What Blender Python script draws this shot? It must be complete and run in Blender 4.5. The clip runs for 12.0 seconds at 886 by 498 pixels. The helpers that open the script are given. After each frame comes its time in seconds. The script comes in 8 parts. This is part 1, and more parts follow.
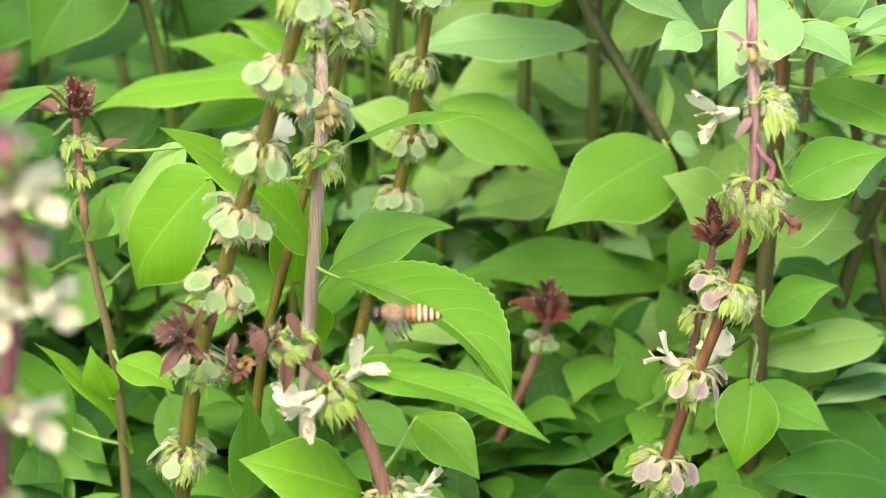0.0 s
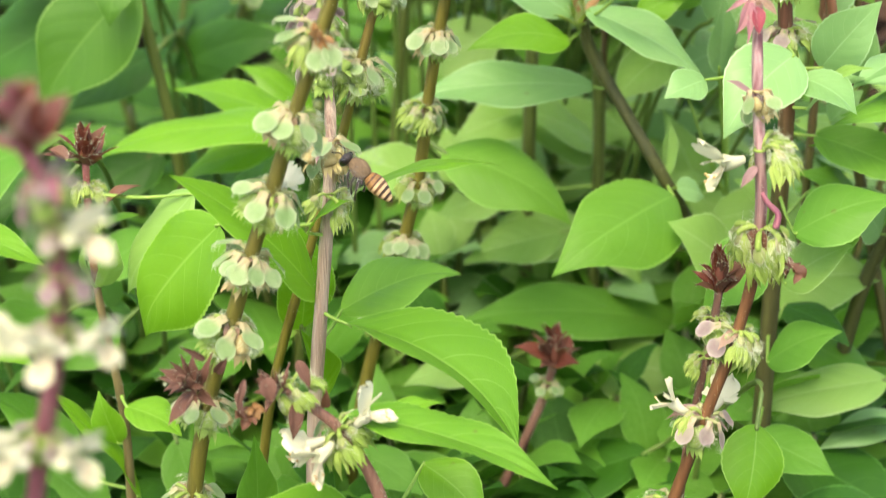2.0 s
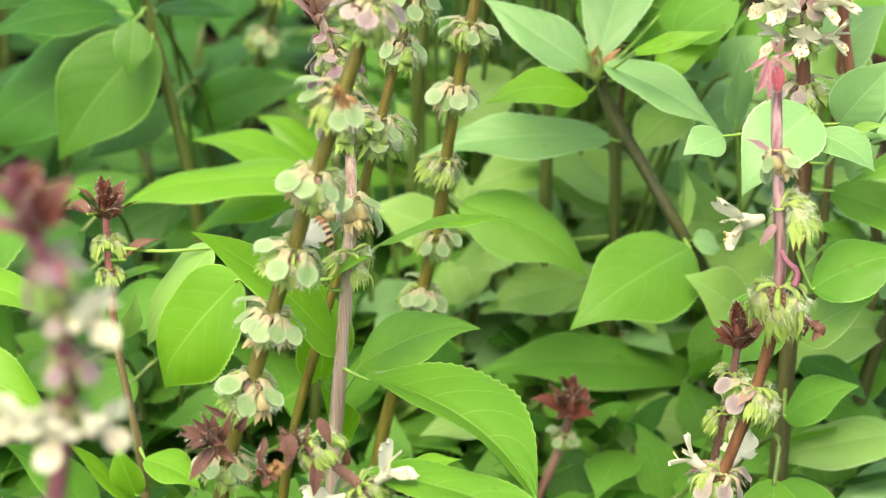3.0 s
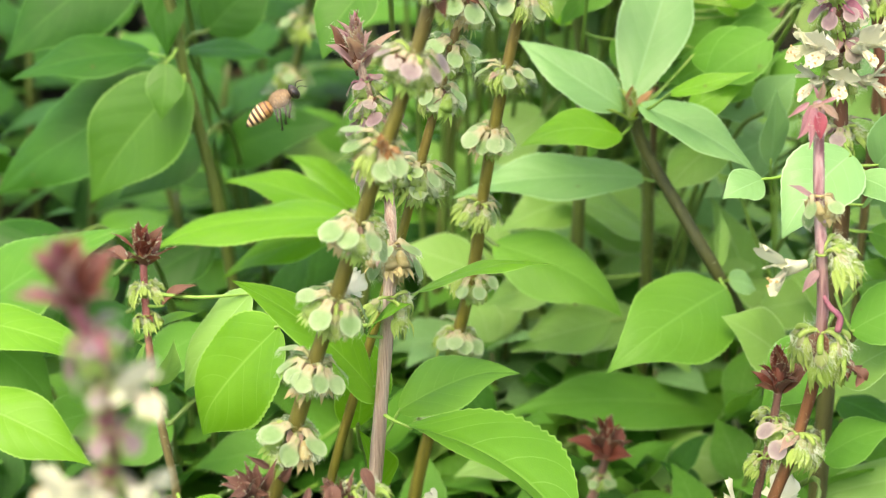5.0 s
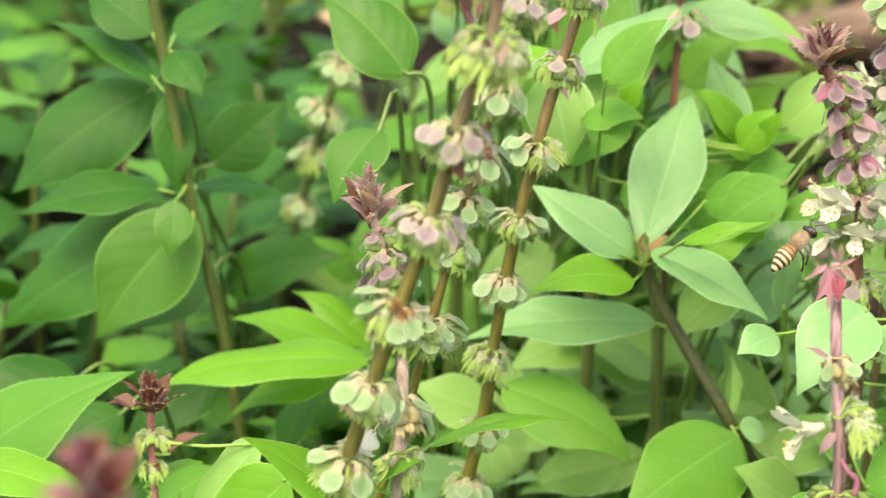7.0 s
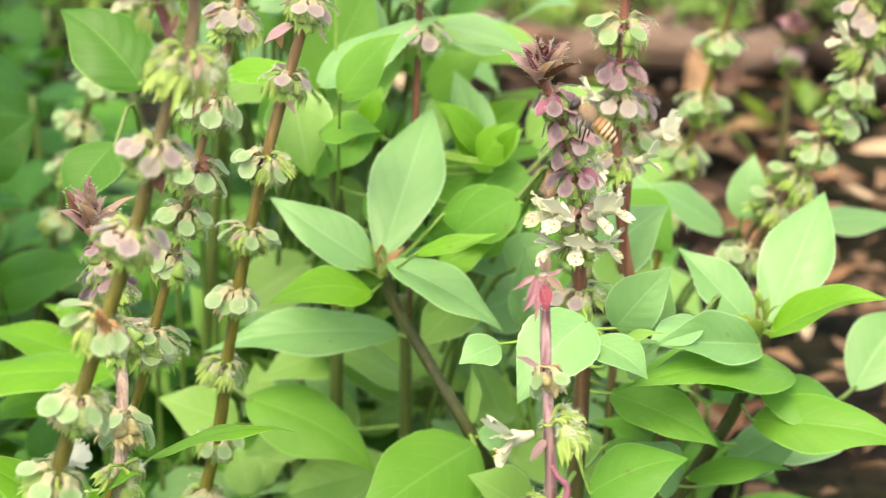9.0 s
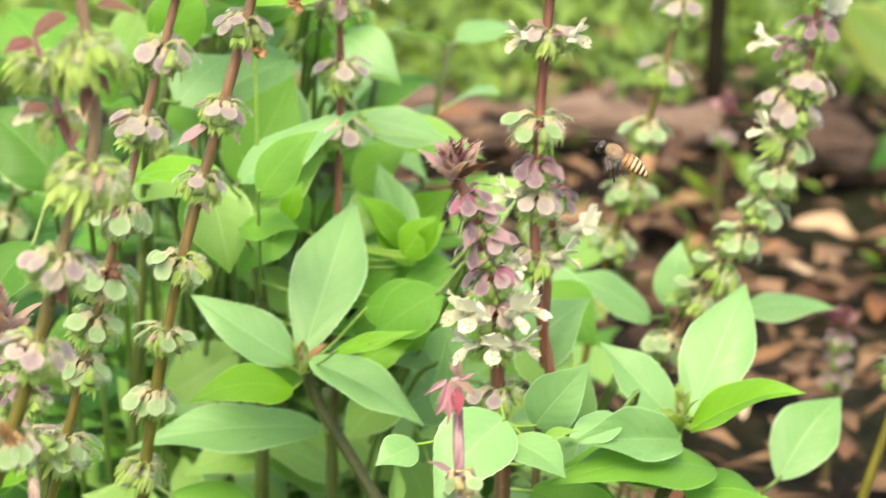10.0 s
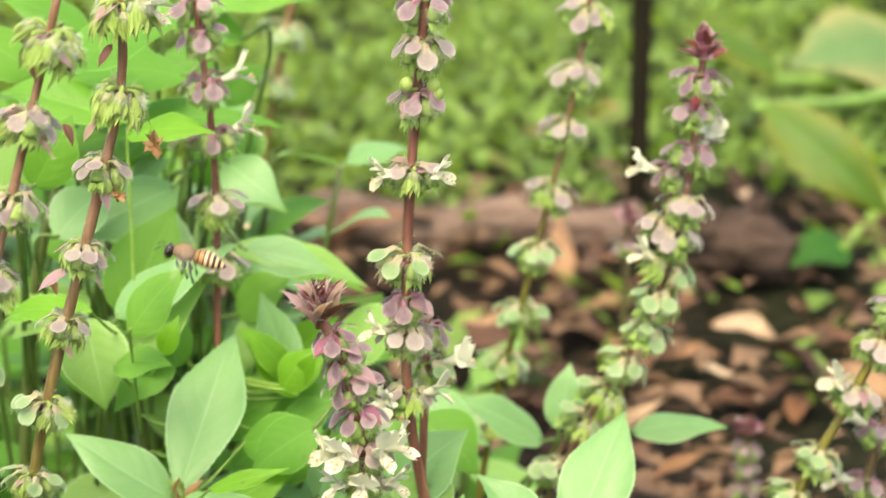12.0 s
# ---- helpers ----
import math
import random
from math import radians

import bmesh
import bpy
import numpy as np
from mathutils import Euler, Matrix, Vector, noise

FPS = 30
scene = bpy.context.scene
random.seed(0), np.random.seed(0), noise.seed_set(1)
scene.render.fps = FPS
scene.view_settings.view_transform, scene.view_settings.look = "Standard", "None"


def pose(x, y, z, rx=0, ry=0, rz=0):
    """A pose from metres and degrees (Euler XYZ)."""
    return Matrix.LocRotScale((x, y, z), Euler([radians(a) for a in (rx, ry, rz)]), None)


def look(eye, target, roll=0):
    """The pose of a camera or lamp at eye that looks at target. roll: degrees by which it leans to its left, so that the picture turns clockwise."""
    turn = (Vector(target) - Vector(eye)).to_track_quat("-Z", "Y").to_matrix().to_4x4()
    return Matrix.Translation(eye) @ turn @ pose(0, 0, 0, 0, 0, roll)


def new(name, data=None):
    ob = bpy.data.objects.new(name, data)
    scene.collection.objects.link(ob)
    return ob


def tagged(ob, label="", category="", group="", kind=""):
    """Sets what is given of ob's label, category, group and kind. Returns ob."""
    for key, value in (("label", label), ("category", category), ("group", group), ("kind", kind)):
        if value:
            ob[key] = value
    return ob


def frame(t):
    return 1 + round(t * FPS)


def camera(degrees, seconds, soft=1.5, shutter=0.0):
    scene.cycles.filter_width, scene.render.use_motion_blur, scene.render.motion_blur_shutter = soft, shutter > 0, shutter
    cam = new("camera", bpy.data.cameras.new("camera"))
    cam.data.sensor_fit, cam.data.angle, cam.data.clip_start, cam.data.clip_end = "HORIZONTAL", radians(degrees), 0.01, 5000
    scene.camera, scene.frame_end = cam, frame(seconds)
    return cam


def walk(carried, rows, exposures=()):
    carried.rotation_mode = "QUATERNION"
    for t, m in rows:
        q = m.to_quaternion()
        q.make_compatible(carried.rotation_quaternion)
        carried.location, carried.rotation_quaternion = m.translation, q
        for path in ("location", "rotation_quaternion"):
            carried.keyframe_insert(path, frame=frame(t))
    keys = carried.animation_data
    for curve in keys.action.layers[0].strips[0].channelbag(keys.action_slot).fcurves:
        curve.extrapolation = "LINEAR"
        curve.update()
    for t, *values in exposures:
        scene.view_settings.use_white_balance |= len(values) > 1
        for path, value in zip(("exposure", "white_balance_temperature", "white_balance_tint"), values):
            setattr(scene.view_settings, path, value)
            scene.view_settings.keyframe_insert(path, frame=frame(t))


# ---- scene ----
cam = camera(24, 12.0, soft=0.95, shutter=0.6)
cam.data.dof.use_dof = True
cam.data.dof.focus_distance = 0.366
cam.data.dof.aperture_fstop = 23.0
PATH = [
    (0, (0.00012, 0.00004, 0.26594), (0.00009, 0.88318, -0.20319), -1.50),
    (0.5, (-0.00202, -0.00102, 0.26626), (-0.00089, 0.88222, -0.20268), -1.38),
    (1, (-0.00318, -0.00121, 0.26637), (-0.00138, 0.88084, -0.20478), -1.45),
    (1.5, (-0.00132, -0.00116, 0.26606), (-0.00604, 0.88388, -0.19943), -1.56),
    (2, (-0.00129, -0.00120, 0.26850), (-0.00041, 0.89016, -0.18481), -1.43),
    (2.5, (-0.00191, -0.00062, 0.27187), (-0.00294, 0.89479, -0.17337), -1.38),
    (3, (-0.00354, -0.00050, 0.27303), (-0.00522, 0.89756, -0.16684), -1.34),
    (5, (-0.00904, 0.00252, 0.27723), (-0.01414, 0.90433, -0.15489), -1.77),
    (5.5, (-0.00932, 0.00430, 0.27732), (-0.02120, 0.91100, -0.14428), -2.03),
    (6, (-0.01124, 0.00725, 0.28073), (-0.01668, 0.92121, -0.12503), -1.62),
    (6.5, (-0.01254, 0.00980, 0.28356), (-0.02178, 0.92803, -0.11240), -1.50),
    (6.7, (-0.01256, 0.01070, 0.28469), (-0.02040, 0.92960, -0.10972), -1.40),
    (8.3, (0.00226, 0.00638, 0.28830), (0.05339, 0.92602, -0.10112), 0.42),
    (8.5, (0.00407, 0.00667, 0.28768), (0.06539, 0.92636, -0.10012), 0.45),
    (9, (0.00912, 0.00579, 0.28754), (0.08299, 0.92438, -0.10071), 0.55),
    (9.5, (0.01239, 0.00728, 0.28912), (0.09306, 0.93185, -0.08325), 0.36),
    (10, (0.01792, 0.00851, 0.29438), (0.11018, 0.93604, -0.06781), 0.41),
    (10.5, (0.02428, 0.00924, 0.29656), (0.12185, 0.93853, -0.05966), 0.24),
    (11, (0.03049, 0.01017, 0.29869), (0.12928, 0.94140, -0.05210), 0.11),
    (11.5, (0.03422, 0.01095, 0.30169), (0.13591, 0.94735, -0.03417), -0.16),
    (12, (0.03669, 0.01176, 0.30415), (0.14676, 0.95047, -0.02251), -0.18),
]
walk(cam, [(t, look(eye, target, roll)) for t, eye, target, roll in PATH],
     exposures=[(0.0, 1.88, 7600, 13), (6.5, 1.85, 7600, 13), (9.5, 1.88, 7600, 14), (12.0, 1.80, 7600, 14)])

# ---- light: bright overcast sky, soft sun from above and behind ----
world = bpy.data.worlds.new("sky")
scene.world = world
world.use_nodes = True
sky = world.node_tree.nodes.new("ShaderNodeTexSky")
sky.sky_type = "NISHITA"
sky.sun_disc = False
sky.sun_elevation = radians(65)
sky.sun_rotation = radians(198)
sky.air_density, sky.dust_density = 1.0, 4.0
back = world.node_tree.nodes["Background"]
back.inputs["Strength"].default_value = 0.19
world.node_tree.links.new(sky.outputs[0], back.inputs["Color"])
sun = new("sun", bpy.data.lights.new("sun", "SUN"))
sun.data.energy, sun.data.angle, sun.data.color = 0.85, radians(30), (1.0, 0.96, 0.88)
sun.matrix_world = look((-0.25, -0.75, 1.7), (0, 0, 0))

# ---- materials ----
RIBS, SWEEP = 6.2, 2.0  # side veins along a leaf, and how far they sweep forward


def mat_new(name):
    m = bpy.data.materials.new(name)
    m.use_nodes = True
    nt = m.node_tree
    nt.nodes.clear()
    return m, nt, nt.nodes.new("ShaderNodeOutputMaterial")


def node(nt, kind, **values):
    n = nt.nodes.new(kind)
    for key, v in values.items():
        n.inputs[key.replace("_", " ")].default_value = v
    return n


def maths(nt, op, a, b=None, c=None):
    n = nt.nodes.new("ShaderNodeMath")
    n.operation = op
    for i, v in enumerate((a, b, c)):
        if v is None:
            continue
        if isinstance(v, (int, float)):
            n.inputs[i].default_value = v
        else:
            nt.links.new(v, n.inputs[i])
    return n.outputs[0]


def blend(nt, fac, a, b):
    n = nt.nodes.new("ShaderNodeMix")
    n.data_type = "RGBA"
    for sock, v in ((n.inputs[0], fac), (n.inputs[6], a), (n.inputs[7], b)):
        if isinstance(v, (int, float)):
            sock.default_value = v
        elif isinstance(v, tuple):
            sock.default_value = (*v, 1)
        else:
            nt.links.new(v, sock)
    return n.outputs[2]


def noise_fac(nt, scale, detail=4, coord=None, lo=0.35, hi=0.65):
    n = node(nt, "ShaderNodeTexNoise", Scale=scale, Detail=float(detail))
    if coord is not None:
        nt.links.new(coord, n.inputs["Vector"])
    r = nt.nodes.new("ShaderNodeMapRange")
    r.inputs[1].default_value, r.inputs[2].default_value = lo, hi
    nt.links.new(n.outputs["Fac"], r.inputs[0])
    return r.outputs[0]


def surface(nt, out, colour, rough=0.5, height=None, bump=0.3, dist=0.001, through_light=0.0, tint=None, spec=0.5):
    p = node(nt, "ShaderNodeBsdfPrincipled", Roughness=rough)
    p.inputs["Specular IOR Level"].default_value = spec
    nt.links.new(colour, p.inputs["Base Color"])
    if height is not None:
        b = node(nt, "ShaderNodeBump", Strength=bump, Distance=dist)
        nt.links.new(height, b.inputs["Height"])
        nt.links.new(b.outputs[0], p.inputs["Normal"])
    last = p.outputs[0]
    if through_light:
        tr = nt.nodes.new("ShaderNodeBsdfTranslucent")
        nt.links.new(tint if tint is not None else colour, tr.inputs["Color"])
        mx = node(nt, "ShaderNodeMixShader", Fac=through_light)
        nt.links.new(last, mx.inputs[1])
        nt.links.new(tr.outputs[0], mx.inputs[2])
        last = mx.outputs[0]
    nt.links.new(last, out.inputs[0])
    return p


def leaf_material(name, dark, light, vein, rough=0.42, glow=0.42, edge=None, island=False, spec=0.45, shine=(1.5, 1.3, 0.6), veins=0.55, rim=0.95):
    """A veined leaf blade: pale midrib, side veins that sweep forward along the margin, net of fine veins, mottled lamina."""
    m, nt, out = mat_new(name)
    uv = nt.nodes.new("ShaderNodeUVMap").outputs[0]
    sep = nt.nodes.new("ShaderNodeSeparateXYZ")
    nt.links.new(uv, sep.inputs[0])
    side = maths(nt, "ABSOLUTE", maths(nt, "SUBTRACT", maths(nt, "MULTIPLY", sep.outputs[0], 2.0), 1.0))
    rand = nt.nodes.new("ShaderNodeNewGeometry").outputs["Random Per Island"] if island else nt.nodes.new("ShaderNodeObjectInfo").outputs["Random"]
    coord = nt.nodes.new("ShaderNodeTexCoord").outputs["Object"]
    wander = maths(nt, "MULTIPLY", noise_fac(nt, 70.0, 2, coord, 0.2, 0.8), 0.16)
    phase = maths(nt, "SUBTRACT", maths(nt, "MULTIPLY_ADD", sep.outputs[1], RIBS, wander), maths(nt, "MULTIPLY", maths(nt, "POWER", side, 1.4), SWEEP))
    tri = maths(nt, "PINGPONG", phase, 0.5)
    ribs = maths(nt, "SUBTRACT", 1.0, maths(nt, "SMOOTH_MIN", maths(nt, "MULTIPLY", tri, 30.0), 1.0, 0.3))
    ribs = maths(nt, "MULTIPLY", ribs, maths(nt, "SUBTRACT", 1.0, maths(nt, "POWER", side, 5.0)))
    mid = maths(nt, "SUBTRACT", 1.0, maths(nt, "SMOOTH_MIN", maths(nt, "MULTIPLY", side, 22.0), 1.0, 0.3))
    lines = maths(nt, "MAXIMUM", maths(nt, "MULTIPLY", ribs, veins), maths(nt, "MULTIPLY", mid, 0.4 + 0.6 * veins))
    mott = noise_fac(nt, 90.0, 5, coord)
    fine = noise_fac(nt, 900.0, 3, coord)
    net = node(nt, "ShaderNodeTexVoronoi", Scale=1500.0)
    net.feature = "DISTANCE_TO_EDGE"
    nt.links.new(coord, net.inputs["Vector"])
    cells = maths(nt, "SMOOTH_MIN", maths(nt, "MULTIPLY", net.outputs["Distance"], 5.0), 1.0, 0.2)
    tone = maths(nt, "MULTIPLY_ADD", rand, 0.6, maths(nt, "MULTIPLY", mott, 0.4))
    drift = noise_fac(nt, 22.0, 2, coord, 0.3, 0.7)
    tone = maths(nt, "MULTIPLY_ADD", drift, 0.4, maths(nt, "MULTIPLY", tone, 0.6))
    lamina = blend(nt, tone, dark, light)
    lamina = blend(nt, maths(nt, "MULTIPLY", fine, 0.15), lamina, light)
    spots = noise_fac(nt, 260.0, 2, coord, 0.74, 0.78)
    lamina = blend(nt, maths(nt, "MULTIPLY", spots, 0.5), lamina, (0.10, 0.06, 0.02))
    margin = maths(nt, "MULTIPLY", maths(nt, "GREATER_THAN", side, 0.955), rim)
    col = blend(nt, maths(nt, "MULTIPLY", maths(nt, "MAXIMUM", lines, margin), 0.7), lamina, vein)
    if edge:
        yellowed = maths(nt, "MULTIPLY", maths(nt, "POWER", side, 2.0), noise_fac(nt, 60.0, 4, coord, 0.3, 0.5))
        col = blend(nt, yellowed, col, edge)
    tint = blend(nt, 0.5, col, (light[0] * shine[0], light[1] * shine[1], light[2] * shine[2]))
    quilt = maths(nt, "MULTIPLY_ADD", tri, 1.0, maths(nt, "MULTIPLY", cells, 0.10))
    swell = maths(nt, "MULTIPLY_ADD", noise_fac(nt, 130.0, 2, coord, 0.2, 0.8), 0.6, quilt)
    height = maths(nt, "SUBTRACT", swell, maths(nt, "MULTIPLY", mid, 0.6))
    shade = maths(nt, "MULTIPLY_ADD", mott, 0.16, rough - 0.08)
    p = surface(nt, out, col, rough, height, 0.22, 0.0006, glow, tint, spec)
    nt.links.new(shade, p.inputs["Roughness"])
    return m


def plain_material(name, a, b, scale=200.0, rough=0.6, bump=0.3, dist=0.0004, glow=0.0, stretch=None, vary=0.0, spec=0.4):
    """Two mottled tones at two scales with fine relief; vary shifts the tone from object to object."""
    m, nt, out = mat_new(name)
    coord = nt.nodes.new("ShaderNodeTexCoord").outputs["Object"]
    if stretch:
        mp = nt.nodes.new("ShaderNodeMapping")
        mp.inputs["Scale"].default_value = stretch
        nt.links.new(coord, mp.inputs[0])
        coord = mp.outputs[0]
    big, small = noise_fac(nt, scale * 0.25, 3, coord), noise_fac(nt, scale * 2.0, 5, coord)
    tone = maths(nt, "MULTIPLY_ADD", big, 0.6, maths(nt, "MULTIPLY", small, 0.4))
    if vary:
        rnd = nt.nodes.new("ShaderNodeObjectInfo").outputs["Random"]
        tone = maths(nt, "MULTIPLY_ADD", tone, 1.0 - vary, maths(nt, "MULTIPLY", rnd, vary))
    col = blend(nt, tone, a, b)
    surface(nt, out, col, rough, small, bump, dist, glow, None, spec)
    return m


LEAF_FRESH = leaf_material("leaf_fresh", (0.073, 0.224, 0.007), (0.137, 0.345, 0.020), (0.28, 0.50, 0.10), 0.47, spec=0.3, veins=0.35)
LEAF_RIBBED = leaf_material("leaf_ribbed", (0.058, 0.190, 0.008), (0.104, 0.285, 0.020), (0.22, 0.42, 0.08), 0.47, spec=0.3, veins=0.75)
LEAF_MATURE = leaf_material("leaf_mature", (0.054, 0.185, 0.014), (0.108, 0.290, 0.036), (0.19, 0.40, 0.09), 0.5, spec=0.22, veins=0.3)
LEAF_PALE = leaf_material("leaf_pale", (0.126, 0.280, 0.040), (0.205, 0.385, 0.088), (0.36, 0.54, 0.22), 0.47, 0.38, spec=0.3, shine=(1.2, 1.15, 0.85), veins=0.3)
# mint green with the bluish-white sky sheen mixed into the blade colour
LEAF_MINT_SHEEN = leaf_material("leaf_mint_sheen", (0.112, 0.264, 0.066), (0.185, 0.366, 0.132), (0.34, 0.54, 0.27), 0.45, 0.36, spec=0.38, shine=(1.12, 1.1, 0.95), veins=0.28)
LEAF_GREEN = leaf_material("leaf_green", (0.070, 0.212, 0.015), (0.136, 0.325, 0.042), (0.20, 0.42, 0.08), 0.48, spec=0.24, veins=0.5)
# two darker leaf greens: shade on left, low and inner leaves put into the colour
LEAF_HALF_SHADED = leaf_material("leaf_half_shaded", (0.028, 0.108, 0.007), (0.060, 0.176, 0.017), (0.15, 0.31, 0.06), 0.46, 0.36, spec=0.25, veins=0.35)
LEAF_SHADED = leaf_material("leaf_shaded", (0.010, 0.060, 0.004), (0.029, 0.115, 0.010), (0.075, 0.21, 0.038), 0.5, 0.28, spec=0.18, veins=0.3)
BRACT_GREEN = leaf_material("bract_green", (0.12, 0.24, 0.03), (0.25, 0.38, 0.08), (0.3, 0.4, 0.15), 0.5)
BRACT_MAUVE = leaf_material("bract_mauve", (0.215, 0.115, 0.125), (0.41, 0.28, 0.28), (0.46, 0.34, 0.33), 0.5)
BRACT_FADED = leaf_material("bract_faded", (0.20, 0.12, 0.085), (0.40, 0.29, 0.225), (0.44, 0.34, 0.27), 0.55)
BUD_RED = leaf_material("bud_red", (0.060, 0.014, 0.010), (0.155, 0.043, 0.024), (0.2, 0.08, 0.05), 0.5, 0.25)
BUD_PURPLE = leaf_material("bud_purple", (0.12, 0.025, 0.05), (0.29, 0.10, 0.14), (0.36, 0.16, 0.2), 0.5, 0.25)
BUD_PINK = leaf_material("bud_pink", (0.32, 0.115, 0.14), (0.48, 0.27, 0.30), (0.5, 0.22, 0.26), 0.5, 0.35)
BUD_RUST = leaf_material("bud_rust", (0.052, 0.020, 0.010), (0.135, 0.058, 0.027), (0.18, 0.09, 0.045), 0.6, 0.25)
BUD_AMBER = leaf_material("bud_amber", (0.14, 0.07, 0.02), (0.36, 0.21, 0.085), (0.36, 0.2, 0.07), 0.6, 0.3)
BUD_MAGENTA = leaf_material("bud_magenta", (0.22, 0.022, 0.045), (0.38, 0.09, 0.11), (0.45, 0.16, 0.18), 0.5, 0.3)
BUD_DRY = leaf_material("bud_dry", (0.040, 0.018, 0.011), (0.118, 0.052, 0.030), (0.15, 0.08, 0.05), 0.7, 0.1)
def lip_material(name, core, tone, edge, neck=(0.42, 0.35, 0.20)):
    """A calyx lip: peach neck, veiled and veined centre, paler towards its rim, tone shifting from one to the next."""
    m, nt, out = mat_new(name)
    uv = nt.nodes.new("ShaderNodeUVMap").outputs[0]
    sep = nt.nodes.new("ShaderNodeSeparateXYZ")
    nt.links.new(uv, sep.inputs[0])
    rnd = nt.nodes.new("ShaderNodeObjectInfo").outputs["Random"]
    coord = nt.nodes.new("ShaderNodeTexCoord").outputs["Object"]
    mott = noise_fac(nt, 0.9, 4, coord)
    base = blend(nt, maths(nt, "MULTIPLY_ADD", rnd, 0.65, maths(nt, "MULTIPLY", mott, 0.35)), core, tone)
    col = blend(nt, maths(nt, "MULTIPLY", maths(nt, "POWER", sep.outputs[0], 5.0), 0.75), base, edge)
    fade = nt.nodes.new("ShaderNodeMapRange")
    fade.inputs[1].default_value, fade.inputs[2].default_value = 0.46, 0.20
    nt.links.new(sep.outputs[1], fade.inputs[0])
    col = blend(nt, maths(nt, "MULTIPLY", fade.outputs[0], 0.8), col, neck)
    fine = noise_fac(nt, 4.0, 3, coord)
    surface(nt, out, col, 0.45, fine, 0.2, 0.0002, 0.45, None, 0.4)
    return m


LIP_GREEN = lip_material("lip_green", (0.172, 0.308, 0.102), (0.262, 0.382, 0.168), (0.40, 0.49, 0.295))
LIP_MAUVE = lip_material("lip_mauve", (0.245, 0.185, 0.18), (0.34, 0.315, 0.245), (0.48, 0.42, 0.37))
LIP_PURPLE = lip_material("lip_purple", (0.145, 0.088, 0.096), (0.285, 0.215, 0.205), (0.41, 0.335, 0.31), (0.17, 0.085, 0.085))
LIP_STRAW = lip_material("lip_straw", (0.22, 0.31, 0.07), (0.36, 0.36, 0.18), (0.46, 0.40, 0.31), (0.26, 0.33, 0.10))
TUBE_GREEN = plain_material("tube_green", (0.15, 0.285, 0.035), (0.32, 0.46, 0.12), 900.0, 0.6, 0.3, 0.0002, 0.35, vary=0.4)
TUBE_STRAW = plain_material("tube_straw", (0.17, 0.31, 0.035), (0.37, 0.48, 0.13), 900.0, 0.6, 0.3, 0.0002, 0.35, vary=0.4)
TUBE_TAN = plain_material("tube_tan", (0.30, 0.26, 0.10), (0.44, 0.37, 0.17), 900.0, 0.6, 0.3, 0.0002, 0.25, vary=0.4)
PEDICEL = plain_material("pedicel", (0.24, 0.31, 0.11), (0.38, 0.39, 0.19), 900.0, 0.6, 0.3, 0.0002, 0.3, vary=0.4)
HAIR = plain_material("plant_hair", (0.44, 0.53, 0.32), (0.60, 0.65, 0.48), 900.0, 0.5, 0.0, 0.0001, 0.4)
PETAL = plain_material("petal", (0.50, 0.53, 0.30), (0.64, 0.65, 0.51), 500.0, 0.5, 0.25, 0.0003, 0.35, vary=0.4)
PETIOLE = plain_material("petiole", (0.11, 0.23, 0.025), (0.2, 0.34, 0.06), 600.0, 0.5, 0.2, 0.0002)
STAMEN = plain_material("stamen", (0.72, 0.62, 0.4), (0.86, 0.82, 0.7), 900.0, 0.5, 0.0, 0.0001, 0.3)
ANTHER = plain_material("anther", (0.42, 0.26, 0.08), (0.55, 0.40, 0.18), 900.0, 0.7, 0.2)
STEM_PINK = plain_material("stem_pink", (0.16, 0.10, 0.07), (0.45, 0.37, 0.27), 1300.0, 0.6, 0.5, 0.0004, 0.0, (1, 1, 0.02))
def ripe_stem(name, low, a, b, z0=0.085, z1=0.135):
    """A stem that is green-brown and woody below and coloured above."""
    m, nt, out = mat_new(name)
    coord = nt.nodes.new("ShaderNodeTexCoord").outputs["Object"]
    mp = nt.nodes.new("ShaderNodeMapping")
    mp.inputs["Scale"].default_value = (1, 1, 0.12)
    nt.links.new(coord, mp.inputs[0])
    small = noise_fac(nt, 600.0, 5, mp.outputs[0])
    sep = nt.nodes.new("ShaderNodeSeparateXYZ")
    nt.links.new(coord, sep.inputs[0])
    r = nt.nodes.new("ShaderNodeMapRange")
    r.inputs[1].default_value, r.inputs[2].default_value = z0, z1
    nt.links.new(sep.outputs[2], r.inputs[0])
    low = blend(nt, small, low, (low[0] * 1.7, low[1] * 1.7, low[2] * 1.7))
    col = blend(nt, r.outputs[0], low, blend(nt, small, a, b))
    surface(nt, out, col, 0.5, small, 0.3, 0.0003, spec=0.4)
    return m


STEM_WINE = plain_material("stem_wine", (0.085, 0.020, 0.030), (0.20, 0.075, 0.085), 900.0, 0.55, 0.4, 0.0003, 0.0, (1, 1, 0.05))
STEM_ROSE = plain_material("stem_rose", (0.17, 0.04, 0.07), (0.36, 0.15, 0.17), 900.0, 0.55, 0.4, 0.0003, 0.0, (1, 1, 0.05))
SHOOT = plain_material("green_shoot", (0.05, 0.105, 0.015), (0.11, 0.18, 0.035), 300.0, 0.5, 0.3, 0.0003, 0.0, (1, 1, 0.12))
STEM_BLUSH = ripe_stem("stem_blush", (0.092, 0.042, 0.016), (0.15, 0.065, 0.07), (0.46, 0.33, 0.30), 0.107, 0.116)
STEM_MAROON = ripe_stem("stem_maroon", (0.088, 0.074, 0.030), (0.15, 0.04, 0.035), (0.29, 0.11, 0.09), 0.085, 0.1)
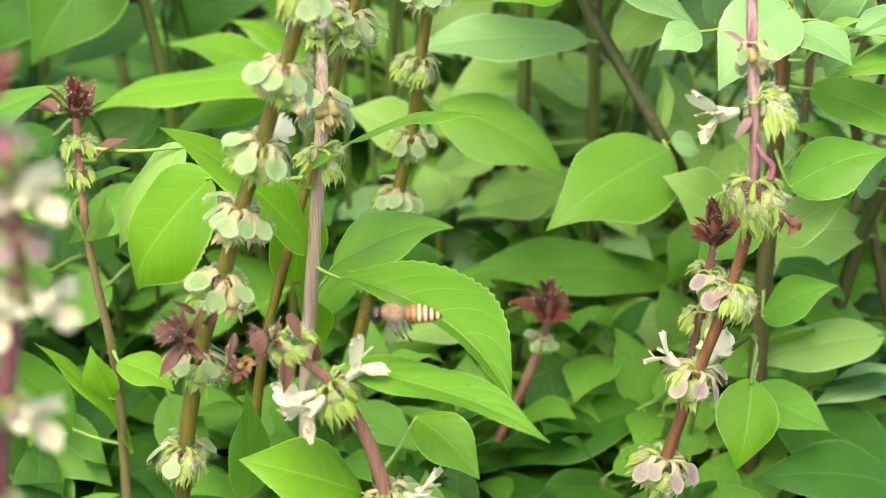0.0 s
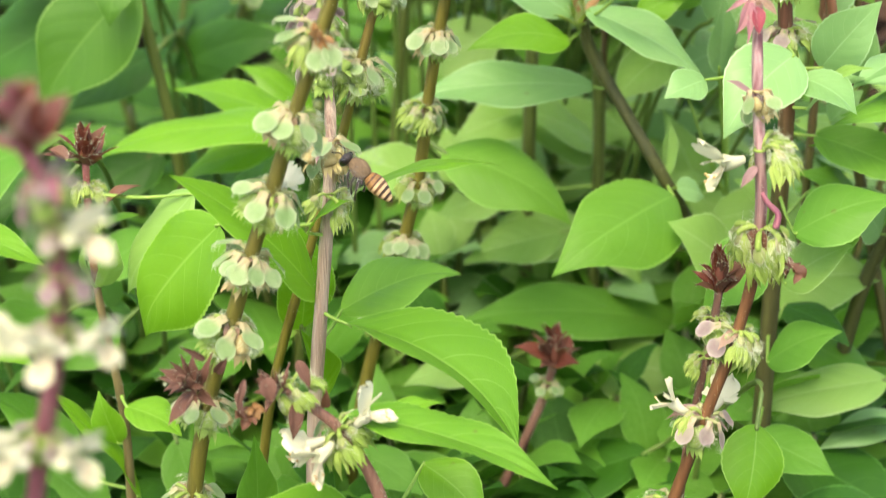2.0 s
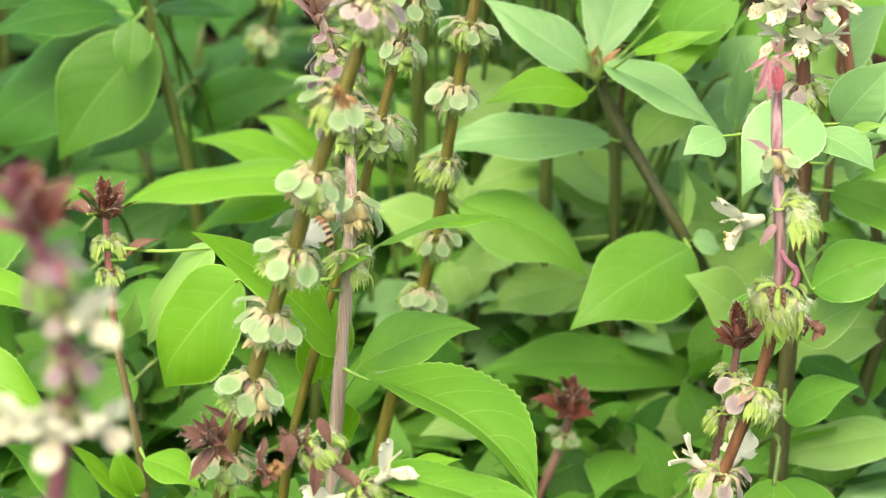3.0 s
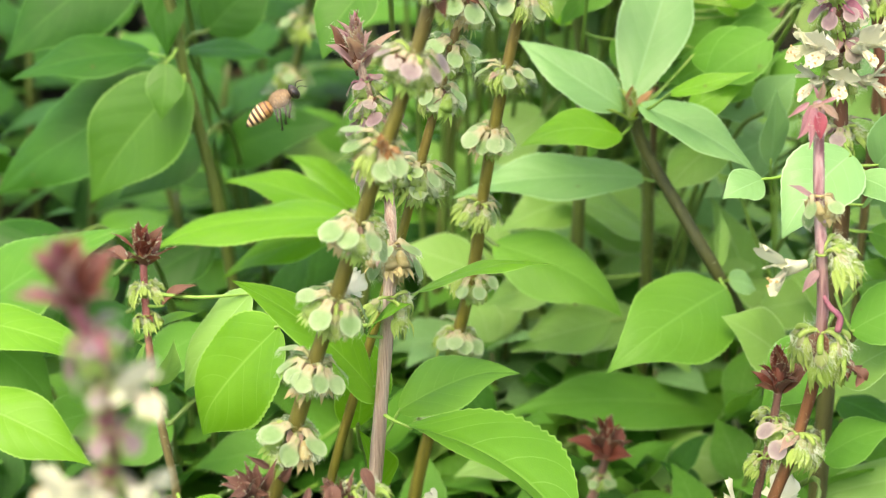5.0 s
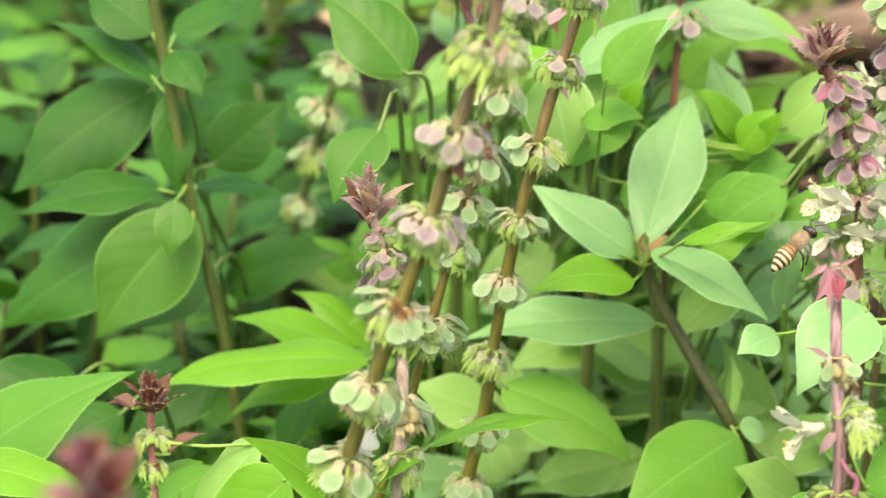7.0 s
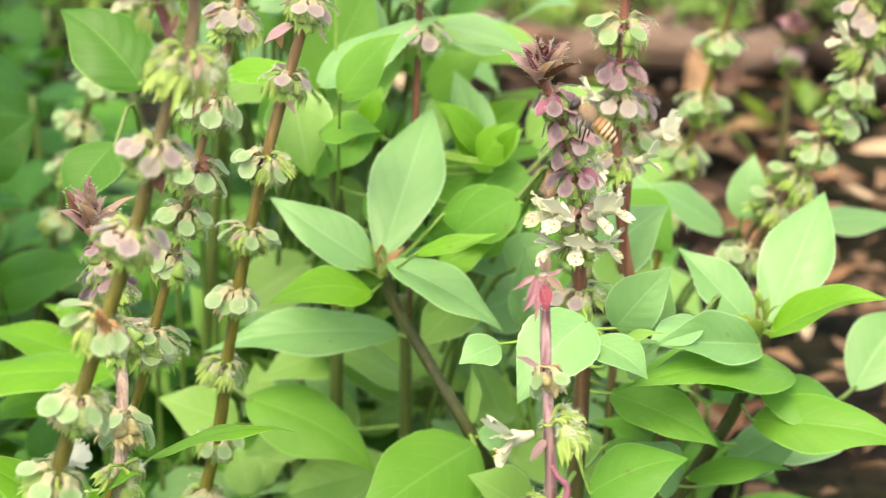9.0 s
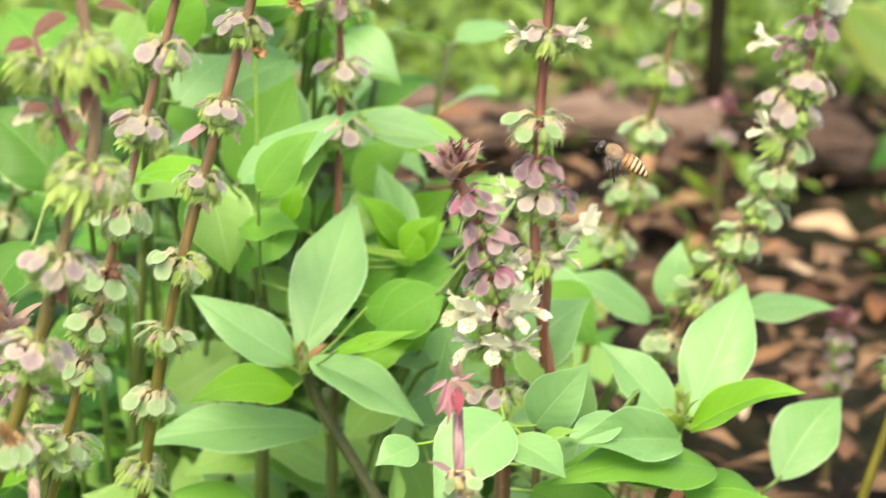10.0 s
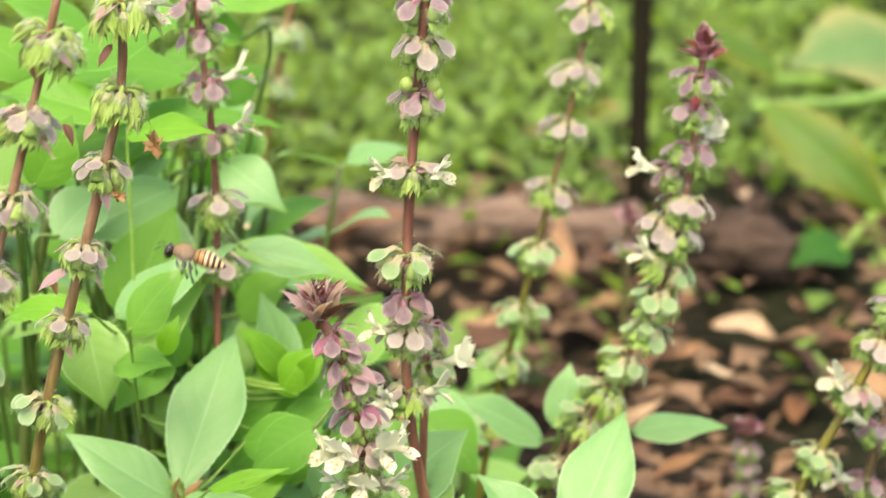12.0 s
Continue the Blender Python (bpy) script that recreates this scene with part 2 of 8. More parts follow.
STEM_TALL = ripe_stem("stem_tall", (0.070, 0.066, 0.010), (0.17, 0.10, 0.06), (0.31, 0.215, 0.16), 0.165, 0.225)
STEM_DARK = plain_material("stem_dark", (0.021, 0.030, 0.006), (0.058, 0.068, 0.014), 300.0, 0.6, 0.3, 0.0003, 0.0, (1, 1, 0.12))
STEM_GREEN = plain_material("stem_green", (0.040, 0.062, 0.010), (0.092, 0.125, 0.026), 300.0, 0.5, 0.3, 0.0003, 0.0, (1, 1, 0.12))
STEM_MAUVE = plain_material("stem_mauve", (0.095, 0.045, 0.03), (0.215, 0.115, 0.08), 900.0, 0.55, 0.4, 0.0003, 0.0, (1, 1, 0.05))
STEM_OLIVE = ripe_stem("stem_olive", (0.085, 0.077, 0.010), (0.14, 0.068, 0.03), (0.26, 0.15, 0.08), 0.13, 0.19)
STEM_PURPLE = ripe_stem("stem_purple", (0.05, 0.05, 0.015), (0.095, 0.030, 0.018), (0.20, 0.085, 0.05))
def dry_leaf_material():
    """Fallen leaves from dark rotting brown over rust to bleached tan, streaked along their length."""
    m, nt, out = mat_new("dry_leaf")
    rnd = nt.nodes.new("ShaderNodeObjectInfo").outputs["Random"]
    ramp = nt.nodes.new("ShaderNodeValToRGB")
    nt.links.new(rnd, ramp.inputs[0])
    stops = ((0.0, (0.020, 0.011, 0.007)), (0.38, (0.065, 0.032, 0.016)), (0.65, (0.17, 0.080, 0.034)), (0.85, (0.32, 0.205, 0.10)), (1.0, (0.54, 0.42, 0.26)))
    for i, (at, colour) in enumerate(stops):
        e = ramp.color_ramp.elements[i] if i < 2 else ramp.color_ramp.elements.new(at)
        e.position, e.color = at, (*colour, 1)
    uv = nt.nodes.new("ShaderNodeUVMap").outputs[0]
    mp = nt.nodes.new("ShaderNodeMapping")
    mp.inputs["Scale"].default_value = (14, 1.5, 1)
    nt.links.new(uv, mp.inputs[0])
    streak = noise_fac(nt, 1.2, 4, mp.outputs[0])
    blot = noise_fac(nt, 120.0, 4, nt.nodes.new("ShaderNodeTexCoord").outputs["Object"], 0.45, 0.7)
    col = blend(nt, maths(nt, "MULTIPLY", streak, 0.35), ramp.outputs[0], (0.10, 0.055, 0.025))
    col = blend(nt, maths(nt, "MULTIPLY", blot, 0.5), col, (0.05, 0.026, 0.013))
    surface(nt, out, col, 0.7, streak, 0.5, 0.0006, 0.12, None, 0.25)
    return m


DRY_LEAF = dry_leaf_material()
BARK = plain_material("bark", (0.026, 0.017, 0.012), (0.165, 0.118, 0.083), 60.0, 0.9, 0.8, 0.003, 0.0, (0.3, 1.5, 1.5), spec=0.1)
# the same bark with the shade on the right piece put into its colour
BARK_SHADED = plain_material("shaded_bark", (0.012, 0.008, 0.006), (0.075, 0.052, 0.036), 60.0, 0.9, 0.8, 0.003, 0.0, (0.3, 1.5, 1.5), spec=0.1)
ROD = plain_material("weathered_stake", (0.008, 0.007, 0.004), (0.020, 0.018, 0.009), 80.0, 0.9, 0.5, 0.001, 0.0, (1, 1, 0.15), spec=0.05)
LITTER = leaf_material("leaf_litter", (0.008, 0.005, 0.003), (0.20, 0.125, 0.065), (0.12, 0.08, 0.04), 0.8, 0.05, None, True, 0.2)
COVER = leaf_material("ground_cover", (0.010, 0.052, 0.007), (0.215, 0.365, 0.05), (0.2, 0.3, 0.05), 0.5, 0.42, None, True)
SQUASH = leaf_material("squash_leaf", (0.05, 0.125, 0.035), (0.10, 0.19, 0.062), (0.16, 0.24, 0.08), 0.6, 0.3, (0.26, 0.25, 0.09), spec=0.18)
SQUASH_YOUNG = leaf_material("young_squash_leaf", (0.030, 0.090, 0.005), (0.070, 0.150, 0.011), (0.11, 0.18, 0.03), 0.6, 0.28, (0.135, 0.15, 0.015), spec=0.3)


def soil_material():
    m, nt, out = mat_new("soil")
    coord = nt.nodes.new("ShaderNodeTexCoord").outputs["Object"]
    a, b = noise_fac(nt, 9.0, 6, coord), noise_fac(nt, 140.0, 6, coord)
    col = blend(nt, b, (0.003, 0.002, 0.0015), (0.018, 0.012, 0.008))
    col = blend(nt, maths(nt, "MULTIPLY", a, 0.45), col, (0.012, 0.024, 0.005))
    surface(nt, out, col, 0.95, b, 0.8, 0.004, spec=0.08)
    return m


SOIL = soil_material()

# ---- builders ----
ORIGIN = {}
STEMS = []  # places along the stems, from which leaves may grow


def part(name, bm, material, parent, label=""):
    """One mesh object under a thing or a part; materials may be one or several."""
    me = bpy.data.meshes.new(name)
    bm.to_mesh(me)
    bm.free()
    for m in material if isinstance(material, (list, tuple)) else (material,):
        me.materials.append(m)
    for p in me.polygons:
        p.use_smooth = True
    ob = new(name, me)
    ob.parent = parent
    if label:
        tagged(ob, label)
    return ob


def shared(name, mesh, parent, m, label=""):
    ob = new(name, mesh)
    ob.parent = parent
    ob.matrix_basis = m
    if label:
        tagged(ob, label)
    return ob


def mesh_of(name, bm, materials):
    me = bpy.data.meshes.new(name)
    bm.to_mesh(me)
    bm.free()
    for m in materials:
        me.materials.append(m)
    for p in me.polygons:
        p.use_smooth = True
    return me


def smooth_line(pts, steps=6):
    """Catmull-Rom through the points."""
    P = [Vector(p) for p in pts]
    P = [2 * P[0] - P[1]] + P + [2 * P[-1] - P[-2]]
    out = []
    for i in range(1, len(P) - 2):
        a, b, c, d = P[i - 1:i + 3]
        for k in range(steps):
            t = k / steps
            out.append(0.5 * ((2 * b) + (c - a) * t + (2 * a - 5 * b + 4 * c - d) * t * t + (3 * b - a - 3 * c + d) * t ** 3))
    out.append(P[-2])
    return out


def tube(bm, line, radius, sides=8, square=0.0, mat=0):
    """A tube along a line; radius is a number or a function of 0..1; square pulls it to a four-ridged stem."""
    rings, n = [], len(line)
    ref = Vector((0.3, 1, 0.2)).normalized()
    for i, p in enumerate(line):
        t = (line[min(i + 1, n - 1)] - line[max(i - 1, 0)]).normalized()
        u = (ref - t * ref.dot(t))
        u = u.normalized() if u.length > 1e-4 else t.orthogonal().normalized()
        v = t.cross(u)
        r = radius(i / (n - 1)) if callable(radius) else radius
        ring = []
        for k in range(sides):
            a = 2 * math.pi * k / sides
            rr = r * (1 + square * math.cos(4 * a))
            ring.append(bm.verts.new(p + (u * math.cos(a) + v * math.sin(a)) * rr))
        rings.append(ring)
    for a, b in zip(rings, rings[1:]):
        for k in range(sides):
            f = bm.faces.new((a[k], a[(k + 1) % sides], b[(k + 1) % sides], b[k]))
            f.material_index = mat
    for ring, flip in ((rings[0], True), (rings[-1], False)):
        f = bm.faces.new(ring[::-1] if flip else ring)
        f.material_index = mat


def outline(u, shape):
    """Half width of a blade along its length, 1 at the widest; shape moves the widest place towards the base (<1)."""
    s = math.sin(math.pi * min(1.0, u) ** shape) if u < 1 else 0.0
    return max(0.0, s) ** 0.85 * (1 - 0.50 * max(0.0, (u - 0.55) / 0.45) ** 1.4)


def blade(bm, base, tip, width, normal, bulge=0.06, fold=0.12, shape=0.75, nu=18, nv=8, teeth=0.016, ripple=0.02, seed=0, twist=0.0, mat=0, puff=0.0, sag=0.0):
    """A leaf blade from base to tip that arches by bulge, folds along its midrib, with toothed edges, quilting and uv."""
    rnd = random.Random(seed)
    uvl = bm.loops.layers.uv.verify()
    base, tip, normal = Vector(base), Vector(tip), Vector(normal)
    way = tip - base
    length = way.length
    t0 = way.normalized()
    nrm = (normal - t0 * normal.dot(t0)).normalized()
    ctrl = (base + tip) / 2 + nrm * (bulge * length * 2)
    ph = rnd.random() * 6.28
    grid, uvs = [], {}
    lean = rnd.uniform(-0.04, 0.04) * length
    own = random.Random(seed + 99)
    uneven, hang = own.uniform(-0.22, 0.22) if teeth else 0.0, own.uniform(0.0, 0.09) if teeth else 0.0
    for i in range(nu + 1):
        u = i / nu
        p = base * (1 - u) ** 2 + ctrl * 2 * u * (1 - u) + tip * u * u
        t = ((ctrl - base) * (1 - u) + (tip - ctrl) * u).normalized()
        n = (nrm - t * nrm.dot(t)).normalized()
        s = t.cross(n)
        tw = twist * (u - 0.3)
        n, s = n * math.cos(tw) + s * math.sin(tw), s * math.cos(tw) - n * math.sin(tw)
        p = p + s * lean * math.sin(math.pi * u)
        w = outline(0.012 + 0.988 * u, shape) * width / 2
        row = []
        for j in range(nv + 1):
            q = 2 * j / nv - 1
            e = w * (1 + (teeth if i % 2 else -teeth) * (abs(q) > 0.99) * (1 if 1 < i < nu else 0) * (0.5 + rnd.random()))
            lift = (fold * abs(q) + uneven * q) * e - (0.10 + sag) * q * q * e - hang * length * max(0.0, (u - 0.6) / 0.4) ** 2
            wave = ripple * length * (abs(q) ** 2) * math.sin(u * 9 + ph + (1.7 if q > 0 else 0)) * math.sin(math.pi * u)
            cell = abs(((u * RIBS - abs(q) ** 1.4 * SWEEP) % 1.0) - 0.5) * 2
            quilt = puff * length * (1 - cell ** 2.5) * min(1.0, abs(q) * 4) * (1 - abs(q) ** 3) * min(1.0, 4 * u)
            vert = bm.verts.new(p + s * (q * e) + n * (lift + wave + quilt))
            uvs[vert] = ((q + 1) / 2, u)
            row.append(vert)
        grid.append(row)
    for a, b in zip(grid, grid[1:]):
        for j in range(nv):
            f = bm.faces.new((a[j], a[j + 1], b[j + 1], b[j]))
            f.material_index = mat
            for loop in f.loops:
                loop[uvl].uv = uvs[loop.vert]


def thing(name, label, category, at, group="", kind=""):
    ob = new(name)
    ob.location = at
    ob.empty_display_size = 0.01
    ORIGIN[ob.name] = Vector(at)
    return tagged(ob, label, category, group, kind)


def stalk(label, line, r_low, r_top, material, group="basil stalks", name="basil_stalk", category="basil plant"):
    """A basil stalk rooted in the soil: an empty at its foot with its square stem. The line runs from the foot up."""
    plant = thing(name, label, category, line[0], group)
    o = Vector(line[0])
    bm = bmesh.new()
    raw = [Vector(p) - o for p in line]
    raw = raw[:1] + [a * 0.2 + b * 0.6 + c * 0.2 for a, b, c in zip(raw, raw[1:], raw[2:])] + raw[-1:]
    pts = smooth_line(raw, 7)
    pts[0].z -= 0.004
    tube(bm, pts, lambda u: r_low + (r_top - r_low) * u + 0.00004 * math.sin(u * 60), 8, 0.10)
    rnd = random.Random(len(ORIGIN))
    spots = []
    for _ in range(260):
        k = rnd.randrange(len(pts) // 3, len(pts) - 1)
        a, u = rnd.uniform(0, 6.28), k / (len(pts) - 1)
        side = Vector((math.cos(a), math.sin(a), 0.1))
        spots.append((pts[k].lerp(pts[k + 1], rnd.random()) + side * (r_low + (r_top - r_low) * u) * 0.95, side))
    hairs(bm, rnd, spots, 0.0009, 0.000022, 1)
    STEMS.extend(p + o for p in pts)
    part("stem", bm, (material, HAIR), plant)
    return plant


SEED = [0]


def leaf(plant, base, tip, width, normal, bulge=0.05, fold=0.15, mat=None, join=None, shape=0.75, twist=0.0, r=0.00033, stem_mat=None):
    """One leaf of a plant; join is the place on the stem from which its stalk grows."""
    SEED[0] += 1
    o = ORIGIN[plant.name]
    bm = bmesh.new()
    base, tip = Vector(base) - o, Vector(tip) - o
    big = (tip - base).length > 0.022
    blade(bm, base, tip, width, normal, bulge, fold * 1.7, shape, 48 if big else 24, 14 if big else 8, 0.022 if mat is LEAF_RIBBED else 0.014, 0.026, seed=SEED[0], twist=twist, puff=0.005 if mat is LEAF_RIBBED else 0.0028, sag=random.Random(SEED[0]).uniform(0.0, 0.22))
    ob = part("leaf", bm, mat or LEAF_FRESH, plant)
    if join is None:
        foot = base + o
        near = min((p for p in STEMS if p.z < foot.z and p.y > foot.y - 0.01), key=lambda p: (p - foot).length, default=None)
        join = near if near is not None and (near - foot).length < 0.022 else None
    if join is None:
        # a shoot of its own from the foot of the plant
        rnd = random.Random(SEED[0])
        d = (tip - base).normalized()
        out = Vector((base.x * 0.8 - 0.004 * d.x, base.y + 0.035, base.z * 0.6))
        root = Vector((base.x * 0.6 + rnd.uniform(-.004, .004), base.y + 0.045, -0.003))
        bm = bmesh.new()
        tube(bm, smooth_line([root, out, base - d * 0.007 + Vector((0, 0.006, -0.002)), base, base + (tip - base) * 0.03], 5), lambda u: 0.00075 - 0.0004 * u, 6)
        part("shoot", bm, SHOOT, ob)
    else:
        j = Vector(join) - o
        bm = bmesh.new()
        mid = (j + base) / 2 - Vector((0, 0, 0.04)) * (base - j).length
        inside = base + (tip - base) * 0.03
        tube(bm, smooth_line([j, mid, base, inside], 4), lambda u: r * (1.25 - 0.7 * u), 6)
        part("petiole", bm, stem_mat or PETIOLE, ob)
    return ob


def hairs(bm, rnd, spots, length, width, mat):
    for p, d in spots:
        d = Vector(d).normalized()
        d = (d + Vector((rnd.uniform(-.5, .5), rnd.uniform(-.5, .5), rnd.uniform(-.5, .5)))).normalized()
        s = d.orthogonal().normalized() * width
        e = p + d * length * rnd.uniform(0.5, 1.1)
        f = bm.faces.new([bm.verts.new(v) for v in (p - s, p + s, e)])
        f.material_index = mat


def calyx_mesh(name, materials, seed, droop=0.0, lip=2.0, ragged=False):
    """Fruiting calyx: fleshy stalk, ribbed bell, round saucer of an upper lip on a narrow neck and four pointed lower teeth, with fine hairs. Grows to +x from the stem; millimetres."""
    rnd = random.Random(seed)
    bm = bmesh.new()
    uvl = bm.loops.layers.uv.verify()
    reach = Vector((0.35 if ragged else rnd.uniform(0.3, 0.9), 0, 0.0))
    tube(bm, smooth_line([Vector((0, 0, 0.1)), Vector((0.8, 0, 0.75)) + reach * 0.4, Vector((1.7, 0, 0.95)) + reach, Vector((2.2, 0, 0.6)) + reach], 3), lambda u: 0.22 + 0.14 * math.sin(u * 2.6), 7, mat=3)
    lean = 0.55 + droop * 0.75 + rnd.uniform(-0.15, 0.15)
    lip_t = Vector((math.cos(lean), 0, -math.sin(lean)))
    lip_n = Vector((math.sin(lean), 0, math.cos(lean)))
    side = Vector((0, 1, 0))
    # the bell hangs under the lip
    fall = min(1.45, lean + 0.55)
    axis = Vector((math.cos(fall), 0, -math.sin(fall)))
    start = Vector((1.85, 0, 0.3)) + reach - lip_n * (0.2 if ragged else 1.15)
    deep = 3.3 if ragged else 2.9
    tube(bm, [start + axis * (k * deep) for k in (0, 0.2, 0.45, 0.75, 1.0)], lambda u: 0.45 + 0.72 * math.sin(min(1, u * 1.15) * 1.6), 9, 0.09, 1)
    top = Vector((1.45, 0, 1.25)) + reach
    rows, cups = [], {}
    R = lip * rnd.uniform(0.92, 1.08) * (0.62 if ragged else 1.0)
    long = 2.72 * R * (1.12 if ragged else 1.0)
    warp, skew = rnd.uniform(-0.5, 0.5), rnd.uniform(-0.12, 0.12)
    for i in range(13):
        u = i / 12
        disc = math.sqrt(max(0.0, 1 - ((u - 0.635) / 0.365) ** 2))
        w = R * max(disc * (0.72 + 0.28 * (1 - u) if ragged else 1.0), 0.42 + 0.2 * u if u < 0.5 else 0.12)
        row = []
        for j in range(11):
            q = j / 5 - 1
            rim = min(1.0, math.hypot(q * w / R, (u - 0.635) / 0.365))
            saucer = 0.09 * R * rim ** 3
            neck = -0.55 * R * q * q * max(0.0, 0.5 - u) + 0.30 * max(0.0, 0.45 - u) ** 2 * R
            roll = warp * 0.16 * R * q * u + 0.05 * R * math.sin(5 * q + seed + 4 * u) * rim
            v = bm.verts.new(top + lip_t * (u * long) + side * (q * w + skew * R * u) + lip_n * ((saucer if not ragged else -0.35 * R * q * q) + neck + roll - 0.12 * R * u * u))
            cups[v] = (rim, u)
            row.append(v)
        rows.append(row)
    for a, b in zip(rows, rows[1:]):
        for j in range(10):
            f = bm.faces.new((a[j], a[j + 1], b[j + 1], b[j]))
            f.material_index = 0
            for loop in f.loops:
                loop[uvl].uv = cups[loop.vert]
    # lower teeth; on a ragged calyx long pale claws
    mouth = start + axis * (deep - 0.15)
    claws = (-1.1, -0.75, -0.4, 0.0, 0.4, 0.75, 1.1) if ragged else (-0.85, -0.35, 0.35, 0.85)
    for k, off in enumerate(claws):
        b = mouth + Vector((-0.3, off, -0.1 - 0.2 * (k in (1, 2))))
        if ragged:
            b = start + axis * deep * 0.45 + side * off * 0.8 + lip_n * (0.9 * math.cos(off * 1.4) - 0.2)
            e = b + axis * rnd.uniform(3.2, 4.4) + side * off * rnd.uniform(0.5, 1.3) + lip_n * rnd.uniform(-0.4, 0.7)
            blade(bm, b, e, rnd.uniform(0.9, 1.35), lip_n + side * off * 0.6, rnd.uniform(-0.02, 0.12), 0.7, 0.55, 8, 4, 0, 0.03, seed + k, rnd.uniform(-.6, .6), mat=1)
        else:
            blade(bm, b, b + axis * rnd.uniform(1.3, 2.3) + Vector((rnd.uniform(-.5, .4), off * 0.7, -0.3)), 0.9, (0.7, 0, 0.7), 0.08, 0.3, 0.5, 5, 2, 0, 0, seed + k, mat=1)
    spots = []
    for _ in range(190):
        u, a = rnd.random(), rnd.uniform(0, 6.28)
        rad = Vector((0, math.cos(a), 0)) + axis.cross(Vector((0, 1, 0))) * math.sin(a)
        spots.append((start + axis * (u * deep) + rad * 0.85, rad * 0.9 + axis * 0.5))
    for j in range(26):
        a = -0.3 + (math.pi + 0.6) * j / 25
        spots.append((top + lip_t * (long * (0.635 + 0.36 * math.sin(a))) + side * (R * 0.97 * math.cos(a)) - lip_n * 0.08 * R, lip_t * math.sin(a) + side * math.cos(a) - lip_n * 1.2))
    for _ in range(18):
        a = rnd.uniform(0, 6.28)
        spots.append((Vector((rnd.uniform(0.3, 1.8), 0.5 * math.cos(a), 0.8 + 0.5 * math.sin(a))), (0.3, math.cos(a), math.sin(a))))
    hairs(bm, rnd, spots, 1.5, 0.032, 2)
    return mesh_of(name, bm, materials)


def petal(bm, base, way, length, width, normal, cup=0.1, lobes=3, ruffle=0.1, seed=0, flare=1.0, mat=0):
    """A spoon-shaped petal with a rounded, frilled end."""
    rnd = random.Random(seed)
    base, way, nrm = Vector(base), Vector(way).normalized(), Vector(normal)
    nrm = (nrm - way * nrm.dot(way)).normalized()
    s = way.cross(nrm)
    ph, rows = rnd.uniform(0, 6.28), []
    for i in range(9):
        u = i / 8
        w = width / 2 * (0.28 + 0.72 * min(1.0, u * 1.7) ** 0.8) * (math.sqrt(max(0.0, 1 - max(0.0, (u - 0.62) / 0.42) ** 2)) if u > 0.62 else 1.0)
        row = []
        for j in range(9):
            q = j / 4 - 1
            frill = 1 + ruffle * math.cos(lobes * math.pi * q + ph) * u
            lift = cup * width * q * q + ruffle * width * 0.5 * math.sin(lobes * 3 * q + ph) * u * u - flare * length * 0.22 * u * u
            row.append(bm.verts.new(base + way * (length * u * frill) + s * (q * w) + nrm * lift))
        rows.append(row)
    for a, b in zip(rows, rows[1:]):
        for j in range(8):
            bm.faces.new((a[j], a[j + 1], b[j + 1], b[j])).material_index = mat


def flower_mesh(name, seed):
    """A white two-lipped corolla: tube, broad frilled four-lobed upper lip, long spoon of a lower lip, stamens with anthers. Opens to +x; millimetres."""
    rnd = random.Random(seed)
    bm = bmesh.new()
    tube(bm, smooth_line([Vector((1.5, 0, -0.5)), Vector((3.2, 0, -0.4)), Vector((4.8, 0, 0.1))], 3), lambda u: 0.55 + 0.75 * u, 9, mat=0)
    mouth = Vector((4.6, 0, 0.2))
    petal(bm, mouth + Vector((-0.2, 0, 0.6)), (0.75, rnd.uniform(-.15, .15), 0.75), rnd.uniform(4.0, 4.8), rnd.uniform(6.2, 7.2), (-0.7, 0, 0.7), -0.10, 3, 0.13, seed, -0.5)
    for k, y in enumerate((-1, 1)):
        petal(bm, mouth + Vector((-0.1, y * 0.7, 0.2)), (0.7, y * 0.75, 0.25), rnd.uniform(2.8, 3.5), rnd.uniform(3.2, 3.9), (-0.4, y * -0.2, 0.85), 0.06, 2, 0.12, seed + 3 + k, 0.6)
    petal(bm, mouth + Vector((0, 0, -0.8)), (0.9, rnd.uniform(-.2, .2), -0.42), rnd.uniform(3.8, 4.8), rnd.uniform(3.3, 4.0), (0.4, 0, 0.9), 0.16, 2, 0.10, seed + 7, 0.7)
    for k in range(4):
        y = (k - 1.5) * 0.4
        e = Vector((rnd.uniform(7.0, 8.6), y * 1.7, rnd.uniform(-2.4, -0.2)))
        tube(bm, smooth_line([mouth + Vector((-0.6, y * 0.5, -0.5)), Vector((6.4, y, -1.0)), e], 4), 0.10, 5, mat=1)
        tube(bm, [e - Vector((0.1, 0.28, 0)), e + Vector((0.1, 0, 0.1)), e + Vector((0, 0.28, 0))], lambda u: 0.1 + 0.14 * math.sin(u * 3.1), 5, mat=2)
    return mesh_of(name, bm, (PETAL, STAMEN, ANTHER))


KINDS = {
    "green": ((LIP_GREEN, TUBE_GREEN, HAIR, PEDICEL), "pale green round-lipped seed calyx"),
    "mauve": ((LIP_MAUVE, TUBE_GREEN, HAIR, PEDICEL), "dusty mauve round-lipped seed calyx"),
    "purple": ((LIP_PURPLE, TUBE_GREEN, HAIR, BUD_PURPLE), "purple young calyx"),
    "tan": ((LIP_GREEN, TUBE_TAN, HAIR, TUBE_TAN), "fading calyx with a tan neck"),
    "shaggy": ((LIP_STRAW, TUBE_STRAW, HAIR, TUBE_STRAW), "drooping hairy yellow-green calyx"),
}
LIP_SIZE = {"green": 1.68, "mauve": 1.6, "purple": 1.6, "tan": 1.85, "shaggy": 1.35}
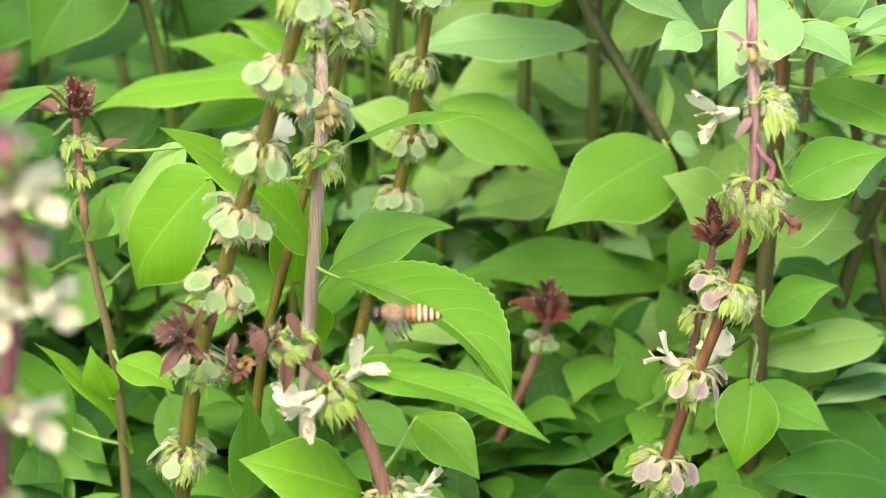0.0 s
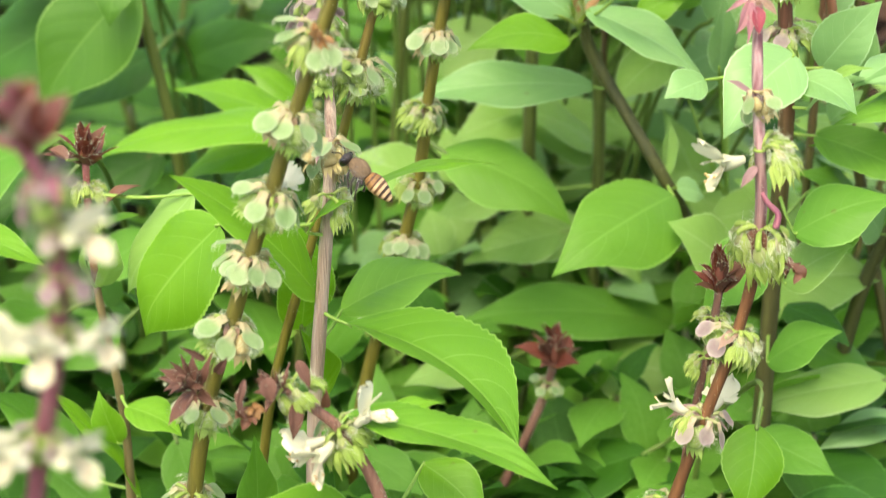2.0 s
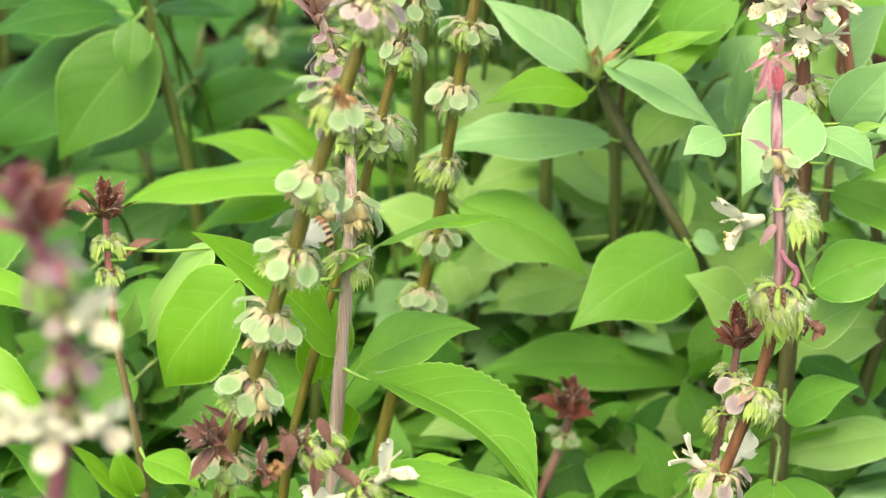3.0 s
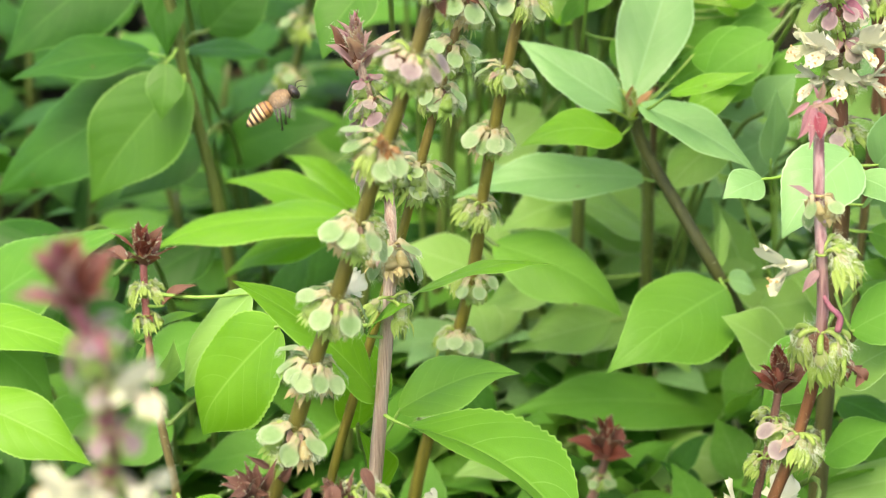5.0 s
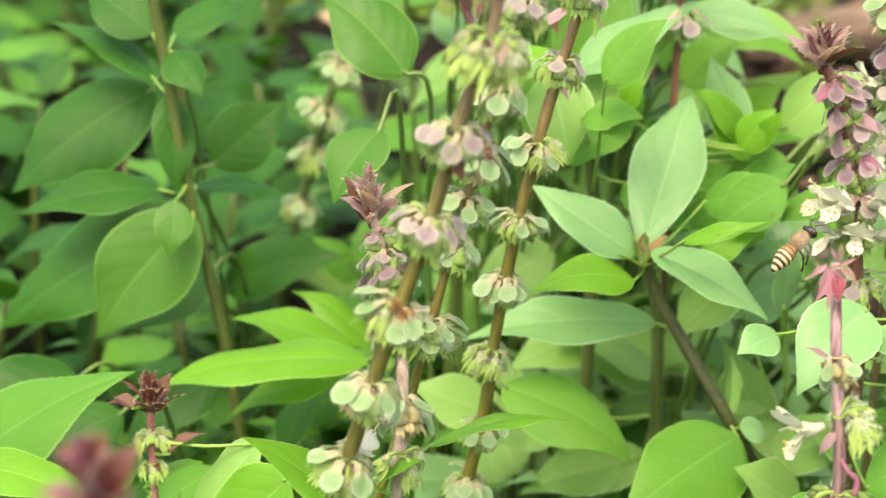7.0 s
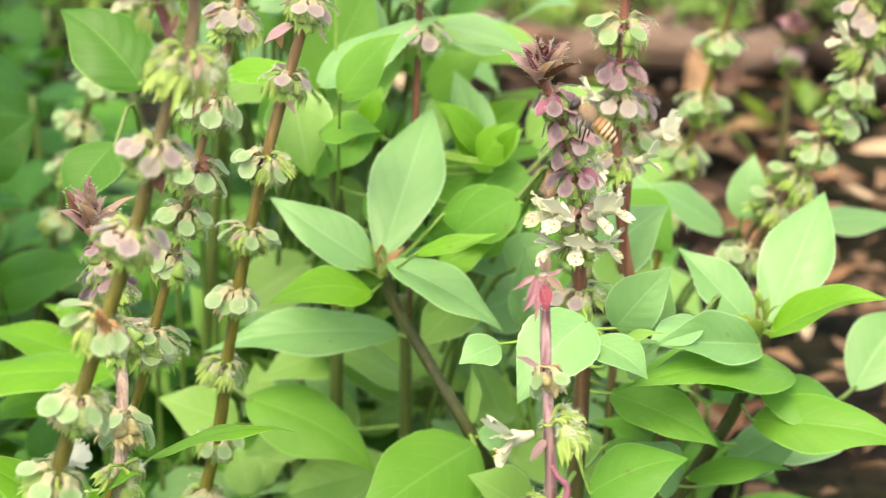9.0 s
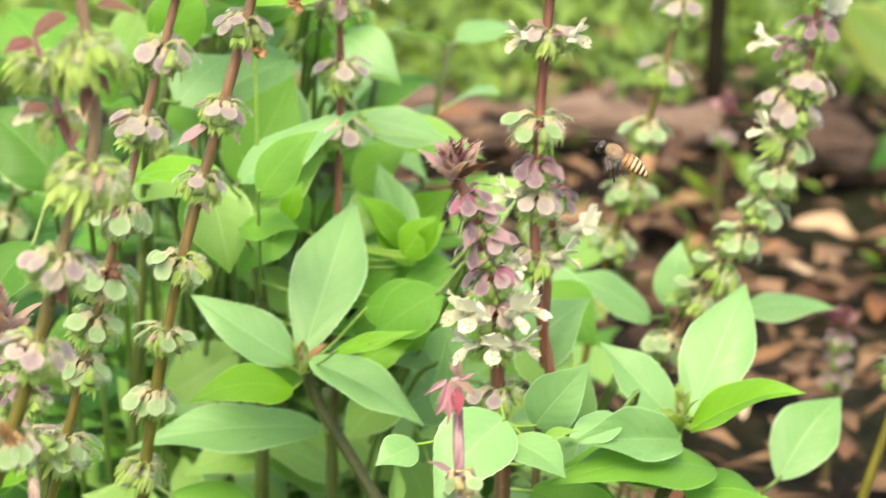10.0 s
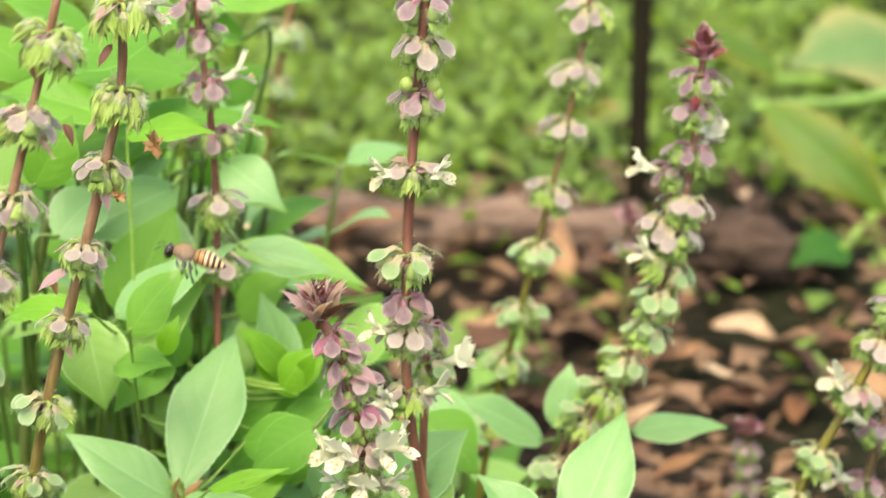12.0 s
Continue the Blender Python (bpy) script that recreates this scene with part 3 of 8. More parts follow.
CALYX = {k: [calyx_mesh("calyx_" + k, m, 3 * i + 1, 0.22 * (i % 3), LIP_SIZE[k], k == "shaggy") for i in range(5)] for k, (m, _) in KINDS.items()}
FLOWER = [flower_mesh("flower", 5 + i) for i in range(4)]


def bract_mesh(name, material, seed, wide=0.5):
    bm = bmesh.new()
    blade(bm, (0, 0, 0), (1, 0, 0), wide * 1.15, (0, 0, 1), 0.07, 0.95, 0.66, 10, 6, 0.0, 0.03, seed, 0.3 * math.sin(seed), sag=0.35)
    rnd = random.Random(seed)
    rim = []
    for k in range(26):
        u, side = rnd.uniform(0.15, 0.97), rnd.choice((-1, 1))
        rim.append((Vector((u, side * outline(u, 0.66) * wide * 0.48, 0.07 * math.sin(math.pi * u) + 0.2 * wide * outline(u, 0.66))), (0.5, side, 0.3)))
    hairs(bm, rnd, rim, 0.13, 0.005, 1)
    return mesh_of(name, bm, (material, HAIR))


BRACT = {k: [bract_mesh("bract_" + k, m, 20 + i, w) for i, w in enumerate((0.46, 0.56, 0.34, 0.2))] for k, m in
         (("green", BRACT_GREEN), ("mauve", BRACT_MAUVE), ("faded", BRACT_FADED), ("red", BUD_RED), ("purple", BUD_PURPLE), ("pink", BUD_PINK), ("dry", BUD_DRY), ("rust", BUD_RUST), ("amber", BUD_AMBER), ("magenta", BUD_MAGENTA))}


def frame_of(axis, turn):
    """Axes with z along the stem and x turned about it."""
    z = Vector(axis).normalized()
    x = Vector((1, 0, 0))
    x = (x - z * x.dot(z)).normalized()
    y = z.cross(x)
    c, s = math.cos(turn), math.sin(turn)
    x, y = x * c + y * s, y * c - x * s
    return Matrix(((x.x, y.x, z.x, 0), (x.y, y.y, z.y, 0), (x.z, y.z, z.z, 0), (0, 0, 0, 1)))


def whorl(plant, at, axis=(0, 0, 1), size=1.0, kind="green", turn=0.0, count=6, flowers=(), bracts="", droop=0.0, stem_r=0.001, fsize=1.0, arc=360):
    """A ring of calyces round the stem, some in flower, with a pair of bracts, over an arc from turn on; flowers are the bearings in degrees (0: +x, -90: to the front)."""
    SEED[0] += 1
    rnd = random.Random(SEED[0])
    o = ORIGIN[plant.name]
    ring = bmesh.new()
    rim = [Vector((math.cos(a * 0.785), math.sin(a * 0.785), 0)) * stem_r * 1.15 for a in range(9)]
    tube(ring, rim, stem_r * 0.3, 6)
    base = Matrix.Translation(Vector(at) - o) @ frame_of(axis, 0)
    node_ob = part("whorl", ring, KINDS[kind][0][1], plant, "whorl of seed calyces round the stem")
    node_ob.matrix_basis = base
    mm = 0.001 * size
    count = min(count + 2, 10) if kind in ("green", "mauve") and arc == 360 else min(count, 8)
    for k in range(count):
        a = radians(arc) * (k + 0.25) / count + radians(rnd.uniform(-11, 11)) + turn
        s = mm * rnd.uniform(0.88, 1.12)
        m = Matrix.Rotation(a, 4, "Z") @ Matrix.Translation((stem_r * 0.7, 0, -0.45 * mm * (k % 2))) @ Matrix.Rotation(radians(rnd.uniform(-16, 16) + droop + 9 * (k % 2)), 4, "Y") @ Matrix.Rotation(radians(rnd.uniform(-24, 24)), 4, "X") @ Matrix.Scale(s, 4)
        look_of = "shaggy" if kind in ("green", "mauve") and rnd.random() < 0.2 else "tan" if kind == "green" and rnd.random() < 0.12 else kind
        shared("calyx", CALYX[look_of][rnd.randrange(5)], node_ob, m)
    for deg in flowers:
        m = Matrix.Rotation(radians(deg), 4, "Z") @ Matrix.Translation((stem_r * 0.7 + 0.001, 0, 0)) @ Matrix.Rotation(radians(rnd.uniform(-14, 10)), 4, "Y") @ Matrix.Rotation(radians(rnd.uniform(-25, 25)), 4, "X") @ Matrix.Scale(0.001 * fsize, 4)
        shared("flower", FLOWER[rnd.randrange(4)], node_ob, m, "white two-lipped flower with long stamens")
    if bracts:
        for side in (90, -90):
            m = Matrix.Rotation(turn + radians(side + rnd.uniform(-20, 20)), 4, "Z") @ Matrix.Translation((stem_r * 0.6, 0, 0)) @ Matrix.Rotation(radians(rnd.uniform(20, 85)), 4, "Y") @ Matrix.Scale(mm * rnd.uniform(3.8, 6.2), 4)
            shared("bract", BRACT[bracts][rnd.randrange(3)], node_ob, m, "drooping pointed bract")
    return node_ob


def bract_at(plant, at, way, length, kind="mauve", wide=1, up=(0, -0.4, 0.9), label="drooping pointed bract"):
    """One bract from a place on the plant along a way, its hollow side turned up."""
    x = Vector(way).normalized()
    y = Vector(up).cross(x).normalized()
    z = x.cross(y)
    m = Matrix(((x.x, y.x, z.x, 0), (x.y, y.y, z.y, 0), (x.z, y.z, z.z, 0), (0, 0, 0, 1)))
    return shared("bract", BRACT[kind][wide], plant, Matrix.Translation(Vector(at) - ORIGIN[plant.name]) @ m @ Matrix.Scale(length, 4), label)


def withered(plant, at, size=0.003, kind="rust"):
    """A withered rust-brown flower: crumpled shreds on a short stalk."""
    SEED[0] += 1
    rnd = random.Random(SEED[0])
    bm = bmesh.new()
    for k in range(9):
        d = Vector((rnd.uniform(-1, 1), rnd.uniform(-1, 0.6), rnd.uniform(-1, 0.5))).normalized()
        blade(bm, (0, 0, 0), d * size * rnd.uniform(0.5, 1.0), size * 0.5, (rnd.uniform(-1, 1), -0.5, 0.6), 0.2, 0.6, 0.9, 6, 4, 0.05, 0.12, SEED[0] + k, rnd.uniform(-2, 2))
    ob = part("withered_flower", bm, BRACT[kind][0].materials[0], plant, "withered rust-brown flower")
    ob.location = Vector(at) - ORIGIN[plant.name]
    return ob


MIXED = {"head": ("rust", "purple", "mauve", "faded", "mauve"), "purple": ("purple", "mauve", "purple", "red", "purple"), "red": ("red", "red", "dry", "red", "rust"),
         "green": ("green", "green", "green", "amber")}


def bud(plant, at, axis=(0, 0, 1), size=0.006, kind="red", layers=4, label="tight terminal bud of pointed bracts", open_low=78, open_top=10):
    """A terminal bud: a loose rosette of boat-shaped hairy bracts, spreading below and upright at the tip."""
    SEED[0] += 1
    rnd = random.Random(SEED[0])
    o = ORIGIN[plant.name]
    tones = MIXED[kind] if kind in MIXED else (kind,)
    bm = bmesh.new()
    tube(bm, [Vector((0, 0, z * size)) for z in (-0.5, -0.1, 0.3, 0.6, 0.75)], lambda u: size * 0.2 * (0.35 + math.sin(u * 2.9)) * (1.02 - u), 8)
    core = part("bud", bm, BRACT[tones[0]][0].materials[0], plant, label)
    core.matrix_basis = Matrix.Translation(Vector(at) - o) @ frame_of(axis, rnd.uniform(0, 1.5))
    for k in range(layers):
        u = k / max(1, layers - 1)
        n = 5 if k % 2 else 6
        for j in range(n):
            a = 2 * math.pi * (j + 0.5 * (k % 2)) / n + rnd.uniform(-0.35, 0.35)
            tilt = -(90 - (0.85 * open_low + (open_top - 0.85 * open_low) * u)) + rnd.uniform(-20, 20)
            s = size * (1.08 - 0.36 * u) * rnd.uniform(0.7, 1.25)
            m = Matrix.Translation((0, 0, size * (0.62 * u - 0.35))) @ Matrix.Rotation(a, 4, "Z") @ Matrix.Translation((size * 0.12 * (1 - 0.6 * u), 0, 0)) @ Matrix.Rotation(radians(tilt), 4, "Y") @ Matrix.Rotation(radians(rnd.uniform(-35, 35)), 4, "X") @ Matrix.Scale(s, 4)
            shared("bract", BRACT[tones[rnd.randrange(len(tones))]][rnd.choice({"dry": (2, 3, 3), "purple": (0, 1, 1, 2), "head": (0, 2, 2, 3)}.get(kind, (0, 0, 2, 3)))], core, m)
    return core

# ---- ground, litter and the far bed ----
def ground_sheet():
    """One soil sheet to the horizon, finer near the bed."""
    xs = [-40, -12, -4, -1.5, -0.8] + [-0.5 + 0.03 * i for i in range(46)] + [1.1, 1.8, 4, 12, 40]
    ys = [-40, -10, -2, -0.4] + [0.0 + 0.035 * i for i in range(60)] + [2.6, 4, 8, 20, 60]
    bm = bmesh.new()
    rows = []
    for y in ys:
        row = []
        for x in xs:
            near = abs(x) < 1.2 and -0.1 < y < 2.2
            z = 0.012 * (noise.noise((x * 9, y * 9, 0.3)) + 0.5 * noise.noise((x * 31, y * 31, 1.3))) - 0.006 if near else 0.0
            row.append(bm.verts.new((x, y, z)))
        rows.append(row)
    for a, b in zip(rows, rows[1:]):
        for j in range(len(xs) - 1):
            bm.faces.new((a[j], a[j + 1], b[j + 1], b[j]))
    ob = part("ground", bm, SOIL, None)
    return tagged(ob, "dark brown soil with traces of moss", "ground", kind="structure")


ground_sheet()


def soil_z(x, y):
    return 0.012 * (noise.noise((x * 9, y * 9, 0.3)) + 0.5 * noise.noise((x * 31, y * 31, 1.3))) - 0.006


def dry_leaf(x, y, length, width, turn, tilt, roll, curl, z=0.004):
    """A curled fallen leaf lying on the soil."""
    SEED[0] += 1
    bm = bmesh.new()
    blade(bm, (-length / 2, 0, 0), (length / 2, 0, 0), width, (0, 0, 1), curl, 0.45, 0.85, 12, 6, 0.0, 0.05, SEED[0], 0.5)
    ob = part("dry_leaf", bm, DRY_LEAF, None)
    ob.matrix_world = pose(x, y, soil_z(x, y) + z + abs(math.sin(radians(tilt))) * length / 2, 0, tilt, turn) @ pose(0, 0, 0, roll, 0, 0)
    return tagged(ob, "curled tan-brown fallen leaf on the soil", "dry leaf", "fallen leaves")


def dead_branch(a, b, r0, r1, label, bark):
    o = Vector(a)
    ob = thing("dead_branch", label, "branch", a)
    bm = bmesh.new()
    v = Vector(b) - o
    line = [v * (i / 14) + Vector((0, 0, 0.004 * math.sin(i * 0.9))) + Vector((0, 0.006 * math.sin(i * 0.5), 0)) for i in range(15)]
    tube(bm, line, lambda u: (r0 + (r1 - r0) * u) * (1 + 0.06 * math.sin(u * 23) + 0.05 * math.sin(u * 51)), 14)
    part("wood", bm, bark, ob)
    bm = bmesh.new()
    k = line[9]
    tube(bm, [k, k + Vector((0.004, -0.006, r0 * 1.5))], lambda u: r0 * (0.4 - 0.2 * u), 8)
    part("knot", bm, bark, ob)
    return ob


dead_branch((0.0730, 0.8870, 0.0120), (0.2280, 0.8752, 0.0120), 0.0125, 0.0105, "brown fallen branch lying on the soil", BARK)
dead_branch((0.2402, 0.8345, 0.0160), (0.2756, 0.8314, 0.0160), 0.0135, 0.0145, "thick cut branch piece on the soil, bark darkened as shade", BARK_SHADED)

stake = thing("garden_stake", "thin dark weathered upright stake", "stake", (0.2318, 0.9112, 0.0000))
bm = bmesh.new()
tube(bm, [Vector((0.0005 * math.sin(k), 0, -0.01 + 0.045 * k)) for k in range(14)], lambda u: 0.0048 + 0.0003 * math.sin(u * 40), 10)
part("pole", bm, ROD, stake)


squash = thing("squash_plant", "yellowing broad squash leaves on pale stalks", "squash plant", (0.4521, 1.0800, 0.0000))
for base, tip, width, normal, skin, bend, shape in (
        ((0.421, 1.075, 0.035), (0.339, 1.045, 0.039), 0.056, (-0.15, -0.75, 0.60), SQUASH, 0.08, 0.95),
        ((0.332, 1.030, 0.035), (0.269, 1.020, 0.072), 0.022, (0.20, -0.70, 0.70), SQUASH_YOUNG, 0.06, 0.80),
        ((0.292, 0.920, 0.052), (0.342, 0.870, 0.010), 0.031, (-0.10, -0.80, 0.55), SQUASH_YOUNG, 0.08, 0.90),
        ((0.309, 0.835, 0.013), (0.277, 0.815, 0.011), 0.020, (-0.10, -0.40, 0.80), LEAF_SHADED, 0.08, 0.80)):
    leaf(squash, base, tip, width, normal, bend, 0.1, skin, (0.4521, 1.0800, 0.0300), shape, 0.5, 0.0025)

dry_leaf(0.182, 0.838, 0.044, 0.013, 80, -38, 10, 0.10, 0.004)
dry_leaf(0.200, 0.842, 0.038, 0.009, 72, -34, -20, 0.08, 0.004)
dry_leaf(0.243, 0.755, 0.026, 0.014, -15, 8, 10, 0.08, 0.012)
dry_leaf(0.143, 0.774, 0.034, 0.009, 25, 10, 10, 0.08, 0.012)
dry_leaf(0.195, 0.814, 0.030, 0.009, 68, 25, 10, 0.08, 0.012)
dry_leaf(0.221, 0.740, 0.022, 0.008, 10, 5, 10, 0.08, 0.012)
dry_leaf(0.206, 0.742, 0.022, 0.007, 30, 5, 10, 0.08, 0.012)

rg = random.Random(11)
for i in range(290):
    x, y = rg.uniform(0.02, 0.75), rg.uniform(0.50, 0.90)
    if x > 0.19 and y < 0.70 and i % 4:
        continue
    large = i % 6 == 0
    dry_leaf(x, y, rg.uniform(0.045, 0.075) if large else rg.uniform(0.016, 0.05), rg.uniform(0.010, 0.017) if large else rg.uniform(0.003, 0.010), rg.uniform(0, 180), rg.uniform(-26, 26), rg.uniform(-50, 50), rg.uniform(-0.18, 0.18), rg.uniform(0.003, 0.016))
for i in range(70):
    x, y = rg.uniform(-0.6, 0.3), rg.uniform(0.55, 1.1)
    dry_leaf(x, y, rg.uniform(0.025, 0.055), rg.uniform(0.006, 0.012), rg.uniform(0, 180), rg.uniform(-15, 15), rg.uniform(-35, 35), rg.uniform(-0.12, 0.12))


def ground_cover(count, box, sizes, seed, label, material=None, steep=1.1, category="weeds", name="ground_cover"):
    """Low weeds or litter: thousands of small folded leaves in loose tufts."""
    r = random.Random(seed)
    verts, faces, uvs = [], [], []
    made = 0
    while made < count:
        x, y = r.uniform(box[0], box[1]), r.uniform(box[2], box[3])
        if y > 1.2 and noise.noise((x * 7, y * 7, 4.0)) < -0.36:
            continue
        rim = min(x - box[0], box[1] - x, 2.0 * (box[3] - y)) / (box[1] - box[0])
        if rim < 0.12 and r.random() > rim / 0.12 + 0.5 * noise.noise((x * 3, y * 3, 9.0)):
            continue
        for _ in range(r.randint(3, 6)):
            a, s = r.uniform(0, 6.28), r.uniform(*sizes)
            e = r.uniform(0.12 * steep, steep)
            d = Vector((math.cos(a) * math.cos(e), math.sin(a) * math.cos(e), math.sin(e)))
            n = Vector((-math.cos(a) * math.sin(e), -math.sin(a) * math.sin(e), math.cos(e)))
            w = Vector((-math.sin(a), math.cos(a), 0)) * s * r.choice((0.06, 0.2, 0.3))
            p = Vector((x + r.uniform(-.02, .02), y + r.uniform(-.02, .02), soil_z(x, y) * (y < 2.1) + r.uniform(0.0, 0.02)))
            k = len(verts)
            verts += [p, p + d * s * .5 + w + n * s * .08, p + d * s - n * s * .12, p + d * s * .5 - w + n * s * .08, p + d * s * .5]
            faces += [(k, k + 1, k + 4), (k + 1, k + 2, k + 4), (k + 2, k + 3, k + 4), (k + 3, k, k + 4)]
            uvs += [(.5, 0), (1, .5), (.5, .5), (1, .5), (.5, 1), (.5, .5), (.5, 1), (0, .5), (.5, .5), (0, .5), (.5, 0), (.5, .5)]
            made += 1
    me = bpy.data.meshes.new(name)
    me.from_pydata(verts, [], faces)
    layer = me.uv_layers.new(name="UVMap")
    layer.data.foreach_set("uv", [c for p in uvs for c in p])
    me.materials.append(material or COVER)
    return tagged(new(name, me), label, category, kind="stuff")


ground_cover(72000, (-0.8, 1.3, 0.945, 2.4), (0.006, 0.018), 5, "low bright green weeds covering the ground")
ground_cover(11000, (-3.6, 5.0, 2.1, 7.6), (0.05, 0.12), 6, "far green weeds and grass")
ground_cover(290, (0.12, 0.6, 0.70, 0.97), (0.008, 0.022), 7, "sparse small weeds among dry leaves")
ground_cover(1500, (0.0, 0.8, 0.5, 0.98), (0.006, 0.026), 8, "brown crumbled leaves and bits of twig on the soil", LITTER, 0.4, "leaf litter", "leaf_litter")


# ---- the basil in flower ----
# leaning olive stalk with pale green seed whorls

tall_a = stalk("olive-brown basil stalk ringed with pale green seed calyces", [(-0.0517, 0.2990, 0.0000), (-0.0482, 0.2990, 0.0387), (-0.0453, 0.2990, 0.0703), (-0.0411, 0.2990, 0.0893), (-0.0355, 0.2990, 0.1041), (-0.0317, 0.2990, 0.1174), (-0.0276, 0.2990, 0.1273), (-0.0240, 0.2990, 0.1397), (-0.0189, 0.2990, 0.1534), (-0.0138, 0.2990, 0.1677), (-0.0112, 0.2990, 0.1770), (-0.0096, 0.2990, 0.1828), (-0.0067, 0.2990, 0.1915), (-0.0042, 0.2990, 0.1967), (-0.0036, 0.2990, 0.2036), (-0.0036, 0.2990, 0.2103), (-0.0046, 0.2990, 0.2170), (-0.0052, 0.2990, 0.2250), (-0.0056, 0.2990, 0.2330)],
    0.00135, 0.00070, STEM_TALL, "basil stalks")
whorl(tall_a, (-0.0453, 0.2990, 0.0703), (0.09, -0.00, 1.00), 1.05, "green", 0.0, 8, (), "faded", 0, 0.00074, 0.8)
whorl(tall_a, (-0.0360, 0.2990, 0.1030), (0.35, 0.00, 0.94), 1.05, "green", 0.2, 8, (), "faded", 0, 0.00074, 0.8)
whorl(tall_a, (-0.0323, 0.2990, 0.1154), (0.28, -0.00, 0.96), 1.05, "green", 0.0, 8, (), "faded", 0, 0.00074, 0.8)
whorl(tall_a, (-0.0278, 0.2990, 0.1267), (0.38, 0.00, 0.92), 1.05, "green", 0.2, 8, (75,), "faded", 0, 0.00074, 0.8)
whorl(tall_a, (-0.0239, 0.2990, 0.1401), (0.35, -0.00, 0.94), 1.05, "green", 0.0, 8, (), "faded", 0, 0.00074, 0.8)
whorl(tall_a, (-0.0191, 0.2990, 0.1531), (0.35, -0.00, 0.94), 1.05, "green", 0.2, 8, (), "faded", 0, 0.00074, 0.8)
whorl(tall_a, (-0.0143, 0.2990, 0.1677), (0.31, 0.00, 0.95), 1.05, "mauve", 0.0, 8, (), "faded", 0, 0.00074, 0.8)
whorl(tall_a, (-0.0100, 0.2990, 0.1818), (0.19, 0.00, 0.98), 1.05, "mauve", 0.2, 8, (), "faded", 0, 0.00074, 0.8)
whorl(tall_a, (-0.0048, 0.2990, 0.1958), (0.31, 0.00, 0.95), 1.25, "shaggy", 0.0, 8, (), "faded", 0, 0.00074, 0.8)
whorl(tall_a, (-0.0043, 0.2990, 0.2145), (-0.09, 0.00, 1.00), 1.2, "shaggy", 0.2, 8, (), "faded", 0, 0.00074, 0.8)
whorl(tall_a, (-0.0413, 0.2990, 0.0883), (0.22, 0.00, 0.98), 1.0, "green", -1.2, 5, (), "dry", 0, 0.00074)
bud(tall_a, (-0.0422, 0.2900, 0.0970), (-0.3, -0.5, 0.7), 0.0056, "dry", 4, "dry brown withered flower cluster", 85, 30)

for at, way, length, kind, wide in (
        ((-0.0068, 0.2970, 0.2184), (-0.84, -0.30, -0.54), 0.0064, "rust", 0),
        ((-0.0026, 0.2970, 0.2198), (0.99, -0.30, -0.15), 0.0063, "rust", 2),
        ((-0.0040, 0.2970, 0.2092), (-0.22, -0.30, -0.98), 0.0058, "rust", 2),
        ((-0.0102, 0.2970, 0.2050), (-0.97, -0.30, -0.23), 0.0045, "rust", 1),
        ((-0.0031, 0.2970, 0.2101), (0.47, -0.30, -0.88), 0.0040, "rust", 2),
        ((-0.0060, 0.2970, 0.2017), (-0.38, -0.30, -0.93), 0.0031, "dry", 2),
        ((-0.0116, 0.2970, 0.2144), (-0.96, -0.30, -0.26), 0.0048, "red", 1),
        ((-0.0106, 0.2970, 0.1782), (0.34, -0.30, -0.94), 0.0040, "rust", 0)):
    bract_at(tall_a, at, way, length, kind, wide)
bm = bmesh.new()
tube(bm, smooth_line([Vector((-0.0121, 0.3035, 0.2143)), Vector((-0.0114, 0.3035, 0.2105)), Vector((-0.0098, 0.3035, 0.2057)), Vector((-0.0093, 0.3035, 0.2014)), Vector((-0.0081, 0.3035, 0.1979)), Vector((-0.0060, 0.3035, 0.1935))], 5), lambda u: 0.00036 + 0.0002 * u, 8)
twig = part("side_branch", bm, STEM_ROSE, tall_a, "thin purple side branch")
twig.location = -ORIGIN[tall_a.name]
whorl(tall_a, (-0.0116, 0.3035, 0.2105), (0.2, 0, 0.98), 0.9, "shaggy", 0.5, 6, (), "", 0, 0.0005)
whorl(tall_a, (-0.0092, 0.3035, 0.2019), (0.2, 0, 0.98), 0.75, "shaggy", 0.2, 5, (-170,), "rust", 0, 0.0005, 0.6)

# pinkish stalk with a mauve bud, leafy below

pink_stalk = stalk("pinkish tan basil stalk with a mauve terminal bud", [(-0.0290, 0.3220, 0.0000), (-0.0269, 0.3220, 0.0400), (-0.0252, 0.3220, 0.0727), (-0.0229, 0.3220, 0.0912), (-0.0200, 0.3220, 0.1163), (-0.0197, 0.3280, 0.1256), (-0.0198, 0.3320, 0.1322), (-0.0219, 0.3380, 0.1412), (-0.0247, 0.3430, 0.1518)],
    0.00140, 0.00078, STEM_PINK, "basil stalks")
bud(pink_stalk, (-0.0247, 0.3430, 0.1518), (0, 0, 1), 0.0074, "head", 6, "tight terminal bud of pointed bracts", 46, 5)
whorl(pink_stalk, (-0.0236, 0.3409, 0.1475), (-0.24, 0.41, 0.88), 0.7, "purple", 0.9, 6, (), "purple", 0, 0.00071)
whorl(pink_stalk, (-0.0228, 0.3395, 0.1445), (-0.24, 0.41, 0.88), 0.85, "mauve", 0.0, 6, (), "red", 0, 0.00071)
whorl(pink_stalk, (-0.0221, 0.3384, 0.1420), (-0.24, 0.41, 0.88), 0.9, "purple", 0.4, 6, (), "mauve", 0, 0.00071)
whorl(pink_stalk, (-0.0205, 0.3338, 0.1350), (-0.18, 0.54, 0.82), 1.0, "mauve", -0.9, 6, (), "mauve", 0, 0.00071)
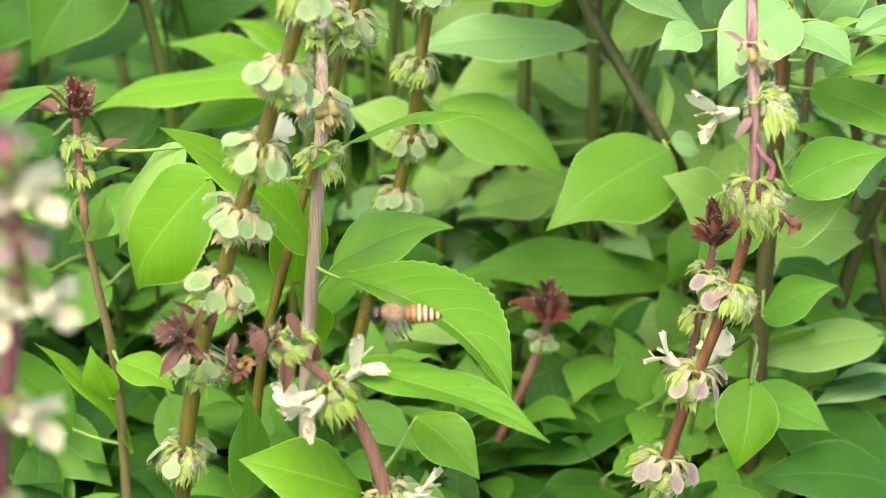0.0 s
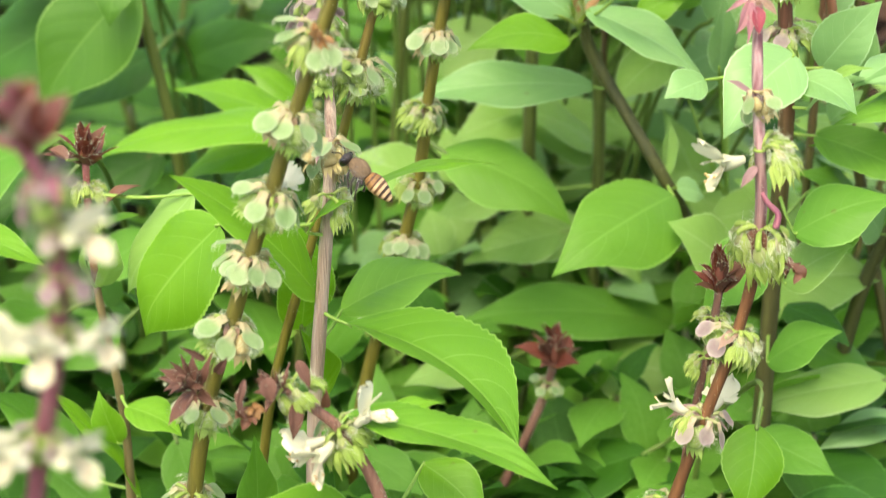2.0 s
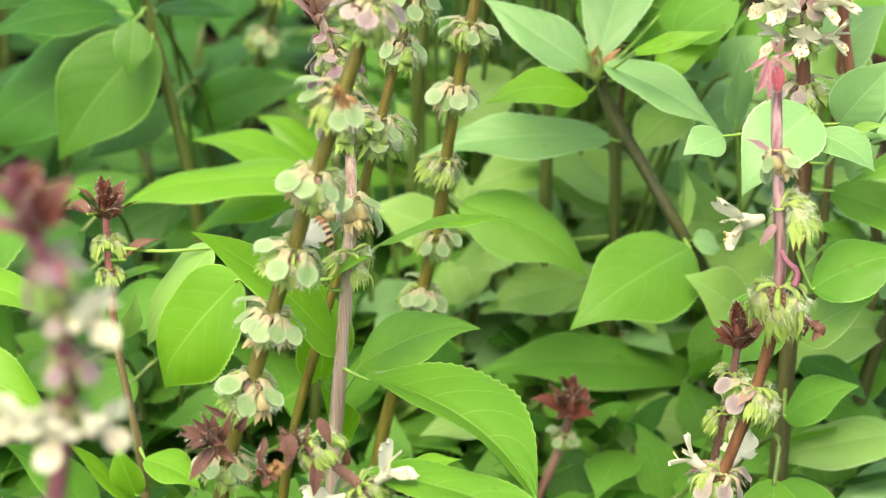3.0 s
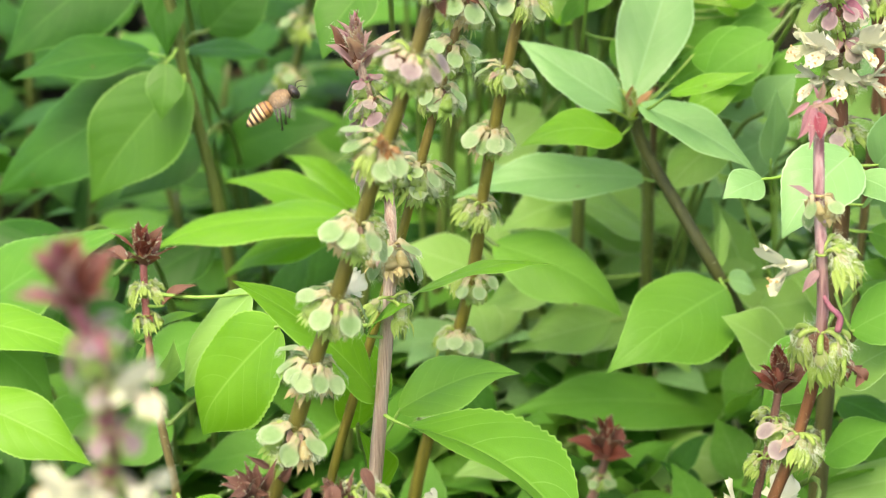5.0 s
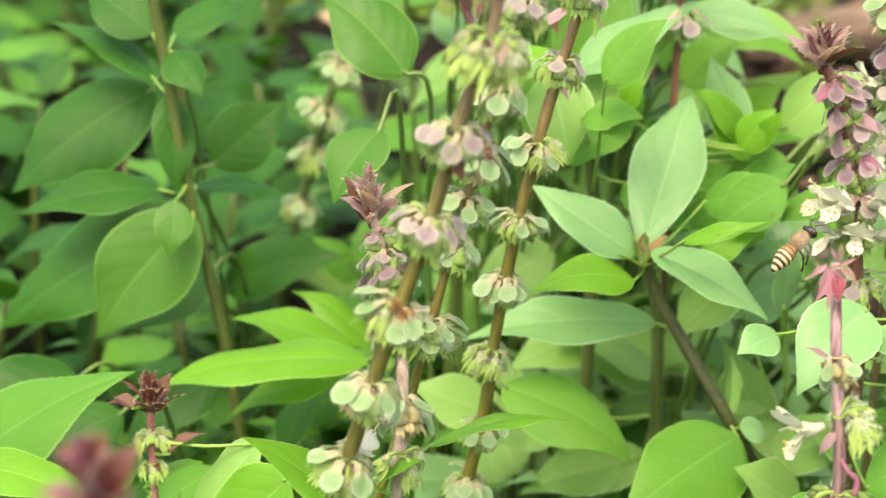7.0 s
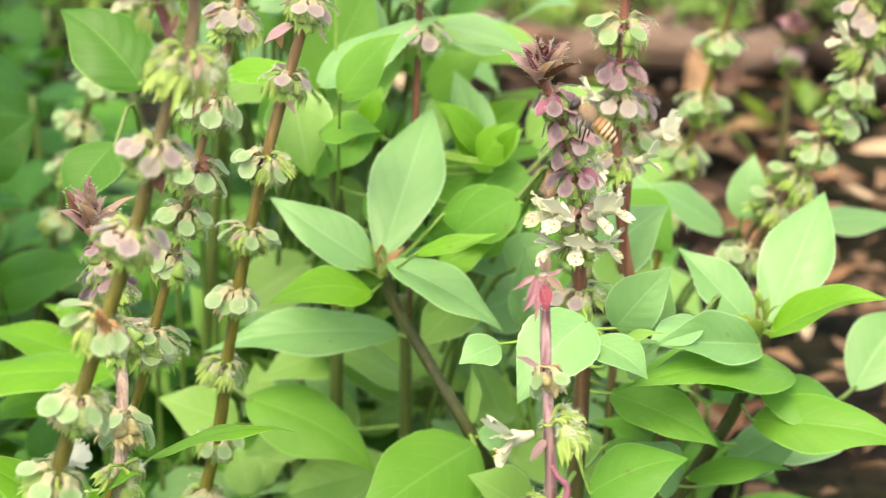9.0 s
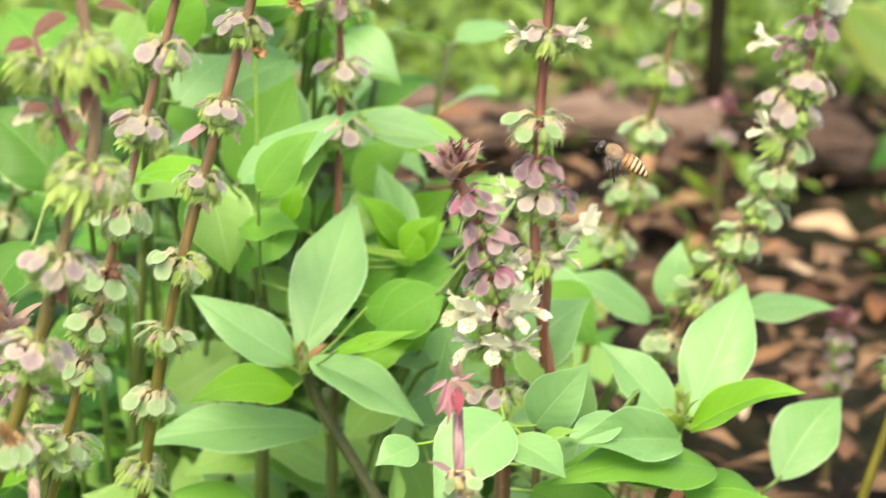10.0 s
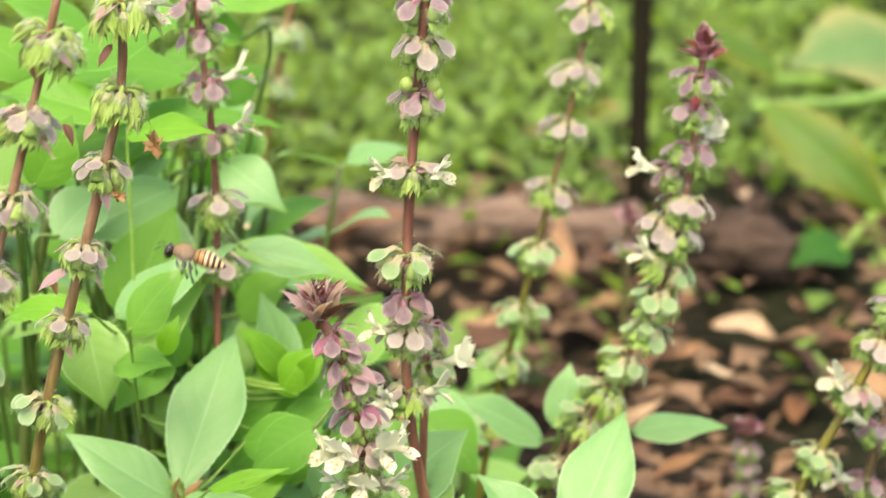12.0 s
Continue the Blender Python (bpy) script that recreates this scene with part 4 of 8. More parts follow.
whorl(pink_stalk, (-0.0198, 0.3262, 0.1227), (0.02, 0.54, 0.84), 1.1, "tan", -1.2, 6, (), "mauve", 0, 0.00071)
whorl(pink_stalk, (-0.0201, 0.3220, 0.1150), (0.12, 0.00, 0.99), 0.9, "shaggy", 0.2, 4, (), "", 0, 0.00071)
leaf(pink_stalk, (-0.0181, 0.3180, 0.0919), (0.0120, 0.3000, 0.0776), 0.0242, (0.36, -0.13, 0.92), 0.1, 0.3, LEAF_RIBBED, (-0.0228, 0.3220, 0.0925), 1.05)
leaf(pink_stalk, (-0.0154, 0.3300, 0.1122), (0.0096, 0.3340, 0.1156), 0.0130, (-0.16, 0.16, 0.97), 0.06, 0.1, LEAF_FRESH, (-0.0204, 0.3220, 0.1128))
leaf(pink_stalk, (-0.0198, 0.3350, 0.0854), (0.0022, 0.3380, 0.0926), 0.0147, (-0.30, -0.09, 0.95), 0.05, 0.2, LEAF_GREEN, (-0.0236, 0.3220, 0.0859))
leaf(pink_stalk, (-0.0234, 0.3250, 0.0941), (-0.0453, 0.3120, 0.1247), 0.0138, (0.82, -0.37, 0.43), 0.05, 0.2, LEAF_FRESH, (-0.0226, 0.3220, 0.0940))
leaf(pink_stalk, (-0.0282, 0.3450, 0.0764), (-0.0285, 0.3400, 0.1025), 0.0120, (0.36, -0.92, -0.17), 0.05, 0.2, LEAF_FRESH, None)
leaf(pink_stalk, (-0.0261, 0.3400, 0.0619), (-0.0260, 0.3300, 0.0840), 0.0100, (0.89, -0.42, -0.19), 0.05, 0.3, LEAF_FRESH, (-0.0258, 0.3220, 0.0619))
leaf(pink_stalk, (-0.0243, 0.3220, 0.1079), (-0.0165, 0.3180, 0.1162), 0.0051, (-0.70, 0.12, 0.71), 0.08, 0.2, LEAF_FRESH, (-0.0210, 0.3220, 0.1075))

# second olive stalk beside it

tall_b = stalk("slender olive basil stalk with fading mauve seed calyces", [(-0.0404, 0.3360, 0.0000), (-0.0389, 0.3360, 0.0244), (-0.0377, 0.3360, 0.0444), (-0.0339, 0.3360, 0.0707), (-0.0282, 0.3360, 0.0873), (-0.0172, 0.3360, 0.1227), (-0.0145, 0.3360, 0.1345), (-0.0103, 0.3360, 0.1481), (-0.0051, 0.3360, 0.1676), (0.0013, 0.3360, 0.1906), (0.0097, 0.3360, 0.2183), (0.0148, 0.3360, 0.2368)],
    0.00095, 0.00062, STEM_OLIVE, "basil stalks")
whorl(tall_b, (0.0092, 0.3360, 0.2169), (0.29, 0.00, 0.96), 1.0, "mauve", -1.3, 7, (), "faded", 0, 0.00060)
whorl(tall_b, (0.0052, 0.3360, 0.2034), (0.29, 0.00, 0.96), 1.0, "mauve", -0.4, 7, (), "dry", 0, 0.00060)
whorl(tall_b, (0.0013, 0.3360, 0.1906), (0.27, 0.00, 0.96), 1.0, "mauve", -1.3, 7, (), "faded", 0, 0.00060)
whorl(tall_b, (-0.0028, 0.3360, 0.1759), (0.27, 0.00, 0.96), 1.0, "green", -0.4, 7, (), "dry", 0, 0.00060)
whorl(tall_b, (-0.0060, 0.3360, 0.1641), (0.26, 0.00, 0.97), 1.0, "green", -1.3, 7, (), "faded", 0, 0.00060)
whorl(tall_b, (-0.0103, 0.3360, 0.1481), (0.29, 0.00, 0.96), 1.0, "green", -0.4, 7, (), "dry", 0, 0.00060)
whorl(tall_b, (-0.0147, 0.3360, 0.1336), (0.23, 0.00, 0.97), 1.0, "green", -1.3, 7, (), "faded", 0, 0.00060)
whorl(tall_b, (-0.0151, 0.3360, 0.1318), (0.23, 0.00, 0.97), 1.0, "green", -0.4, 7, (), "dry", 0, 0.00060)

whorl(tall_b, (0.0132, 0.3360, 0.2300), (0.29, 0.00, 0.96), 1.25, "shaggy", -0.8, 7, (), "mauve", 0, 0.00060)
whorl(tall_b, (-0.0082, 0.3360, 0.1560), (0.29, 0.00, 0.96), 0.95, "green", -0.8, 6, (), "", 0, 0.00060)
for at, way, length, kind, wide in (
        ((0.0117, 0.3340, 0.2269), (-0.28, -0.30, -0.96), 0.0047, "rust", 1),
        ((0.0135, 0.3330, 0.2271), (0.77, -0.30, -0.64), 0.0038, "mauve", 2),
        ((0.0096, 0.3340, 0.2147), (0.54, -0.30, -0.84), 0.0058, "faded", 3),
        ((0.0036, 0.3340, 0.1995), (0.91, -0.30, -0.41), 0.0039, "mauve", 3),
        ((-0.0030, 0.3340, 0.1735), (0.49, -0.30, -0.87), 0.0027, "faded", 2),
        ((0.0071, 0.3340, 0.2162), (-0.87, -0.30, -0.49), 0.0029, "rust", 3)):
    bract_at(tall_b, at, way, length, kind, wide)

# third olive stalk

tall_c = stalk("olive basil stalk with evenly spaced seed whorls", [(-0.0249, 0.3720, 0.0000), (-0.0213, 0.3720, 0.0271), (-0.0183, 0.3720, 0.0492), (-0.0105, 0.3720, 0.0727), (-0.0040, 0.3720, 0.0986), (-0.0040, 0.3720, 0.1082), (0.0005, 0.3720, 0.1317), (0.0054, 0.3720, 0.1542), (0.0144, 0.3720, 0.1828), (0.0182, 0.3720, 0.1965), (0.0218, 0.3720, 0.2098), (0.0225, 0.3720, 0.2150), (0.0228, 0.3720, 0.2240), (0.0230, 0.3720, 0.2340)],
    0.00135, 0.00068, STEM_OLIVE, "basil stalks")
whorl(tall_c, (0.0219, 0.3720, 0.2112), (0.21, 0.00, 0.98), 1.2, "shaggy", -1.57, 8, (), "faded", 0, 0.00072)
whorl(tall_c, (0.0180, 0.3720, 0.1976), (0.21, 0.00, 0.98), 0.92, "mauve", -0.77, 8, (), "faded", 0, 0.00072)
whorl(tall_c, (0.0138, 0.3720, 0.1821), (0.29, 0.00, 0.96), 0.92, "mauve", -1.57, 8, (), "faded", 0, 0.00072)
whorl(tall_c, (0.0096, 0.3720, 0.1681), (0.29, 0.00, 0.96), 0.92, "mauve", -0.77, 8, (), "faded", 0, 0.00072)
whorl(tall_c, (0.0050, 0.3720, 0.1524), (0.21, 0.00, 0.98), 0.92, "green", -1.57, 8, (), "faded", 0, 0.00072)
whorl(tall_c, (0.0018, 0.3720, 0.1375), (0.21, 0.00, 0.98), 0.92, "green", -0.77, 8, (), "faded", 0, 0.00072)
whorl(tall_c, (-0.0007, 0.3720, 0.1251), (0.19, 0.00, 0.98), 0.92, "green", -1.57, 8, (), "faded", 0, 0.00072)
whorl(tall_c, (-0.0037, 0.3720, 0.1100), (0.19, 0.00, 0.98), 0.92, "green", -0.77, 8, (), "faded", 0, 0.00072)
whorl(tall_c, (-0.0052, 0.3720, 0.0939), (0.24, 0.00, 0.97), 0.92, "green", -1.57, 8, (), "faded", 0, 0.00072)
whorl(tall_c, (-0.0083, 0.3720, 0.0813), (0.24, 0.00, 0.97), 0.92, "green", -0.77, 8, (), "faded", 0, 0.00072)
whorl(tall_c, (-0.0131, 0.3720, 0.0648), (0.32, 0.00, 0.95), 0.92, "green", -1.57, 8, (), "faded", 0, 0.00072)
whorl(tall_c, (0.0228, 0.3720, 0.2265), (0.05, 0.00, 0.99), 1.25, "shaggy", -0.77, 8, (-30,), "faded", 0, 0.00072)

for at, way, length, kind, wide in (
        ((0.0177, 0.3700, 0.1939), (0.20, -0.30, -0.98), 0.0047, "mauve", 2),
        ((0.0211, 0.3700, 0.2195), (-0.59, -0.30, -0.80), 0.0049, "rust", 2),
        ((0.0230, 0.3700, 0.2087), (0.30, -0.30, -0.95), 0.0056, "mauve", 3),
        ((0.0195, 0.3700, 0.2078), (-0.82, -0.30, -0.58), 0.0040, "faded", 3),
        ((0.0174, 0.3700, 0.2058), (-0.58, -0.30, -0.81), 0.0043, "faded", 2),
        ((0.0144, 0.3700, 0.1791), (0.50, -0.30, -0.86), 0.0050, "mauve", 3),
        ((0.0108, 0.3700, 0.1782), (-0.88, -0.30, -0.48), 0.0065, "mauve", 2),
        ((0.0074, 0.3700, 0.1775), (0.33, -0.30, -0.94), 0.0040, "amber", 2),
        ((0.0087, 0.3700, 0.1644), (0.59, -0.30, -0.81), 0.0039, "faded", 2),
        ((0.0118, 0.3700, 0.2056), (0.33, -0.30, -0.94), 0.0043, "rust", 2)):
    bract_at(tall_c, at, way, length, kind, wide)
withered(tall_c, (0.0272, 0.3700, 0.2008), 0.0026, "amber")
withered(tall_c, (0.0208, 0.3700, 0.1920), 0.0024, "amber")

# curving stalk with white flowers low in front

low_flower = stalk("curved purple basil stalk with white flowers", [(-0.0028, 0.2860, 0.0000), (-0.0066, 0.2860, 0.0373), (-0.0098, 0.2860, 0.0677), (-0.0126, 0.2860, 0.0790), (-0.0160, 0.2860, 0.0862), (-0.0189, 0.2860, 0.0916), (-0.0233, 0.2860, 0.0949), (-0.0265, 0.2860, 0.0980)],
    0.00145, 0.00085, STEM_MAUVE, "basil stalks")
whorl(low_flower, (-0.0183, 0.2860, 0.0905), (-0.47, 0.00, 0.88), 1.05, "green", -1.0, 5, (-170, -20, -130), "green", 0, 0.00066)
whorl(low_flower, (-0.0101, 0.2860, 0.0689), (-0.24, 0.00, 0.97), 1.05, "green", -0.5, 5, (-20, -140), "green", 0, 0.00066)
bud(low_flower, (-0.0283, 0.2860, 0.0985), (-0.5, -0.3, 0.6), 0.0041, "dry", 4, "dry brown withered flower cluster", 85, 30)
leaf(low_flower, (-0.0170, 0.2880, 0.0917), (0.0168, 0.2760, 0.0854), 0.0118, (0.16, 0.02, 0.98), 0.06, 0.20, LEAF_RIBBED, (-0.0185, 0.2860, 0.0909), 0.8)
leaf(low_flower, (-0.0146, 0.2900, 0.0660), (-0.0342, 0.2850, 0.0766), 0.0140, (0.51, -0.36, 0.78), 0.08, 0.1, LEAF_FRESH, (-0.0096, 0.2860, 0.0666), 0.9)
leaf(low_flower, (-0.0053, 0.3000, 0.0742), (0.0053, 0.2900, 0.0679), 0.0095, (0.08, -0.46, 0.88), 0.05, 0.2, LEAF_FRESH, (-0.0110, 0.2860, 0.0727))
leaf(low_flower, (-0.0118, 0.2900, 0.0905), (-0.0016, 0.2900, 0.0926), 0.0045, (-0.20, -0.07, 0.98), 0.04, 0.2, LEAF_FRESH, (-0.0169, 0.2860, 0.0878))

# withered flowers and bracts where two stalks cross
for at, way, length, kind, wide in (
        ((-0.0296, 0.2842, 0.1012), (0.2, -0.3, -0.9), 0.0042, "dry", 1), ((-0.0245, 0.2855, 0.1035), (0.35, -0.3, -0.85), 0.0050, "dry", 2),
        ((-0.0252, 0.2842, 0.0965), (-0.1, -0.3, -0.95), 0.0062, "dry", 2), ((-0.0330, 0.2842, 0.1010), (-0.2, -0.3, -0.8), 0.0055, "dry", 3),
        ((-0.0345, 0.2845, 0.0985), (0.3, -0.4, -0.8), 0.0050, "dry", 3), ((-0.0392, 0.2855, 0.1040), (-0.75, -0.2, 0.65), 0.0050, "dry", 3),
        ((-0.0375, 0.2850, 0.1020), (0.5, -0.3, 0.8), 0.0045, "dry", 2), ((-0.0205, 0.2850, 0.0950), (0.1, -0.2, 0.95), 0.0042, "rust", 2)):
    bract_at(low_flower, at, way, length, kind, wide, (0.2, -0.9, 0.3), "dark withered bract")
withered(low_flower, (-0.0330, 0.2840, 0.0945), 0.0034)
withered(low_flower, (-0.0320, 0.2842, 0.0955), 0.0026, "amber")
whorl(low_flower, (-0.0262, 0.2862, 0.0990), (-0.5, 0.0, 0.85), 0.95, "shaggy", -1.6, 4, (), "", 10, 0.00066)
withered(tall_a, (-0.0152, 0.2965, 0.1672), 0.0028)
withered(tall_b, (-0.0052, 0.3335, 0.1655), 0.0026)
withered(tall_a, (-0.0185, 0.2965, 0.1535), 0.0022, "amber")

# leafy stem with a red bud

left_stem = stalk("pale purplish basil stem with a small red bud", [(-0.0651, 0.3450, 0.0000), (-0.0644, 0.3450, 0.0299), (-0.0633, 0.3450, 0.0498), (-0.0635, 0.3450, 0.0613), (-0.0655, 0.3450, 0.0787), (-0.0664, 0.3450, 0.0860), (-0.0670, 0.3500, 0.1018), (-0.0669, 0.3520, 0.1102)],
    0.00104, 0.00068, STEM_MAROON, "basil stalks")
bud(left_stem, (-0.0669, 0.3520, 0.1104), (0, 0, 1), 0.0062, "red", 4, "tight terminal bud of pointed bracts", 60, 5)
whorl(left_stem, (-0.0670, 0.3506, 0.1044), (0.01, 0.23, 0.97), 0.7, "shaggy", 0.3, 6, (), "", -15, 0.00071)
whorl(left_stem, (-0.0669, 0.3491, 0.0990), (-0.04, 0.30, 0.95), 0.6, "shaggy", 0.8, 5, (), "red", 0, 0.00071)
leaf(left_stem, (-0.0635, 0.3480, 0.1016), (-0.0567, 0.3500, 0.1051), 0.0034, (-0.37, -0.28, 0.89), 0.06, 0.5, BUD_RUST, (-0.0670, 0.3497, 0.1010))
leaf(left_stem, (-0.0695, 0.3480, 0.1111), (-0.0734, 0.3500, 0.1127), 0.0026, (0.25, -0.27, 0.93), 0.06, 0.5, BUD_RUST, (-0.0669, 0.3520, 0.1101))
leaf(left_stem, (-0.0661, 0.3450, 0.0866), (-0.0668, 0.3400, 0.0979), 0.0047, (-0.81, -0.52, -0.28), 0.05, 0.3, LEAF_PALE, None)
leaf(left_stem, (-0.0647, 0.3430, 0.0876), (-0.0606, 0.3400, 0.0983), 0.0051, (0.29, -0.89, -0.36), 0.05, 0.3, LEAF_PALE, (-0.0664, 0.3453, 0.0868))
leaf(pink_stalk, (-0.0404, 0.3300, 0.1060), (-0.0584, 0.3360, 0.0803), 0.0193, (-0.75, -0.52, 0.41), 0.07, 0.12, LEAF_FRESH, None, 0.72)
leaf(pink_stalk, (-0.0466, 0.3450, 0.1051), (-0.0623, 0.3470, 0.0835), 0.0140, (-0.70, -0.54, 0.46), 0.06, 0.12, LEAF_PALE, None)
leaf(left_stem, (-0.0653, 0.3450, 0.0518), (-0.0682, 0.3450, 0.0634), 0.0068, (-0.03, -1.00, -0.01), 0.05, 0.3, LEAF_FRESH, (-0.0633, 0.3450, 0.0518))
leaf(left_stem, (-0.0621, 0.3450, 0.0392), (-0.0775, 0.3400, 0.0678), 0.0077, (0.87, 0.06, 0.48), 0.03, 0.3, LEAF_FRESH, (-0.0639, 0.3450, 0.0393))
leaf(left_stem, (-0.0620, 0.3400, 0.0630), (-0.0510, 0.3350, 0.0595), 0.0093, (0.27, -0.09, 0.96), 0.05, 0.2, LEAF_FRESH, (-0.0637, 0.3450, 0.0628))
leaf(left_stem, (-0.1146, 0.3780, 0.0789), (-0.0738, 0.3770, 0.1060), 0.0208, (-0.52, -0.39, 0.76), 0.08, 0.1, LEAF_MATURE, None)
leaf(left_stem, (-0.1048, 0.3600, 0.0937), (-0.0765, 0.3520, 0.0877), 0.0118, (0.16, -0.16, 0.97), 0.08, 0.1, LEAF_FRESH, None)
leaf(left_stem, (-0.0694, 0.3520, 0.0922), (-0.0575, 0.3500, 0.0989), 0.0076, (-0.50, -0.08, 0.86), 0.05, 0.2, LEAF_FRESH, (-0.0667, 0.3474, 0.0937))
leaf(left_stem, (-0.0383, 0.3300, 0.0381), (-0.0358, 0.3200, 0.0677), 0.0086, (0.26, -0.91, -0.33), 0.03, 0.2, LEAF_MATURE, (-0.0381, 0.3360, 0.0381))
leaf(left_stem, (-0.0743, 0.3500, 0.0417), (-0.0908, 0.3500, 0.0617), 0.0128, (0.77, -0.09, 0.63), 0.05, 0.2, LEAF_MATURE, (-0.0638, 0.3450, 0.0411))

# stalk with a flower and a pink bud

right_stalk = stalk("purple-brown basil stalk with drooping calyces and a pink bud", [(0.0302, 0.3120, 0.0000), (0.0336, 0.3120, 0.0265), (0.0364, 0.3120, 0.0482), (0.0406, 0.3120, 0.0615), (0.0446, 0.3120, 0.0761), (0.0486, 0.3120, 0.0879), (0.0521, 0.3120, 0.1020), (0.0527, 0.3120, 0.1147), (0.0517, 0.3120, 0.1260), (0.0514, 0.3160, 0.1340), (0.0515, 0.3185, 0.1430), (0.0511, 0.3185, 0.1505)],
    0.00108, 0.00082, STEM_BLUSH, "basil stalks")
for at, way, length, kind, wide in (
        ((0.0507, 0.3170, 0.1492), (0.10, -0.25, -0.95), 0.0046, "magenta", 0), ((0.0497, 0.3172, 0.1504), (-0.38, -0.25, -0.88), 0.0060, "pink", 2),
        ((0.0493, 0.3174, 0.1508), (-0.75, -0.2, -0.45), 0.0044, "pink", 3), ((0.0501, 0.3172, 0.1496), (-0.12, -0.3, -0.9), 0.0066, "pink", 3),
        ((0.0516, 0.3174, 0.1502), (0.65, -0.2, -0.6), 0.0036, "faded", 2), ((0.0514, 0.3176, 0.1508), (0.80, -0.1, 0.35), 0.0030, "pink", 3),
        ((0.0512, 0.3182, 0.1510), (0.10, -0.1, 0.95), 0.0034, "faded", 2), ((0.0508, 0.3182, 0.1512), (-0.35, -0.1, 0.85), 0.0028, "pink", 3)):
    bract_at(right_stalk, at, way, length, kind, wide, (0.3, -0.9, 0.3), "drooping pink young leaf")
withered(right_stalk, (0.0506, 0.3160, 0.1508), 0.0014, "faded")
whorl(right_stalk, (0.0514, 0.3154, 0.1350), (-0.03, 0.38, 0.92), 0.85, "tan", 0.3, 4, (), "", 20, 0.00078)
bract_at(right_stalk, (0.0508, 0.3145, 0.1340), (-0.75, -0.2, 0.6), 0.0068, "mauve", 3)
whorl(right_stalk, (0.0517, 0.3120, 0.1262), (-0.09, 0.00, 1.00), 1.15, "shaggy", -0.9, 4, (205,), "", -12, 0.00088, 1.15, 170)
bract_at(right_stalk, (0.0512, 0.3115, 0.1232), (-0.6, -0.3, -0.7), 0.0045, "mauve", 2)
whorl(right_stalk, (0.0525, 0.3120, 0.1118), (0.04, 0.00, 1.00), 1.45, "shaggy", -0.3, 7, (), "rust", 22, 0.00078)
withered(right_stalk, (0.0575, 0.3100, 0.1050), 0.0042)
bract_at(right_stalk, (0.0533, 0.3105, 0.1075), (0.85, -0.2, -0.45), 0.0062, "rust", 2)
whorl(right_stalk, (0.0494, 0.3120, 0.0921), (0.24, 0.00, 0.97), 1.35, "shaggy", -1.0, 4, (), "", 20, 0.00078, 1.0, 190)
whorl(right_stalk, (0.0493, 0.3120, 0.0918), (0.24, 0.00, 0.97), 1.05, "mauve", 2.7, 3, (), "faded", 10, 0.00078, 1.0, 170)
whorl(right_stalk, (0.0443, 0.3120, 0.0749), (0.27, 0.00, 0.96), 1.1, "mauve", -1.57, 6, (165, 60), "mauve", 0, 0.00078, 0.95)
whorl(right_stalk, (0.0390, 0.3120, 0.0564), (0.30, 0.00, 0.95), 1.15, "mauve", -1.3, 6, (), "mauve", 0, 0.00078)
leaf(right_stalk, (0.0572, 0.3400, 0.0937), (0.0460, 0.3300, 0.0862), 0.0123, (0.18, -0.71, 0.68), 0.05, 0.1, LEAF_MATURE, None)
leaf(right_stalk, (0.0568, 0.3300, 0.0615), (0.0534, 0.3200, 0.0477), 0.0124, (0.07, -0.82, 0.57), 0.06, 0.1, LEAF_FRESH, None)
leaf(right_stalk, (0.0632, 0.3490, 0.1278), (0.0488, 0.3360, 0.1180), 0.0142, (-0.28, -0.88, 0.38), 0.08, 0.22, LEAF_MINT_SHEEN, (0.0640, 0.3620, 0.1262), 0.72, 0.4)
leaf(right_stalk, (0.0471, 0.3470, 0.1243), (0.0390, 0.3410, 0.1236), 0.0072, (0.10, -0.55, 0.82), 0.09, 0.15, LEAF_MINT_SHEEN, (0.0530, 0.3500, 0.1240), 0.95, 0.4)

# pinkish stub where a side branch broke off
bm = bmesh.new()
tube(bm, smooth_line([Vector((0.0523, 0.3115, 0.1185)), Vector((0.0534, 0.3105, 0.1168)), Vector((0.0549, 0.3098, 0.1153)), Vector((0.0546, 0.3096, 0.1128))], 5), lambda u: 0.00042 + 0.00018 * u, 8)
side_branch = part("side_branch", bm, STEM_ROSE, right_stalk, "bent pink stub of a side branch")
side_branch.location = -ORIGIN[right_stalk.name]

# small red bud on a side stem

red_bud = stalk("thin purple basil shoot with a dark red bud", [(0.0382, 0.3240, 0.0000), (0.0408, 0.3240, 0.0342), (0.0430, 0.3240, 0.0622), (0.0443, 0.3240, 0.0694), (0.0460, 0.3240, 0.0788), (0.0472, 0.3240, 0.0880), (0.0479, 0.3240, 0.0948)],
    0.00072, 0.00065, STEM_MAUVE, "basil stalks")
bud(red_bud, (0.0477, 0.3240, 0.0957), (0, 0, 1), 0.0067, "red", 4, "tight terminal bud of pointed bracts", 65, 5)
whorl(red_bud, (0.0472, 0.3240, 0.0882), (0.11, 0.00, 0.99), 0.7, "shaggy", 0.1, 6, (), "red", 0, 0.00068)
whorl(red_bud, (0.0462, 0.3240, 0.0800), (0.13, 0.00, 0.99), 0.75, "shaggy", 0.6, 6, (), "red", 0, 0.00068)

# dark bud further back

